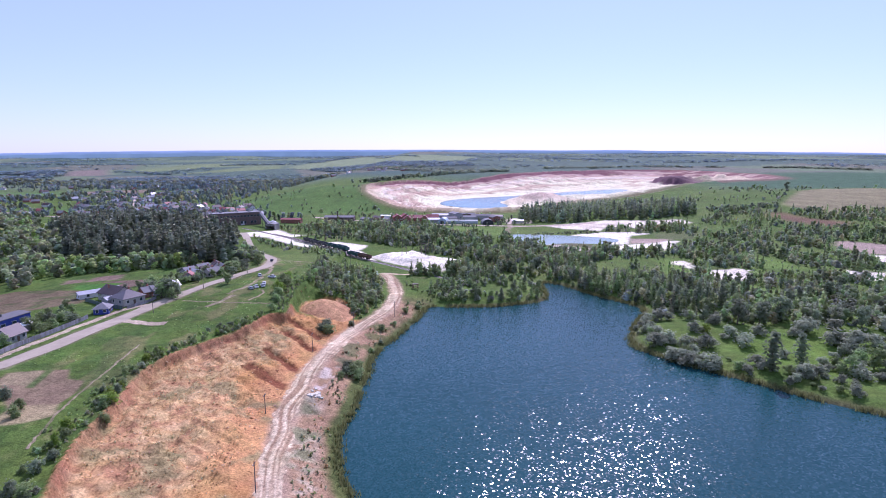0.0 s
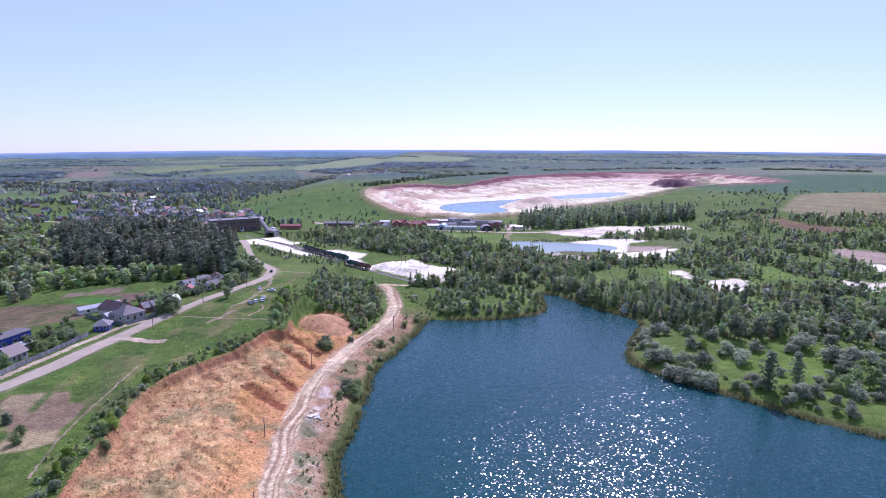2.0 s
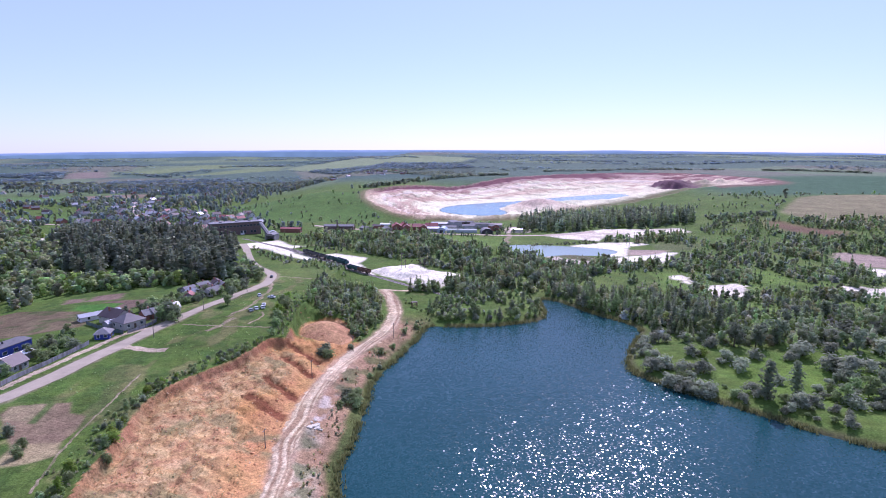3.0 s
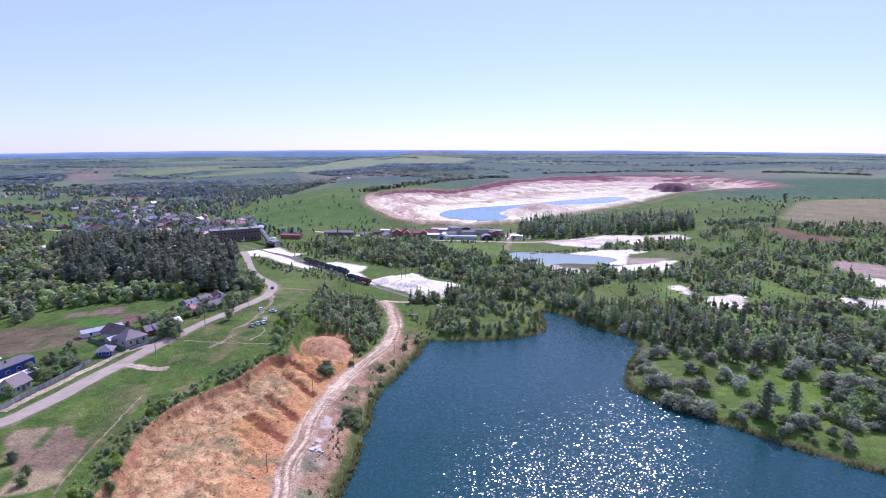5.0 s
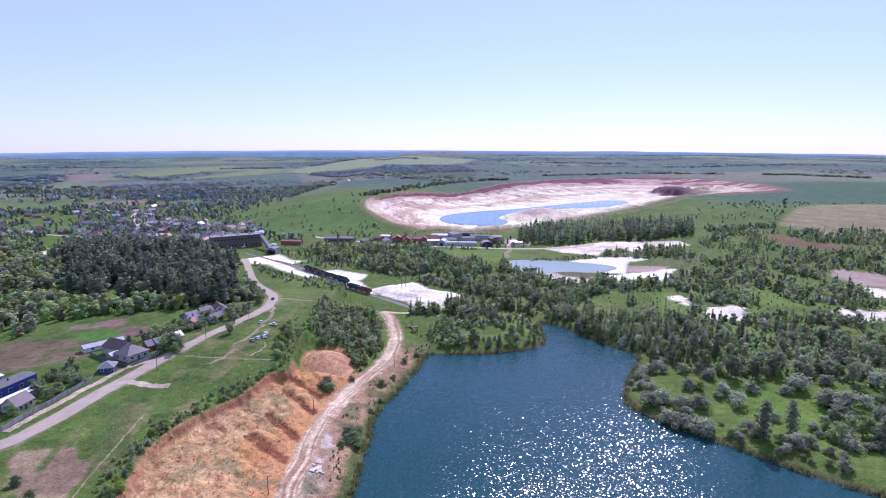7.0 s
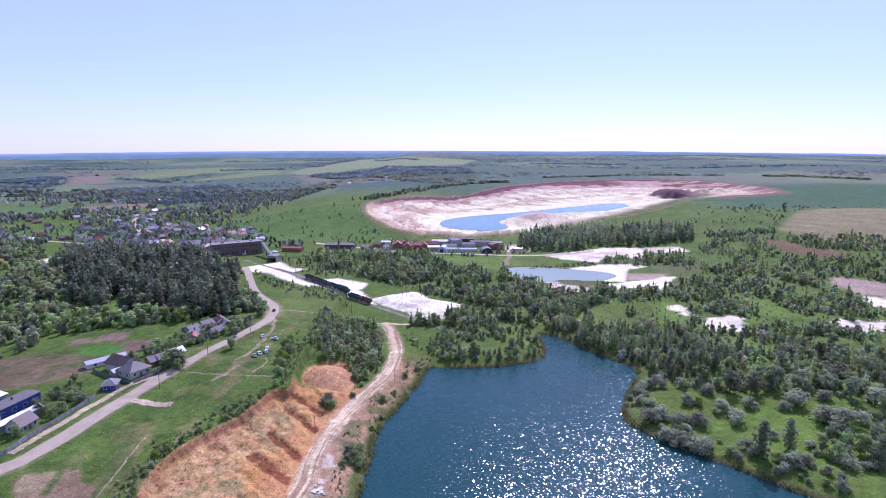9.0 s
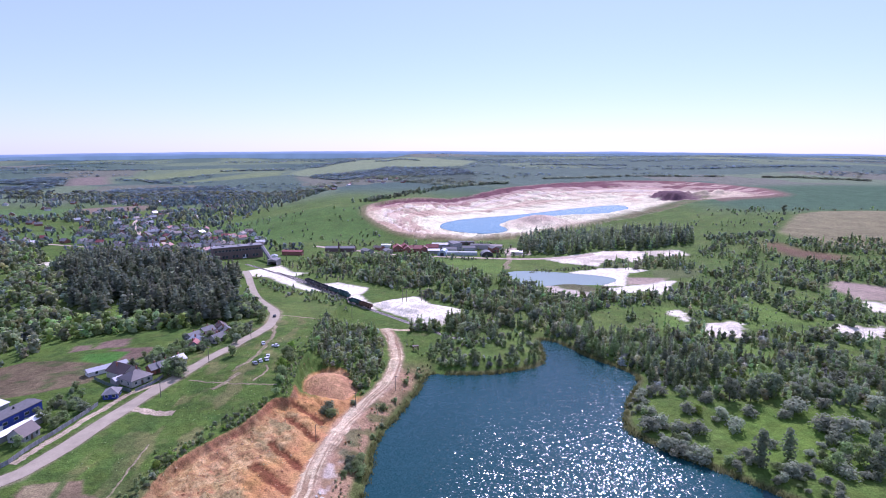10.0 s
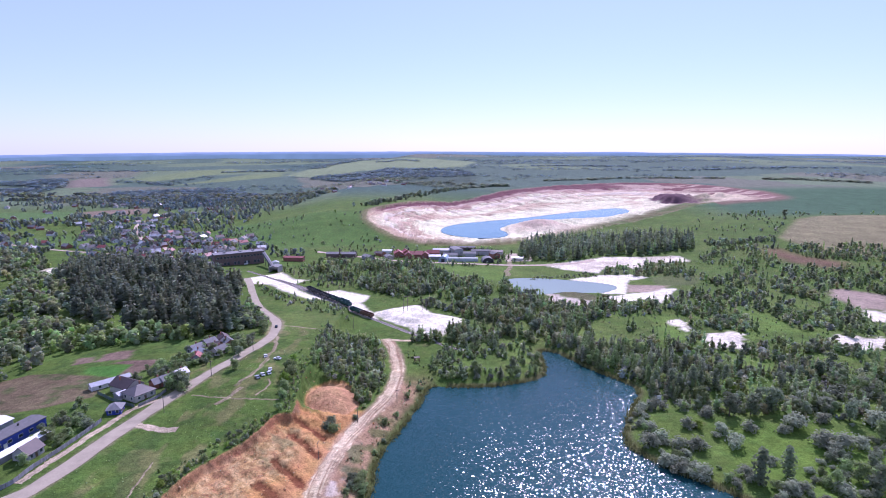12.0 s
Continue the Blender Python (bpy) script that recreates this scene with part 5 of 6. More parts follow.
for x, y in scatter([(-37, 100), (-24, 100), (-31, 150), (-29, 200), (-22, 235), (-8, 275), (-14, 280), (-30, 240), (-38, 205), (-39, 150)], 420, r, lambda x, y: (area_dist(LAKE, x, y) > 0.5) & (line_dist(TRACK, x, y) > 4.6) & (fbm(x / 7, y / 7, 3, 67) > 0.47)):
    weeds.append((x, y, 0.25 + 0.9 * r.random() ** 2, "bush", r.choice(("green", "olive", "straw", "olive"))))
for x, y in scatter([(-50, 340), (20, 335), (-6, 285), (-20, 262), (-28, 300)], 120, r, lambda x, y: clear(x, y, 1.5) & (fbm(x / 9, y / 9, 2, 68) > 0.48)):
    weeds.append((x, y, r.uniform(0.4, 1.6), "bush", r.choice(("green", "olive", "bright"))))
for x, y in scatter(SCARP_AREA, 160, r, lambda x, y: (y > 90) & (y < 290) & (line_dist(TRACK, x, y) > 4.5) & (fbm(x / 11, y / 11, 4, 64) > 0.50)):
    weeds.append((x, y, r.uniform(0.15, 0.4), "bush", "olive"))
for x, y in scatter(EAST + [(60, 430)], 1300, r, lambda x, y: clear(x, y, 2) | (area_dist(GLADE_A, x, y) < 0) | (area_dist(GLADE_B, x, y) < 0)):
    weeds.append((x, y, r.uniform(0.5, 1.7), "bush", r.choice(("green", "bright", "olive", "silver"))))
for x, y in scatter(MIDDLE, 700, r, lambda x, y: clear(x, y, 2)):
    weeds.append((x, y, r.uniform(0.7, 2.1), "bush", r.choice(("green", "bright", "olive"))))
for x, y in scatter(SCRUB, 600, r, lambda x, y: clear(x, y, 2)):
    weeds.append((x, y, r.uniform(0.8, 2.1), "bush", r.choice(("green", "bright", "olive"))))
weeds = [w for w in weeds if w[1] > 60]
wood("weeds", weeds, "low green weeds along the clay slope", category="weeds")


def reed_bed(name, spots, label):
    rr = random.Random(5)
    zs = height(np.array([s[0] for s in spots]), np.array([s[1] for s in spots]))
    vs, ts = [], []
    for (x, y, h), z in zip(spots, zs):
        for _ in range(5):
            a, ox, oy = rr.uniform(0, 6.28), rr.gauss(0, 0.45), rr.gauss(0, 0.45)
            u = Vector((math.cos(a), math.sin(a), 0)) * 0.16
            b = Vector((x + ox, y + oy, max(z, -0.6)))
            tip = b + Vector((rr.gauss(0, 0.2), rr.gauss(0, 0.2), h * rr.uniform(0.7, 1.2)))
            n = len(vs)
            vs.extend((b - u, b + u, tip + u * 0.3, tip - u * 0.3))
            ts.append((n, n + 1, n + 2, n + 3))
    return tagged(sheet(name, np.array(vs), np.array(ts), M_REED), label, "reeds", kind="stuff")


shore = []
ring = LAKE + LAKE[:1]
for (ax, ay), (bx, by) in zip(ring, ring[1:]):
    if max(ay, by) < 80 or min(ay, by) < 60:
        continue
    for _ in range(int(math.hypot(bx - ax, by - ay) * 3.6)):
        u, o = r.random(), r.gauss(0.3, 0.8)
        x, y = ax + (bx - ax) * u, ay + (by - ay) * u
        nx, ny = (by - ay), -(bx - ax)
        ln = math.hypot(nx, ny)
        if vnoise(x / 6, y / 6, 103) > 0.25:
            shore.append((x - nx / ln * o, y - ny / ln * o, r.uniform(0.7, 1.5)))
reed_bed("reeds", shore, "olive reeds and sedge along the waterline")


# ---- building kit ----
def part(name, bm, material, parent, label=""):
    """One mesh part under a thing or a part."""
    me = bpy.data.meshes.new(name)
    bmesh.ops.recalc_face_normals(bm, faces=bm.faces[:])
    bm.to_mesh(me)
    bm.free()
    me.materials.append(material)
    ob = new(name, me)
    ob.parent = parent
    return tagged(ob, label)


def box(x0, x1, y0, y1, z0, z1, bevel=0.0, bm=None):
    bm = bm or bmesh.new()
    v = [bm.verts.new((x, y, z)) for z in (z0, z1) for x, y in ((x0, y0), (x1, y0), (x1, y1), (x0, y1))]
    fs = [bm.faces.new([v[k] for k in f]) for f in ((3, 2, 1, 0), (4, 5, 6, 7), (0, 1, 5, 4), (1, 2, 6, 5), (2, 3, 7, 6), (3, 0, 4, 7))]
    if bevel:
        bmesh.ops.bevel(bm, geom=list({e for f in fs for e in f.edges}), offset=bevel, segments=1, affect="EDGES")
    return bm


def prism(profile, y0, y1, bm=None):
    """An outline in x and z drawn out along y."""
    bm = bm or bmesh.new()
    a = [bm.verts.new((x, y0, z)) for x, z in profile]
    b = [bm.verts.new((x, y1, z)) for x, z in profile]
    bm.faces.new(a[::-1]), bm.faces.new(b)
    for k in range(len(a)):
        j = (k + 1) % len(a)
        bm.faces.new((a[k], a[j], b[j], b[k]))
    return bm


def rod(a, b, r0, r1=None, sides=8, bm=None):
    bm = bm or bmesh.new()
    a, b = Vector(a), Vector(b)
    d = (b - a).normalized()
    u = d.orthogonal().normalized()
    w = d.cross(u)
    ring = [[bm.verts.new(p + (u * math.cos(6.2832 * k / sides) + w * math.sin(6.2832 * k / sides)) * r) for k in range(sides)] for p, r in ((a, r0), (b, r0 if r1 is None else r1))]
    bm.faces.new(ring[0][::-1]), bm.faces.new(ring[1])
    for k in range(sides):
        bm.faces.new((ring[0][k], ring[0][(k + 1) % sides], ring[1][(k + 1) % sides], ring[1][k]))
    return bm


def gable_wall(w, d, h, rise):
    return prism([(-w / 2, -0.6), (w / 2, -0.6), (w / 2, h), (0, h + rise), (-w / 2, h)], -d / 2, d / 2)


def gable_roof(w, d, h, rise, over=0.45, thick=0.14):
    s = rise / (w / 2)
    e = w / 2 + over
    low = h - over * s
    return prism([(-e, low), (0, h + rise), (e, low), (e, low + thick), (0, h + rise + thick), (-e, low + thick)], -d / 2 - over, d / 2 + over)


def hip_roof(w, d, h, rise, over=0.5, thick=0.15):
    bm = bmesh.new()
    e, f = w / 2 + over, d / 2 + over
    ridge = max(0.3, abs(d - w) / 2 + 0.4)
    base = [bm.verts.new((x, y, h - 0.1)) for x, y in ((-e, -f), (e, -f), (e, f), (-e, f))]
    eave = [bm.verts.new((x, y, h - 0.1 + thick)) for x, y in ((-e, -f), (e, -f), (e, f), (-e, f))]
    r0, r1 = bm.verts.new((0, -ridge, h + rise)), bm.verts.new((0, ridge, h + rise))
    bm.faces.new(base[::-1])
    for k in range(4):
        bm.faces.new((base[k], base[(k + 1) % 4], eave[(k + 1) % 4], eave[k]))
    bm.faces.new((eave[0], eave[1], r0)), bm.faces.new((eave[1], eave[2], r1, r0)), bm.faces.new((eave[2], eave[3], r1)), bm.faces.new((eave[3], eave[0], r0, r1))
    return bm


M_GLASS = mat_plain("window_glass", (0.05, 0.06, 0.07), 0.08, vary=0.1, bump=0.0)
M_FRAME = mat_plain("white_frame", (0.72, 0.71, 0.68), 0.5, vary=0.08)
M_DOOR = mat_plain("brown_door", (0.13, 0.08, 0.05), 0.6)
M_BRICK = mat_plain("brick_red", (0.30, 0.13, 0.09), 0.85)
M_BRICKDARK = mat_plain("brick_dark", (0.17, 0.115, 0.10), 0.85, vary=0.25)
M_PLASTER = mat_plain("plaster_pale", (0.52, 0.48, 0.42), 0.85, object_vary=0.25)
M_GREYWALL = mat_plain("plaster_grey", (0.33, 0.32, 0.31), 0.85, object_vary=0.25)
M_WHITE = mat_plain("whitewash", (0.72, 0.71, 0.69), 0.8, vary=0.1)
M_BLUE = mat_plain("blue_paint", (0.035, 0.055, 0.28), 0.5, vary=0.15)
M_ASBESTOS = mat_plain("grey_sheet_roof", (0.16, 0.155, 0.16), 0.9, vary=0.25, object_vary=0.3)
M_BROWNROOF = mat_plain("brown_roof", (0.06, 0.038, 0.038), 0.6, vary=0.2, object_vary=0.2)
M_REDROOF = mat_plain("red_roof", (0.25, 0.06, 0.055), 0.6, object_vary=0.2)
M_TIN = mat_plain("tin_roof", (0.40, 0.40, 0.42), 0.4, 0.2, vary=0.15)
M_DARKTIN = mat_plain("dark_tin_roof", (0.10, 0.085, 0.085), 0.3, 0.0, vary=0.15)
M_PALEBLUE = mat_plain("pale_blue_sheet", (0.33, 0.42, 0.50), 0.45, 0.2)
M_GREENTIN = mat_plain("grey_green_sheet", (0.29, 0.33, 0.30), 0.6)
M_RUST = mat_plain("rusty_iron", (0.15, 0.075, 0.05), 0.75, vary=0.3)
M_WAGON = mat_plain("green_wagon_paint", (0.03, 0.085, 0.085), 0.55, vary=0.25)
M_WAGONDARK = mat_plain("dark_wagon_paint", (0.04, 0.045, 0.055), 0.55, vary=0.25)
M_STEEL = mat_plain("dark_steel", (0.06, 0.06, 0.065), 0.5, 0.6)
M_RAIL = mat_plain("rail_steel", (0.16, 0.12, 0.10), 0.4, 0.8)
M_BALLAST = mat_plain("ballast", (0.30, 0.27, 0.245), 0.95, vary=0.3)
M_TIMBER = mat_plain("weathered_timber", (0.16, 0.13, 0.11), 0.85)
M_CONCRETE = mat_plain("concrete", (0.52, 0.48, 0.385), 0.85)
M_FENCE = mat_plain("grey_boards", (0.25, 0.25, 0.265), 0.8, object_vary=0.25)
M_GREENWALL = mat_plain("green_boards", (0.10, 0.15, 0.13), 0.7)
M_TYRE = mat_plain("tyre_rubber", (0.025, 0.025, 0.025), 0.85)
M_LAMP = mat_plain("lamp_glass", (0.5, 0.5, 0.48), 0.2)


def window(parent, x, y, z, w, h, side, frame_mat=None):
    """A window on a wall; side: which way the wall looks (-y, +y, -x, +x)."""
    fr = part("window", box(-w / 2 - 0.1, w / 2 + 0.1, -0.06, 0.06, -0.1, h + 0.1), frame_mat or M_FRAME, parent)
    part("pane", box(-w / 2, w / 2, -0.085, 0.0, 0, h), M_GLASS, fr)
    fr.matrix_basis = pose(x, y, z, 0, 0, {"-y": 0, "+x": 90, "+y": 180, "-x": -90}[side])
    return fr


def house(name, w, d, h, rise, wall_mat, roof_mat, label, hip=False, group="", chimney=True, windows=True, category="house"):
    ob = new(name)
    wall = box(-w / 2, w / 2, -d / 2, d / 2, -0.8, h) if hip else gable_wall(w, d, h, rise)
    part("wall", wall, wall_mat, ob)
    part("roof", (hip_roof if hip else gable_roof)(w, d, h, rise), roof_mat, ob)
    part("door", box(w / 2 - 0.02, w / 2 + 0.06, -0.5, 0.5, -0.2, 2.0), M_DOOR, ob)
    if windows:
        for yy in (-d * 0.3, d * 0.3):
            window(ob, w / 2, yy, h * 0.35, 1.1, 1.2, "+x")
        for xx in (-w * 0.25, w * 0.25):
            window(ob, xx, -d / 2, h * 0.35, 1.1, 1.2, "-y")
    if chimney:
        part("chimney", box(-w * 0.18 - 0.3, -w * 0.18 + 0.3, d * 0.18 - 0.3, d * 0.18 + 0.3, h + rise * 0.3, h + rise + 0.8, 0.04), M_BRICK, ob)
    return tagged(ob, label, category, group)


def put(ob, x, y, turn, lift=0.0):
    """Sets a thing on the ground."""
    ob.matrix_basis = pose(x, y, zat(x, y) + lift, 0, 0, turn)
    return ob


# ---- farm by the road ----
put(house("hip_roof_house", 9.5, 9.8, 3.0, 2.9, M_PLASTER, M_DARKTIN, "square house with a dark tin hip roof", True), -136.8, 242, -30)
put(house("brown_roof_house", 9, 12, 3.2, 2.8, M_PLASTER, M_BROWNROOF, "long house with a dark brown gable roof"), -146.5, 250, 62)
put(house("long_shed", 5, 17, 2.2, 1.0, M_WHITE, M_TIN, "long low shed with a bright tin roof", chimney=False, category="shed"), -158.5, 257, -42)
put(house("lean_shed", 4.5, 4.5, 2.2, 0.9, M_GREYWALL, M_TIN, "small grey shed beside the house", chimney=False, windows=False, category="shed"), -144.5, 241.5, -30)
put(house("small_hip_house", 5.5, 6.0, 2.3, 2.0, M_BLUE, M_ASBESTOS, "small blue hut with a grey hip roof", True, chimney=False), -139.6, 228, 15)
for x, y, w, d, turn, roof, wall in ((-131, 257, 6, 7, -35, M_ASBESTOS, M_GREYWALL), (-127.5, 263, 5, 6, -30, M_TIN, M_PLASTER), (-134, 253, 5, 5, -35, M_ASBESTOS, M_BRICK), (-125.5, 256, 4, 5, -30, M_BROWNROOF, M_GREYWALL),
                                      (-133, 312, 6, 7, -30, M_ASBESTOS, M_PLASTER), (-130, 294, 6, 8, 60, M_TIN, M_GREYWALL), (-136, 301, 6, 7, -25, M_ASBESTOS, M_GREYWALL), (-122, 312, 6, 8, 40, M_ASBESTOS, M_BRICK),
                                      (-121.5, 297, 6, 8, -20, M_ASBESTOS, M_PLASTER), (-128, 320, 6, 7, 30, M_BROWNROOF, M_GREYWALL), (-127, 303, 5, 6, -55, M_BROWNROOF, M_BRICK), (-129, 286, 5, 6, 15, M_REDROOF, M_GREYWALL)):
    put(house("farm_house", w, d, 2.6, 1.9, wall, roof, "weathered farm house with a low gable roof", group="farm houses", windows=w > 5.5), x, y, turn)


def blue_hall():
    ob = new("blue_hall")
    w, d, h = 7.0, 42.0, 4.2
    part("wall", box(-w / 2, w / 2, -d, 0, -1.0, h), M_BLUE, ob)
    part("roof", prism([(-w / 2 - 0.3, h), (w / 2 + 0.3, h), (w / 2 + 0.3, h + 0.25), (0, h + 0.7), (-w / 2 - 0.3, h + 0.25)], -d - 0.3, 0.3), M_ASBESTOS, ob)
    for k in range(9):
        window(ob, w / 2, -2.4 - 4.5 * k, 1.7, 1.7, 1.1, "+x")
    for k in range(2):
        window(ob, -2 + 4 * k, 0, 1.7, 1.3, 1.1, "+y")
    part("door", box(w / 2 - 0.02, w / 2 + 0.06, -18.5, -17, 0, 2.2), M_FRAME, ob)
    for y in (-9, -20, -31):
        part("vent", rod((0, y, h + 0.5), (0, y, h + 1.5), 0.35), M_STEEL, ob)
    return tagged(ob, "long blue-painted hall with a grey flat roof", "building")


put(blue_hall(), -164.5, 217, -12)
put(house("white_roof_shed", 9, 26, 4.2, 0.8, M_GREYWALL, M_WHITE, "low shed with a white flat roof", chimney=False, windows=False, category="shed"), -182, 205, -12)
put(house("brown_barn", 6.5, 7, 2.8, 2.6, M_GREYWALL, M_BROWNROOF, "small barn with a dark brown gable roof", chimney=False, category="barn"), -151.5, 192.5, -8)
put(house("pale_shed", 3.5, 22, 2.6, 0.5, M_GREYWALL, M_WHITE, "narrow shed with a pale sheet roof", chimney=False, windows=False, category="shed"), -157.5, 196, -14)


def plank_fence(name, line, h, mat, label, step=2.4):
    """A board fence of posts and upright boards on a line of the plan."""
    ob = new(name)
    pts = np.array(line, float)
    seg = np.r_[0, np.cumsum(np.hypot(*np.diff(pts, axis=0).T))]
    n = max(2, int(seg[-1] / step))
    s = np.linspace(0, seg[-1], n + 1)
    px, py = np.interp(s, seg, pts[:, 0]), np.interp(s, seg, pts[:, 1])
    pz = height(px, py)
    board = post = None
    for k in range(n + 1):
        if post is None:
            p = part("post", box(-0.07, 0.07, -0.07, 0.07, -0.3, h + 0.12), M_TIMBER, ob)
            post = p.data
        else:
            p = new("post", post)
            p.parent = ob
        p.matrix_basis = pose(px[k], py[k], pz[k])
        if k == n:
            break
        dx, dy = px[k + 1] - px[k], py[k + 1] - py[k]
        ln, turn = math.hypot(dx, dy), math.degrees(math.atan2(dy, dx))
        m = 3
        for j in range(m):
            u = (j + 0.5) / m
            if board is None:
                b = part("board", box(-0.37, 0.37, -0.03, 0.03, 0.02, h, 0.02), mat, ob)
                board = b.data
            else:
                b = new("board", board)
                b.parent = ob
            b.matrix_basis = pose(px[k] + dx * u, py[k] + dy * u, pz[k] * (1 - u) + pz[k + 1] * u, 0, 0, turn) @ Matrix.Diagonal((ln / m / 0.76, 1, 1, 1))
    return tagged(ob, label, "fence")


plank_fence("board_fence", [(-148.5, 166), (-144.2, 174), (-143.9, 184), (-142.4, 194), (-141, 208), (-140.4, 219)], 1.7, M_FENCE, "long grey board fence along the lane")
plank_fence("yard_fence", [(-158, 246), (-150, 240), (-143, 236), (-133.5, 231.5)], 1.6, M_GREENWALL, "dark green board fence in front of the yard")
plank_fence("yard_fence", [(-132, 232), (-127.5, 240), (-127, 247)], 1.4, M_FENCE, "grey board fence beside the house")


# ---- vehicles ----
def car(name, paint, label, van=False, length=4.2):
    ob = new(name)
    w, l, h = 1.72, length, 2.0 if van else 1.45
    body = prism([(-l / 2, 0.32), (l / 2, 0.32), (l / 2, 0.72), (l / 2 - 0.15, 0.88), (-l / 2 + 0.1, 0.92), (-l / 2, 0.75)], -w / 2, w / 2)
    bmesh.ops.bevel(body, geom=body.edges[:], offset=0.06, segments=2, affect="EDGES")
    part("body", body, paint, ob)
    if van:
        cab = [(-l / 2 + 0.05, 0.88), (l / 2 - 0.9, 0.88), (l / 2 - 1.35, h - 0.08), (-l / 2 + 0.12, h - 0.08)]
    else:
        cab = [(-l / 2 + 0.45, 0.88), (l / 2 - 1.1, 0.88), (l / 2 - 1.75, h - 0.06), (-l / 2 + 0.95, h - 0.06)]
    part("windows", prism(cab, -w / 2 + 0.1, w / 2 - 0.1), M_GLASS, ob, "dark glass cabin")
    x0, x1 = cab[3][0], cab[2][0]
    part("roof", box(x0 - 0.04, x1 + 0.04, -w / 2 + 0.1, w / 2 - 0.1, h - 0.07, h, 0.03), paint, ob)
    for x in (-l / 2 + 0.8, l / 2 - 0.8):
        for y in (-w / 2 + 0.08, w / 2 - 0.08):
            wh = part("wheel", rod((x, y - 0.1, 0.31), (x, y + 0.1, 0.31), 0.31, sides=12), M_TYRE, ob)
            part("rim", rod((x, y - 0.11, 0.31), (x, y + 0.11, 0.31), 0.18, sides=10), M_TIN, wh)
    for y in (-w / 2 + 0.3, w / 2 - 0.3):
        part("headlight", box(l / 2 - 0.05, l / 2 + 0.02, y - 0.15, y + 0.15, 0.58, 0.72, 0.02), M_LAMP, ob)
    return tagged(ob, label, "car", "parked cars")


M_CARWHITE = mat_plain("white_car_paint", (0.75, 0.75, 0.74), 0.25, vary=0.03, bump=0)
M_CARSILVER = mat_plain("silver_car_paint", (0.45, 0.46, 0.47), 0.28, 0.4, vary=0.03, bump=0)
M_CARDARK = mat_plain("dark_car_paint", (0.03, 0.035, 0.04), 0.25, vary=0.03, bump=0)
M_CARBLUE = mat_plain("blue_car_paint", (0.08, 0.18, 0.40), 0.3, vary=0.03, bump=0)
for x, y, turn, paint, words in ((-88.6, 258.7, 125, M_CARSILVER, "silver"), (-87.2, 262.3, 118, M_CARWHITE, "white"), (-84.7, 264.2, 115, M_CARWHITE, "white"), (-85.3, 268.2, 105, M_CARWHITE, "white"),
                                 (-93.4, 287.6, 110, M_CARWHITE, "white"), (-85.7, 282.7, 165, M_CARWHITE, "white")):
    put(car("car", paint, words + " saloon car parked on the meadow", length=3.9), x, y, turn, 0.05)
put(car("car", M_CARDARK, "dark car driven up on the bend of the road"), -106, 352, 100, 0.16)
put(car("car", M_CARSILVER, "silver car parked in the farm yard"), -147, 244, 40, 0.02)
put(car("van", M_CARBLUE, "blue and white delivery van by the hall", True, 5.6), -160.5, 186, 80, 0.02)
put(car("van", M_CARWHITE, "white delivery van beside the hall", True, 5.4), -156.8, 180.5, 70, 0.02)


# ---- village ----
r = random.Random(21)
VARIANTS = []
for wall, roof, words in ((M_PLASTER, M_ASBESTOS, "pale village house with a grey sheet roof"), (M_WHITE, M_BROWNROOF, "whitewashed village house with a dark brown roof"),
                          (M_BRICK, M_ASBESTOS, "brick village house with a grey roof"), (M_PLASTER, M_REDROOF, "pale village house with a red roof"), (M_GREYWALL, M_TIN, "grey village house with a bright tin roof")):
    VARIANTS.append(house("village_house", 8, 10, 3.0, 2.6, wall, roof, words, group="village houses"))
LANE_A = [(-259, 554), (-322, 665), (-347, 709), (-394, 744), (-432, 809), (-485, 896), (-511, 977), (-480, 1050)]
LANE_B = [(-250, 596), (-305, 640), (-420, 665), (-560, 720), (-700, 800)]
LANE_C = [(-395, 800), (-320, 760), (-260, 700), (-230, 640)]
for line in (LANE_A, LANE_B, LANE_C):
    strip("road", line, [5, 5, 5], M_DIRT, 0.15, "pale dirt lane through the village")
spots = []
for line, n in ((LANE_A, 34), (LANE_B, 28), (LANE_C, 18)):
    pts = np.array(line, float)
    seg = np.r_[0, np.cumsum(np.hypot(*np.diff(pts, axis=0).T))]
    for k in range(n):
        u = seg[-1] * (k + r.uniform(0.2, 0.8)) / n
        x, y = np.interp(u, seg, pts[:, 0]), np.interp(u, seg, pts[:, 1])
        j = min(len(pts) - 2, int(np.searchsorted(seg, u, side="right")) - 1)
        dx, dy = pts[j + 1] - pts[j]
        ln, side = math.hypot(dx, dy), r.choice((-1, 1)) * r.uniform(12, 26)
        spots.append((x + dy / ln * side, y - dx / ln * side, math.degrees(math.atan2(dy, dx)) + r.choice((0, 90)) + r.uniform(-6, 6)))
for x, y in scatter([(-900, 700), (-900, 1300), (-420, 1300), (-340, 900), (-300, 650), (-420, 660)], 70, r, None, 16):
    spots.append((x, y, r.uniform(0, 180)))
for x, y in scatter([(-300, 1350), (-420, 1700), (-100, 1750), (-60, 1450), (-180, 1350)], 22, r, None, 18):
    spots.append((x, y, r.uniform(0, 180)))
for x, y in scatter([(-330, 620), (-240, 605), (-205, 660), (-255, 780), (-400, 830), (-440, 720)], 48, r, None, 11):
    spots.append((x, y, r.uniform(0, 180)))
for k, (x, y, turn) in enumerate(spots):
    ob = VARIANTS[k if k < 5 else r.choice((0, 0, 0, 1, 1, 1, 2, 2, 2, 3, 4))]
    if k < 5:
        put(ob, x, y, turn)
    else:
        copy_thing(ob, pose(x, y, zat(x, y), 0, 0, turn))


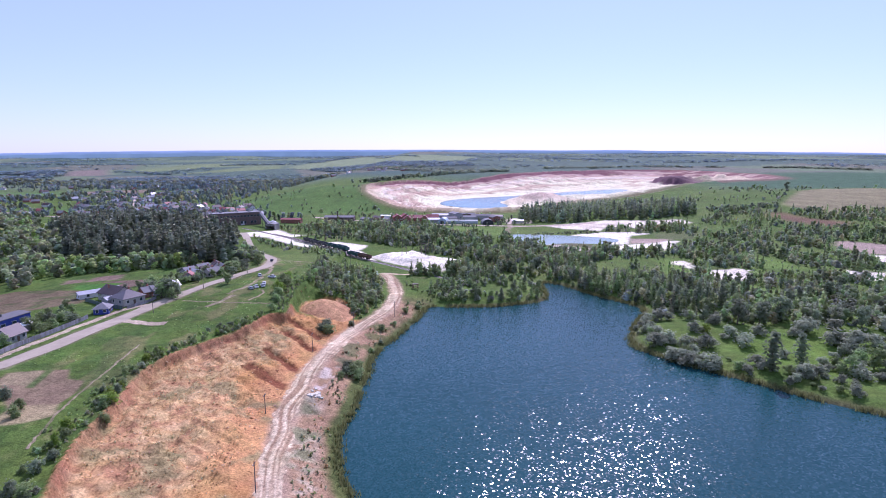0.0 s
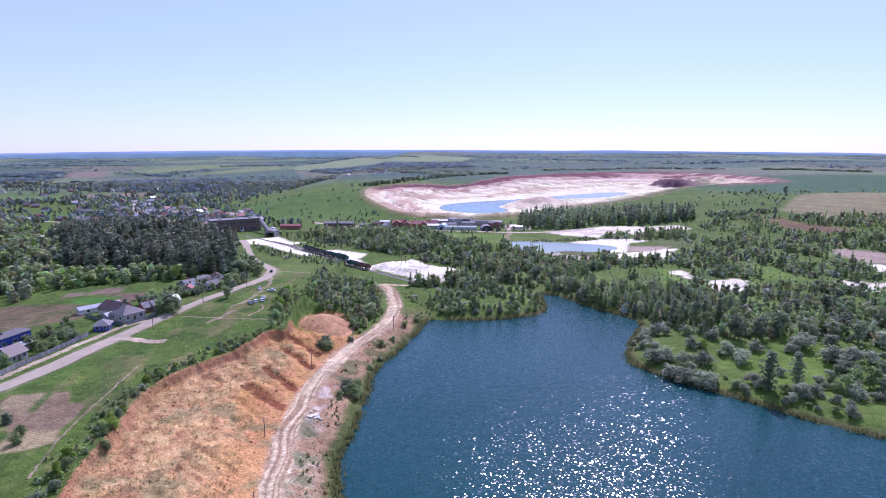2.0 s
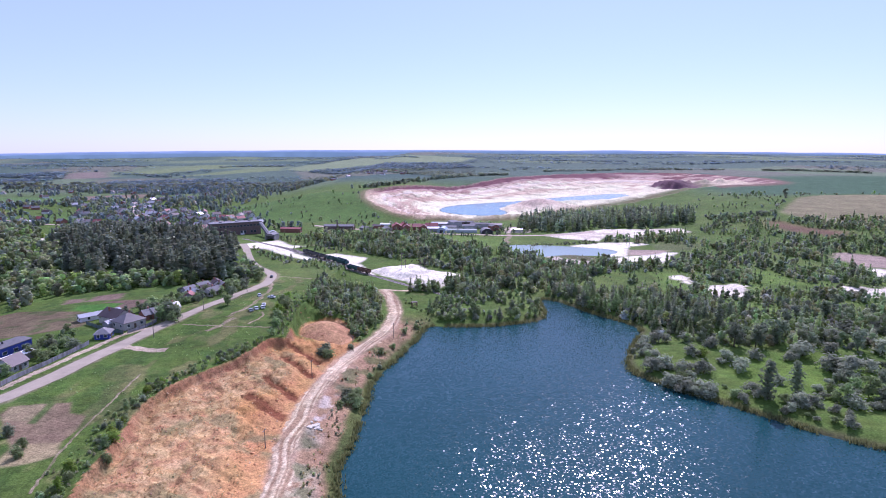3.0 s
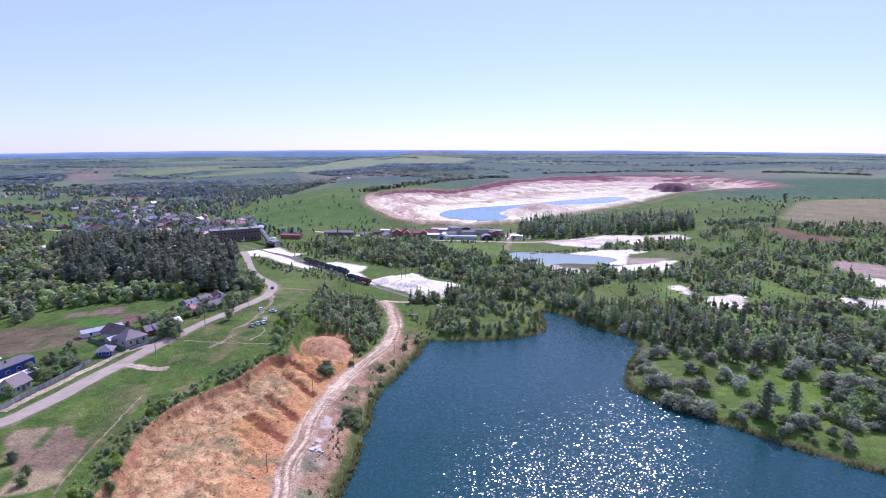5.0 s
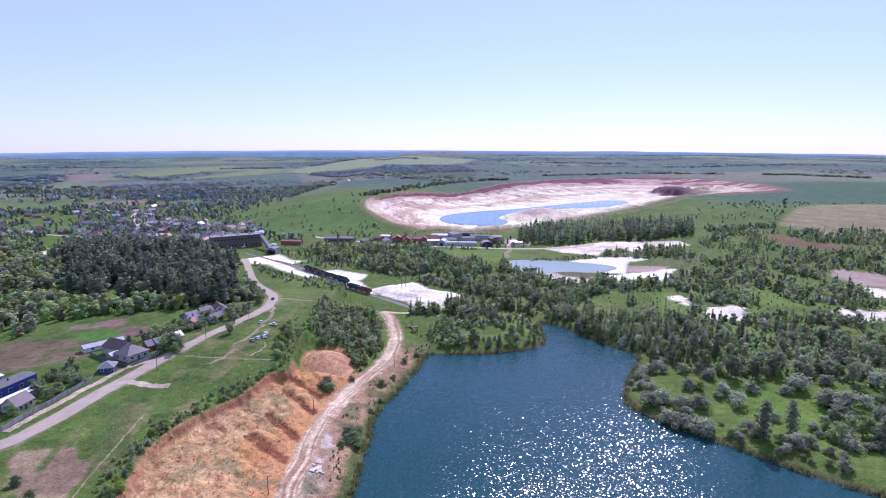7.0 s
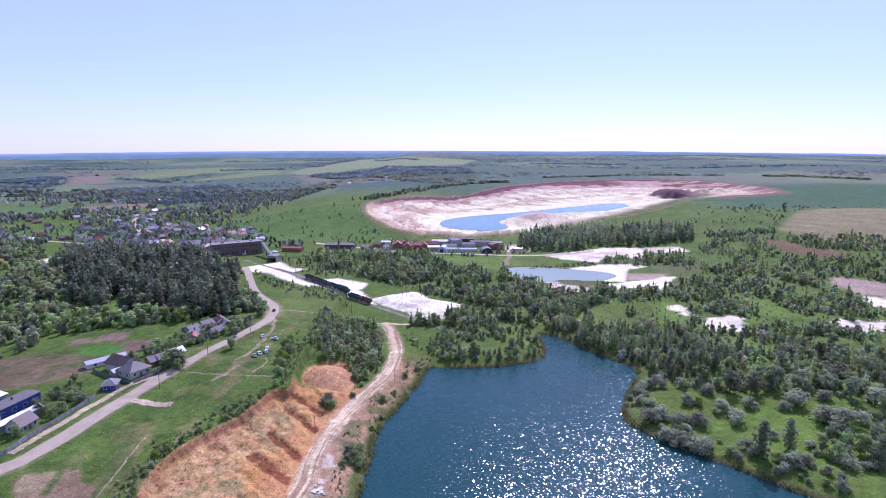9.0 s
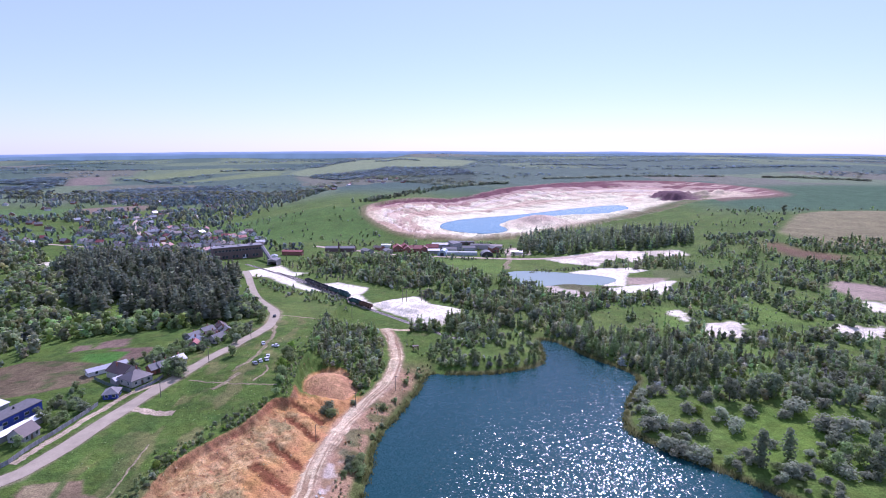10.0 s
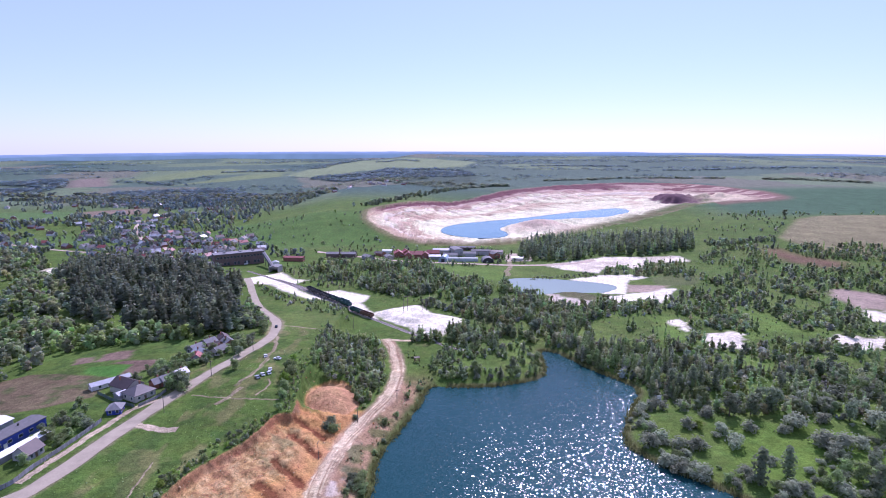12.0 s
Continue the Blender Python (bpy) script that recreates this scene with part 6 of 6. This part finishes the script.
# ---- sand plant ----
def plant():
    ob = new("sand_plant")
    w, d, h = 50.0, 13.0, 12.5
    part("wall", box(-w / 2, w / 2, -d / 2, d / 2, -1.5, h), M_BRICKDARK, ob)
    part("roof", box(-w / 2 - 0.5, w / 2 + 0.5, -d / 2 - 0.5, d / 2 + 0.5, h, h + 0.6, 0.1), M_ASBESTOS, ob)
    for k in range(14):
        window(ob, -w / 2 + 3 + 3.4 * k, -d / 2, 8.4, 2.2, 1.8, "-y", M_GREYWALL)
        if k % 3 != 1:
            window(ob, -w / 2 + 3 + 3.4 * k, -d / 2, 1.5, 2.2, 2.6, "-y", M_GREYWALL)
    for x in (-14, 2, 15):
        part("roof_vent", box(x - 1.2, x + 1.2, -1.2, 1.2, h + 0.5, h + 1.9, 0.1), M_GREYWALL, ob)
    part("side_block", box(-w / 2 - 9, -w / 2 + 0.2, -4, 5, -1.5, 4.5, 0.1), M_PLASTER, ob)
    part("gate", box(4, 8, -d / 2 - 0.06, -d / 2 + 0.1, 0, 4), M_WHITE, ob)
    return tagged(ob, "long dark brick sand plant with a flat roof", "factory")


put(plant(), -213, 590, 32)


def gallery():
    ob = new("conveyor_gallery")
    a, b = Vector((-186, 590, 14.0)), Vector((-167, 556, 6.0))
    d = (b - a).normalized()
    u = Vector((0, 0, 1)).cross(d).normalized()
    up = d.cross(u)
    bm = bmesh.new()
    vs = [[bm.verts.new(p + u * sx * 1.6 + up * sz) for sx, sz in ((-1, 0), (1, 0), (1, 2.6), (0, 3.3), (-1, 2.6))] for p in (a, b)]
    bm.faces.new(vs[0][::-1]), bm.faces.new(vs[1])
    for k in range(5):
        bm.faces.new((vs[0][k], vs[0][(k + 1) % 5], vs[1][(k + 1) % 5], vs[1][k]))
    part("gallery", bm, M_ASBESTOS, ob)
    for f in (0.3, 0.65, 0.92):
        p = a.lerp(b, f)
        for s in (-1.3, 1.3):
            q = p + u * s
            part("leg", rod((q.x, q.y, zat(q.x, q.y) - 0.5), (q.x, q.y, q.z + 0.1), 0.2), M_STEEL, ob)
    return tagged(ob, "sloping covered conveyor gallery on steel legs", "conveyor")


gallery()


def loading_shed(name, w, d, h, label):
    ob = new(name)
    for x in (-w / 2, w / 2):
        part("side_wall", box(x - 0.2, x + 0.2, -d / 2, d / 2, -1, h), M_GREYWALL, ob)
    part("back_wall", box(-w / 2 + 0.21, w / 2 - 0.21, d / 2 - 0.4, d / 2, -1, h), M_GREYWALL, ob)
    part("beam", box(-w / 2 + 0.21, w / 2 - 0.21, -d / 2, -d / 2 + 0.3, h - 1.4, h), M_GREYWALL, ob)
    part("roof", gable_roof(w, d, h, 0.9), M_ASBESTOS, ob)
    return tagged(ob, label, "shed")


put(loading_shed("loading_shed", 9, 11, 5.5, "grey loading shed with a dark open front"), -163, 551, -8)
put(house("red_building", 7, 22, 4.2, 1.2, M_BRICK, M_REDROOF, "low red building beside the plant", chimney=False, category="building"), -160, 612, 84)
put(house("white_building", 6, 8, 4.5, 0.9, M_WHITE, M_TIN, "small white building beside the plant", chimney=False, category="building"), -171, 580, 20)
put(house("plant_office", 8, 14, 3.5, 1.5, M_PLASTER, M_ASBESTOS, "low pale office near the plant", chimney=False, category="building"), -255, 575, 32)


# ---- works along the sandy road ----
def arch_hall(name, w, d, h, mat, end, label):
    ob = new(name)
    outer = [(w / 2 * math.cos(math.pi * k / 12), h * math.sin(math.pi * k / 12) ** 0.85 if 0 < k < 12 else 0.0) for k in range(13)]
    inner = [(x * 0.96, z * 0.96) for x, z in outer]
    part("shell", prism([(x, z - 0.4) for x, z in outer + inner[::-1]], -d / 2, d / 2), mat, ob)
    for s in (-1, 1):
        part("end_wall", prism([(x, z - 0.42) for x, z in inner[::-1]], s * d / 2 - 0.35 * (s > 0) - 0.0, s * d / 2 + 0.35 * (s < 0)), end, ob)
    part("gate", box(-w * 0.18, w * 0.18, -d / 2 - 0.08, -d / 2 + 0.1, 0, h * 0.55), M_STEEL, ob)
    return tagged(ob, label, "hall")


put(house("long_works_shed", 10, 33, 4.2, 1.6, M_BRICKDARK, M_ASBESTOS, "long dark shed with a grey roof", chimney=False, category="shed"), -112, 636, 88)
part_chimney = new("brick_chimney")
part("stack", rod((0, 0, -0.5), (0, 0, 11), 1.0, 0.7, 10), M_BRICKDARK, part_chimney)
part("cap", rod((0, 0, 11), (0, 0, 11.5), 0.95, 0.95, 10), M_STEEL, part_chimney)
put(tagged(part_chimney, "squat dark brick chimney in front of the shed", "chimney"), -113, 629, 0)
put(house("works_shed", 9, 13, 3.6, 1.8, M_GREYWALL, M_ASBESTOS, "grey gabled works shed", chimney=False, category="shed"), -80, 622, 40)
put(house("white_works_hut", 6, 11, 3.2, 0.8, M_WHITE, M_WHITE, "small white flat hut", chimney=False, category="hut"), -63, 668, 85)
for x, y, t, w, d in ((-48, 645, 10, 10, 12), (-40, 652, 15, 9, 10), (-27, 640, 95, 9, 14), (-17, 636, 5, 9, 9), (-8, 648, 90, 8, 14), (-36, 635, 5, 8, 9)):
    put(house("red_roof_house", w, d, 4.5, 3.0, M_BRICK, M_REDROOF, "brick house with a dark red roof", group="red-roofed houses"), x, y, t)
put(arch_hall("arched_hall", 10.5, 14, 7.0, M_PALEBLUE, M_PALEBLUE, "pale blue arched sheet-metal hall"), 4.5, 617, -12)
put(arch_hall("long_arched_hall", 9, 34, 4.6, M_GREENTIN, M_GREYWALL, "long grey-green arched hall"), 25, 616, 86)
put(arch_hall("arched_hall", 13, 13, 6.0, M_ASBESTOS, M_STEEL, "dark grey arched workshop hall"), 52, 611, 4)
put(house("grey_works_block", 10, 18, 8, 1.0, M_GREYWALL, M_ASBESTOS, "tall grey works block with a flat roof", chimney=False, category="building"), 19, 655, 20)
put(house("works_shed", 9, 22, 5, 1.2, M_GREYWALL, M_ASBESTOS, "grey gabled works shed", chimney=False, category="shed"), 48, 655, 85)
put(house("works_shed", 7, 12, 3, 1.0, M_PLASTER, M_TIN, "pale works shed with a tin roof", chimney=False, category="shed"), 86, 618, 80)
put(house("works_shed", 7, 30, 3.5, 1.0, M_BRICKDARK, M_ASBESTOS, "long dark works shed", chimney=False, category="shed"), 28, 690, 88)


for x, y, t, w, d, h, wall, roof in ((-58, 630, 20, 8, 12, 3.2, M_PLASTER, M_ASBESTOS), (-6, 628, 92, 8, 13, 4, M_GREYWALL, M_TIN), (12, 636, 85, 9, 16, 4.5, M_PLASTER, M_ASBESTOS), (34, 640, 88, 8, 14, 5, M_GREYWALL, M_ASBESTOS),
                                     (62, 634, 20, 9, 11, 5, M_BRICK, M_ASBESTOS), (66, 652, 80, 8, 15, 4, M_PLASTER, M_BROWNROOF), (-70, 648, 60, 8, 11, 3.5, M_BRICK, M_BROWNROOF), (2, 664, 85, 9, 20, 5, M_GREYWALL, M_TIN)):
    put(house("works_building", w, d, h, 1.5, wall, roof, "weathered works building in the crowded yard", chimney=False, group="works buildings", category="building"), x, y, t)
r = random.Random(52)
wood("yard_trees", [(x, y, r.uniform(3.5, 7), "round", r.choice(("green", "dark", "olive"))) for x, y in scatter([(-125, 606), (-40, 590), (60, 580), (95, 596), (92, 640), (60, 700), (-60, 690), (-130, 660)], 170, r, lambda x, y: (fbm(x / 14, y / 14, 2, 107) > 0.5), 0)],
     "green trees between the works buildings", category="trees")


# ---- railway and wagons ----
RAIL_A = [(-190, 548), (-172, 530), (-124, 486), (-79, 429), (-44, 391), (-8, 352), (14, 329)]
RAIL_B = [(-150, 512), (-124, 491), (-96, 455), (-76, 430.5), (-56, 409)]


def railway(line, label):
    ob = strip("railway", line, [3.4, 3.2, 3.2], M_BALLAST, 0.10, label, 1, category="railway")
    pts = np.array(smooth_line(line, 1))
    seg = np.r_[0, np.cumsum(np.hypot(*np.diff(pts, axis=0).T))]
    s = np.arange(0, seg[-1], 3.0)
    px, py = np.interp(s, seg, pts[:, 0]), np.interp(s, seg, pts[:, 1])
    tx, ty = np.gradient(px), np.gradient(py)
    ln = np.hypot(tx, ty)
    pz = height(px, py) + 0.2
    for off in (-0.76, 0.76):
        bm = bmesh.new()
        rings = []
        for k in range(len(s)):
            nx, ny = ty[k] / ln[k], -tx[k] / ln[k]
            rings.append([bm.verts.new((px[k] + nx * (off + o), py[k] + ny * (off + o), pz[k] + h)) for o, h in ((-0.04, 0), (0.04, 0), (0.04, 0.17), (-0.04, 0.17))])
        for a, b in zip(rings, rings[1:]):
            for k in range(4):
                bm.faces.new((a[k], a[(k + 1) % 4], b[(k + 1) % 4], b[k]))
        part("rail", bm, M_RAIL, ob)
    sleeper = None
    for k in range(0, len(s)):
        if sleeper is None:
            p = part("sleeper", box(-0.12, 0.12, -1.3, 1.3, -0.06, 0.06, 0.02), M_TIMBER, ob)
            sleeper = p.data
        else:
            p = new("sleeper", sleeper)
            p.parent = ob
        p.matrix_basis = pose(px[k], py[k], pz[k] - 0.03, 0, 0, math.degrees(math.atan2(ty[k], tx[k])))
    return ob


railway(RAIL_A, "single railway track on pale ballast")
railway(RAIL_B, "railway siding beside the white sand")


def wagon(name, paint, label):
    """An open-topped goods wagon."""
    ob = new(name)
    l, w = 12.6, 3.0
    part("floor", box(-l / 2, l / 2, -w / 2, w / 2, 1.15, 1.35), M_STEEL, ob)
    for y in (-w / 2, w / 2):
        side = part("side_wall", box(-l / 2, l / 2, y - 0.05, y + 0.05, 1.36, 3.3), paint, ob)
        for k in range(8):
            x = -l / 2 + 0.1 + (l - 0.2) * k / 7
            part("rib", box(x - 0.09, x + 0.09, y + (0.055 if y > 0 else -0.17), y + (0.17 if y > 0 else -0.055), 1.36, 3.3), paint, side)
        part("top_rail", box(-l / 2, l / 2, y - 0.09, y + 0.09, 3.305, 3.42, 0.02), paint, ob)
    for x in (-l / 2, l / 2):
        part("end_wall", box(x - 0.05, x + 0.05, -w / 2 + 0.06, w / 2 - 0.06, 1.36, 3.3), paint, ob)
        part("coupler", rod((x, 0, 1.05), (x + math.copysign(0.75, x), 0, 1.05), 0.13), M_STEEL, ob)
    for x in (-l / 2 + 2.2, l / 2 - 2.2):
        bogie = part("bogie", box(x - 1.3, x + 1.3, -1.05, 1.05, 0.55, 1.0, 0.05), M_STEEL, ob)
        for dx in (-0.92, 0.92):
            for y in (-0.82, 0.82):
                part("wheel", rod((x + dx, y - 0.06, 0.475), (x + dx, y + 0.06, 0.475), 0.475, sides=14), M_RAIL, bogie)
    return tagged(ob, label, "goods wagon", "railway wagons")


def couple(line, start, kinds):
    pts = np.array(smooth_line(line, 1))
    seg = np.r_[0, np.cumsum(np.hypot(*np.diff(pts, axis=0).T))]
    made = {}
    for k, (paint, words) in enumerate(kinds):
        u = start + 14.0 * k
        x, y = np.interp(u, seg, pts[:, 0]), np.interp(u, seg, pts[:, 1])
        x2, y2 = np.interp(u + 1, seg, pts[:, 0]), np.interp(u + 1, seg, pts[:, 1])
        m = pose(x, y, zat(x, y) + 0.37, 0, 0, math.degrees(math.atan2(y2 - y, x2 - x)))
        if words in made:
            copy_thing(made[words], m)
        else:
            made[words] = wagon("goods_wagon", paint, words)
            made[words].matrix_basis = m


couple(RAIL_A, 172, [(M_WAGON, "dark green open goods wagon on the railway"), (M_WAGON, "dark green open goods wagon on the railway"), (M_RUST, "rusty brown open goods wagon at the train's end")])
couple(RAIL_B, 55, [(M_WAGONDARK, "dark blue-grey open goods wagon on the siding")] * 3 + [(M_WAGON, "dark green open goods wagon on the siding")] * 2)


# ---- poles, masts and small things ----
def pole(name, h, label, cross=True):
    ob = new(name)
    part("post", rod((0, 0, -0.8), (0, 0, h), 0.15, 0.10), M_TIMBER, ob)
    if cross:
        part("crossarm", box(-0.9, 0.9, -0.06, 0.06, h - 0.5, h - 0.36), M_TIMBER, ob)
        for x in (-0.75, 0, 0.75):
            part("insulator", rod((x, 0, h - 0.36), (x, 0, h - 0.14), 0.05), M_LAMP, ob)
    return tagged(ob, label, "pole", "power poles")


for x, y, h, t in ((-21.5, 257, 7.5, 20), (-37.5, 236, 7.5, 30), (-48.5, 205, 7.5, 80), (-41.8, 116, 7.5, 90), (-51, 154, 6, 85), (-93, 458, 10, 45), (-104, 487, 10, 45), (-60, 375, 9, 45), (-104, 300, 8, 10), (-112, 262, 8, 10), (-118, 226, 8, 0)):
    put(pole("power_pole", h, "weathered wooden power pole beside the track"), x, y, t)


def mast(h):
    ob = new("twin_pole_mast")
    for x in (-1.3, 1.3):
        part("post", rod((x * 1.25, 0, -0.8), (x, 0, h), 0.2, 0.13), M_TIMBER, ob)
    for z in (h * 0.45, h * 0.72, h - 0.4):
        part("crossbeam", box(-2.0, 2.0, -0.1, 0.1, z, z + 0.22), M_TIMBER, ob)
    part("brace", rod((-1.5, 0, h * 0.2), (1.4, 0, h * 0.45), 0.09), M_TIMBER, ob)
    return tagged(ob, "tall twin-post wooden mast on the white sand", "mast", "wooden masts")


for x, y, h in ((-26, 408, 11), (-12, 416, 9), (180, 531, 10), (190, 540, 10)):
    put(mast(h), x, y, 15)
bin_ob = new("rusty_hopper")
part("body", box(-3.2, 3.2, -1.3, 1.3, 0.5, 2.6, 0.08), M_RUST, bin_ob)
for x in (-2.6, 2.6):
    for y in (-1, 1):
        part("leg", box(x - 0.15, x + 0.15, y - 0.15, y + 0.15, -0.3, 0.49), M_STEEL, bin_ob)
put(tagged(bin_ob, "rusty brown steel hopper at the edge of the sand", "hopper"), 19, 408, 8)
frame_ob = new("timber_frame")
for x in (-1.4, 1.4):
    for y in (-1.0, 1.0):
        part("post", box(x - 0.12, x + 0.12, y - 0.12, y + 0.12, -0.3, 2.6), M_RUST, frame_ob)
for z in (1.2, 2.6):
    part("ring_beam", box(-1.6, 1.6, -1.15, -0.9, z, z + 0.2), M_RUST, frame_ob)
    part("ring_beam", box(-1.6, 1.6, 0.9, 1.15, z, z + 0.2), M_RUST, frame_ob)
part("deck", box(-1.7, 1.7, -1.2, 1.2, 2.805, 2.9), M_TIMBER, frame_ob)
put(tagged(frame_ob, "red-brown timber frame by the dirt track", "frame"), -14, 312, 15)


def slab(name, l, w, h, label):
    ob = part(name, box(-l / 2, l / 2, -w / 2, w / 2, -0.15, h, 0.06), M_CONCRETE, None)
    return tagged(ob, label, "slab", "concrete slabs")


r = random.Random(33)
for k in range(16):
    x, y = -39.5 + r.gauss(0, 1.3), 169 + r.gauss(0, 2.2)
    put(slab("concrete_slab", r.uniform(0.8, 2.2), r.uniform(0.6, 1.3), r.uniform(0.25, 0.5), "broken pale concrete slab beside the track"), x, y, r.uniform(0, 180))


# ---- clods of clay on the slope ----
def clods(name, spots, label):
    rr = random.Random(9)
    zs = height(np.array([s[0] for s in spots]), np.array([s[1] for s in spots]))
    vs, ts, cs, n = [], [], [], 0
    for (x, y, size), z in zip(spots, zs):
        v = ICO_V * (1 + np.array([[rr.uniform(-0.25, 0.25)] for _ in range(12)])) * size * np.array((rr.uniform(0.8, 1.5), rr.uniform(0.8, 1.5), 0.6))
        vs.append(v + np.array((x, y, z)))
        ts.append(ICO_F + n)
        cs.append(np.tile(np.array(rr.choice(((0.44, 0.235, 0.105), (0.38, 0.19, 0.09), (0.50, 0.33, 0.19)))), (12, 1)))
        n += 12
    return tagged(sheet(name, np.concatenate(vs), np.concatenate(ts), M_GROUND, np.concatenate(cs)), label, "clods", kind="stuff")


r = random.Random(44)
clods("clay_clods", [(x, y, abs(r.gauss(0, 0.17)) + 0.08) for x, y in scatter(SCARP_AREA, 800, r, lambda x, y: (y > 92) & (y < 275) & (line_dist(TRACK, x, y) > 4.2))], "orange clay clods strewn over the slope")


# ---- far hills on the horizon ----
def mat_haze_glow(name, rgb):
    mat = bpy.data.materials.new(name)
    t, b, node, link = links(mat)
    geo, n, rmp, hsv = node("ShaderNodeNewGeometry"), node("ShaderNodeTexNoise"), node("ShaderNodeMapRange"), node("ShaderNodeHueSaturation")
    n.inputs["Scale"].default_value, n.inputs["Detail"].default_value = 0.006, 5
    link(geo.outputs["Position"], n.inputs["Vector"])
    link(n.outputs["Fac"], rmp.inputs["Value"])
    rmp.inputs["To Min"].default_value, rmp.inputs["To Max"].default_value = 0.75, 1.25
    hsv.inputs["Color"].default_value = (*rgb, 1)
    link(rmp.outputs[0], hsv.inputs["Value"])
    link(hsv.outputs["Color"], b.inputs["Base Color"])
    # weak glow of the blue colour stands in for distance haze
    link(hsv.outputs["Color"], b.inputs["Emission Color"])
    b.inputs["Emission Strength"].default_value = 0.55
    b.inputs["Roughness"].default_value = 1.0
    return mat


# each farther ridge is paler and bluer, its haze set by colour
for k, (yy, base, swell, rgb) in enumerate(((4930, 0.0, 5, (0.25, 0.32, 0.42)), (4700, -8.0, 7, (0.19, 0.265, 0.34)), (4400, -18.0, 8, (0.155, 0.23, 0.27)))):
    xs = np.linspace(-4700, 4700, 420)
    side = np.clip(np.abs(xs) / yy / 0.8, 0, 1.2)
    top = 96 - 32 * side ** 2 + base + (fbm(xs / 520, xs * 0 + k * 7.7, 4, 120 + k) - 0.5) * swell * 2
    foot = top * 0 + 20
    v = np.concatenate([np.c_[xs, xs * 0 + yy, foot], np.c_[xs, xs * 0 + yy + 8, top]])
    i = np.arange(len(xs) - 1)
    f = np.stack([i, i + 1, i + 1 + len(xs), i + len(xs)], -1)
    tagged(sheet("backdrop", v, f, mat_haze_glow("far_hills_haze_glow", rgb)), "wooded hills on the horizon with a glowing haze-blue tint", "hills", kind="structure")


# ---- paths worn into the meadow ----
for line, w in (([(-103, 338), (-97, 322), (-93, 300), (-91, 280), (-93, 262), (-97, 250)], 1.3), ([(-113, 242), (-101, 238), (-86, 237), (-72, 236)], 0.6),
                ([(-104, 188), (-103.4, 178), (-101.6, 163), (-100, 148), (-97, 132), (-93, 118)], 0.42), ([(-106, 358), (-96, 355), (-79, 348)], 1.2), ([(-92, 248), (-95, 240), (-99, 232)], 1.3),
                ([(-83, 258), (-80, 250), (-84, 240)], 0.6), ([(77, 606), (70, 570), (64, 536)], 3.0), ([(-120, 520), (-100, 522), (-84, 520)], 1.5)):
    worn("path", line, w, EARTH, 0.07, "thin pale path worn into the grass", category="path", wander=1.2)
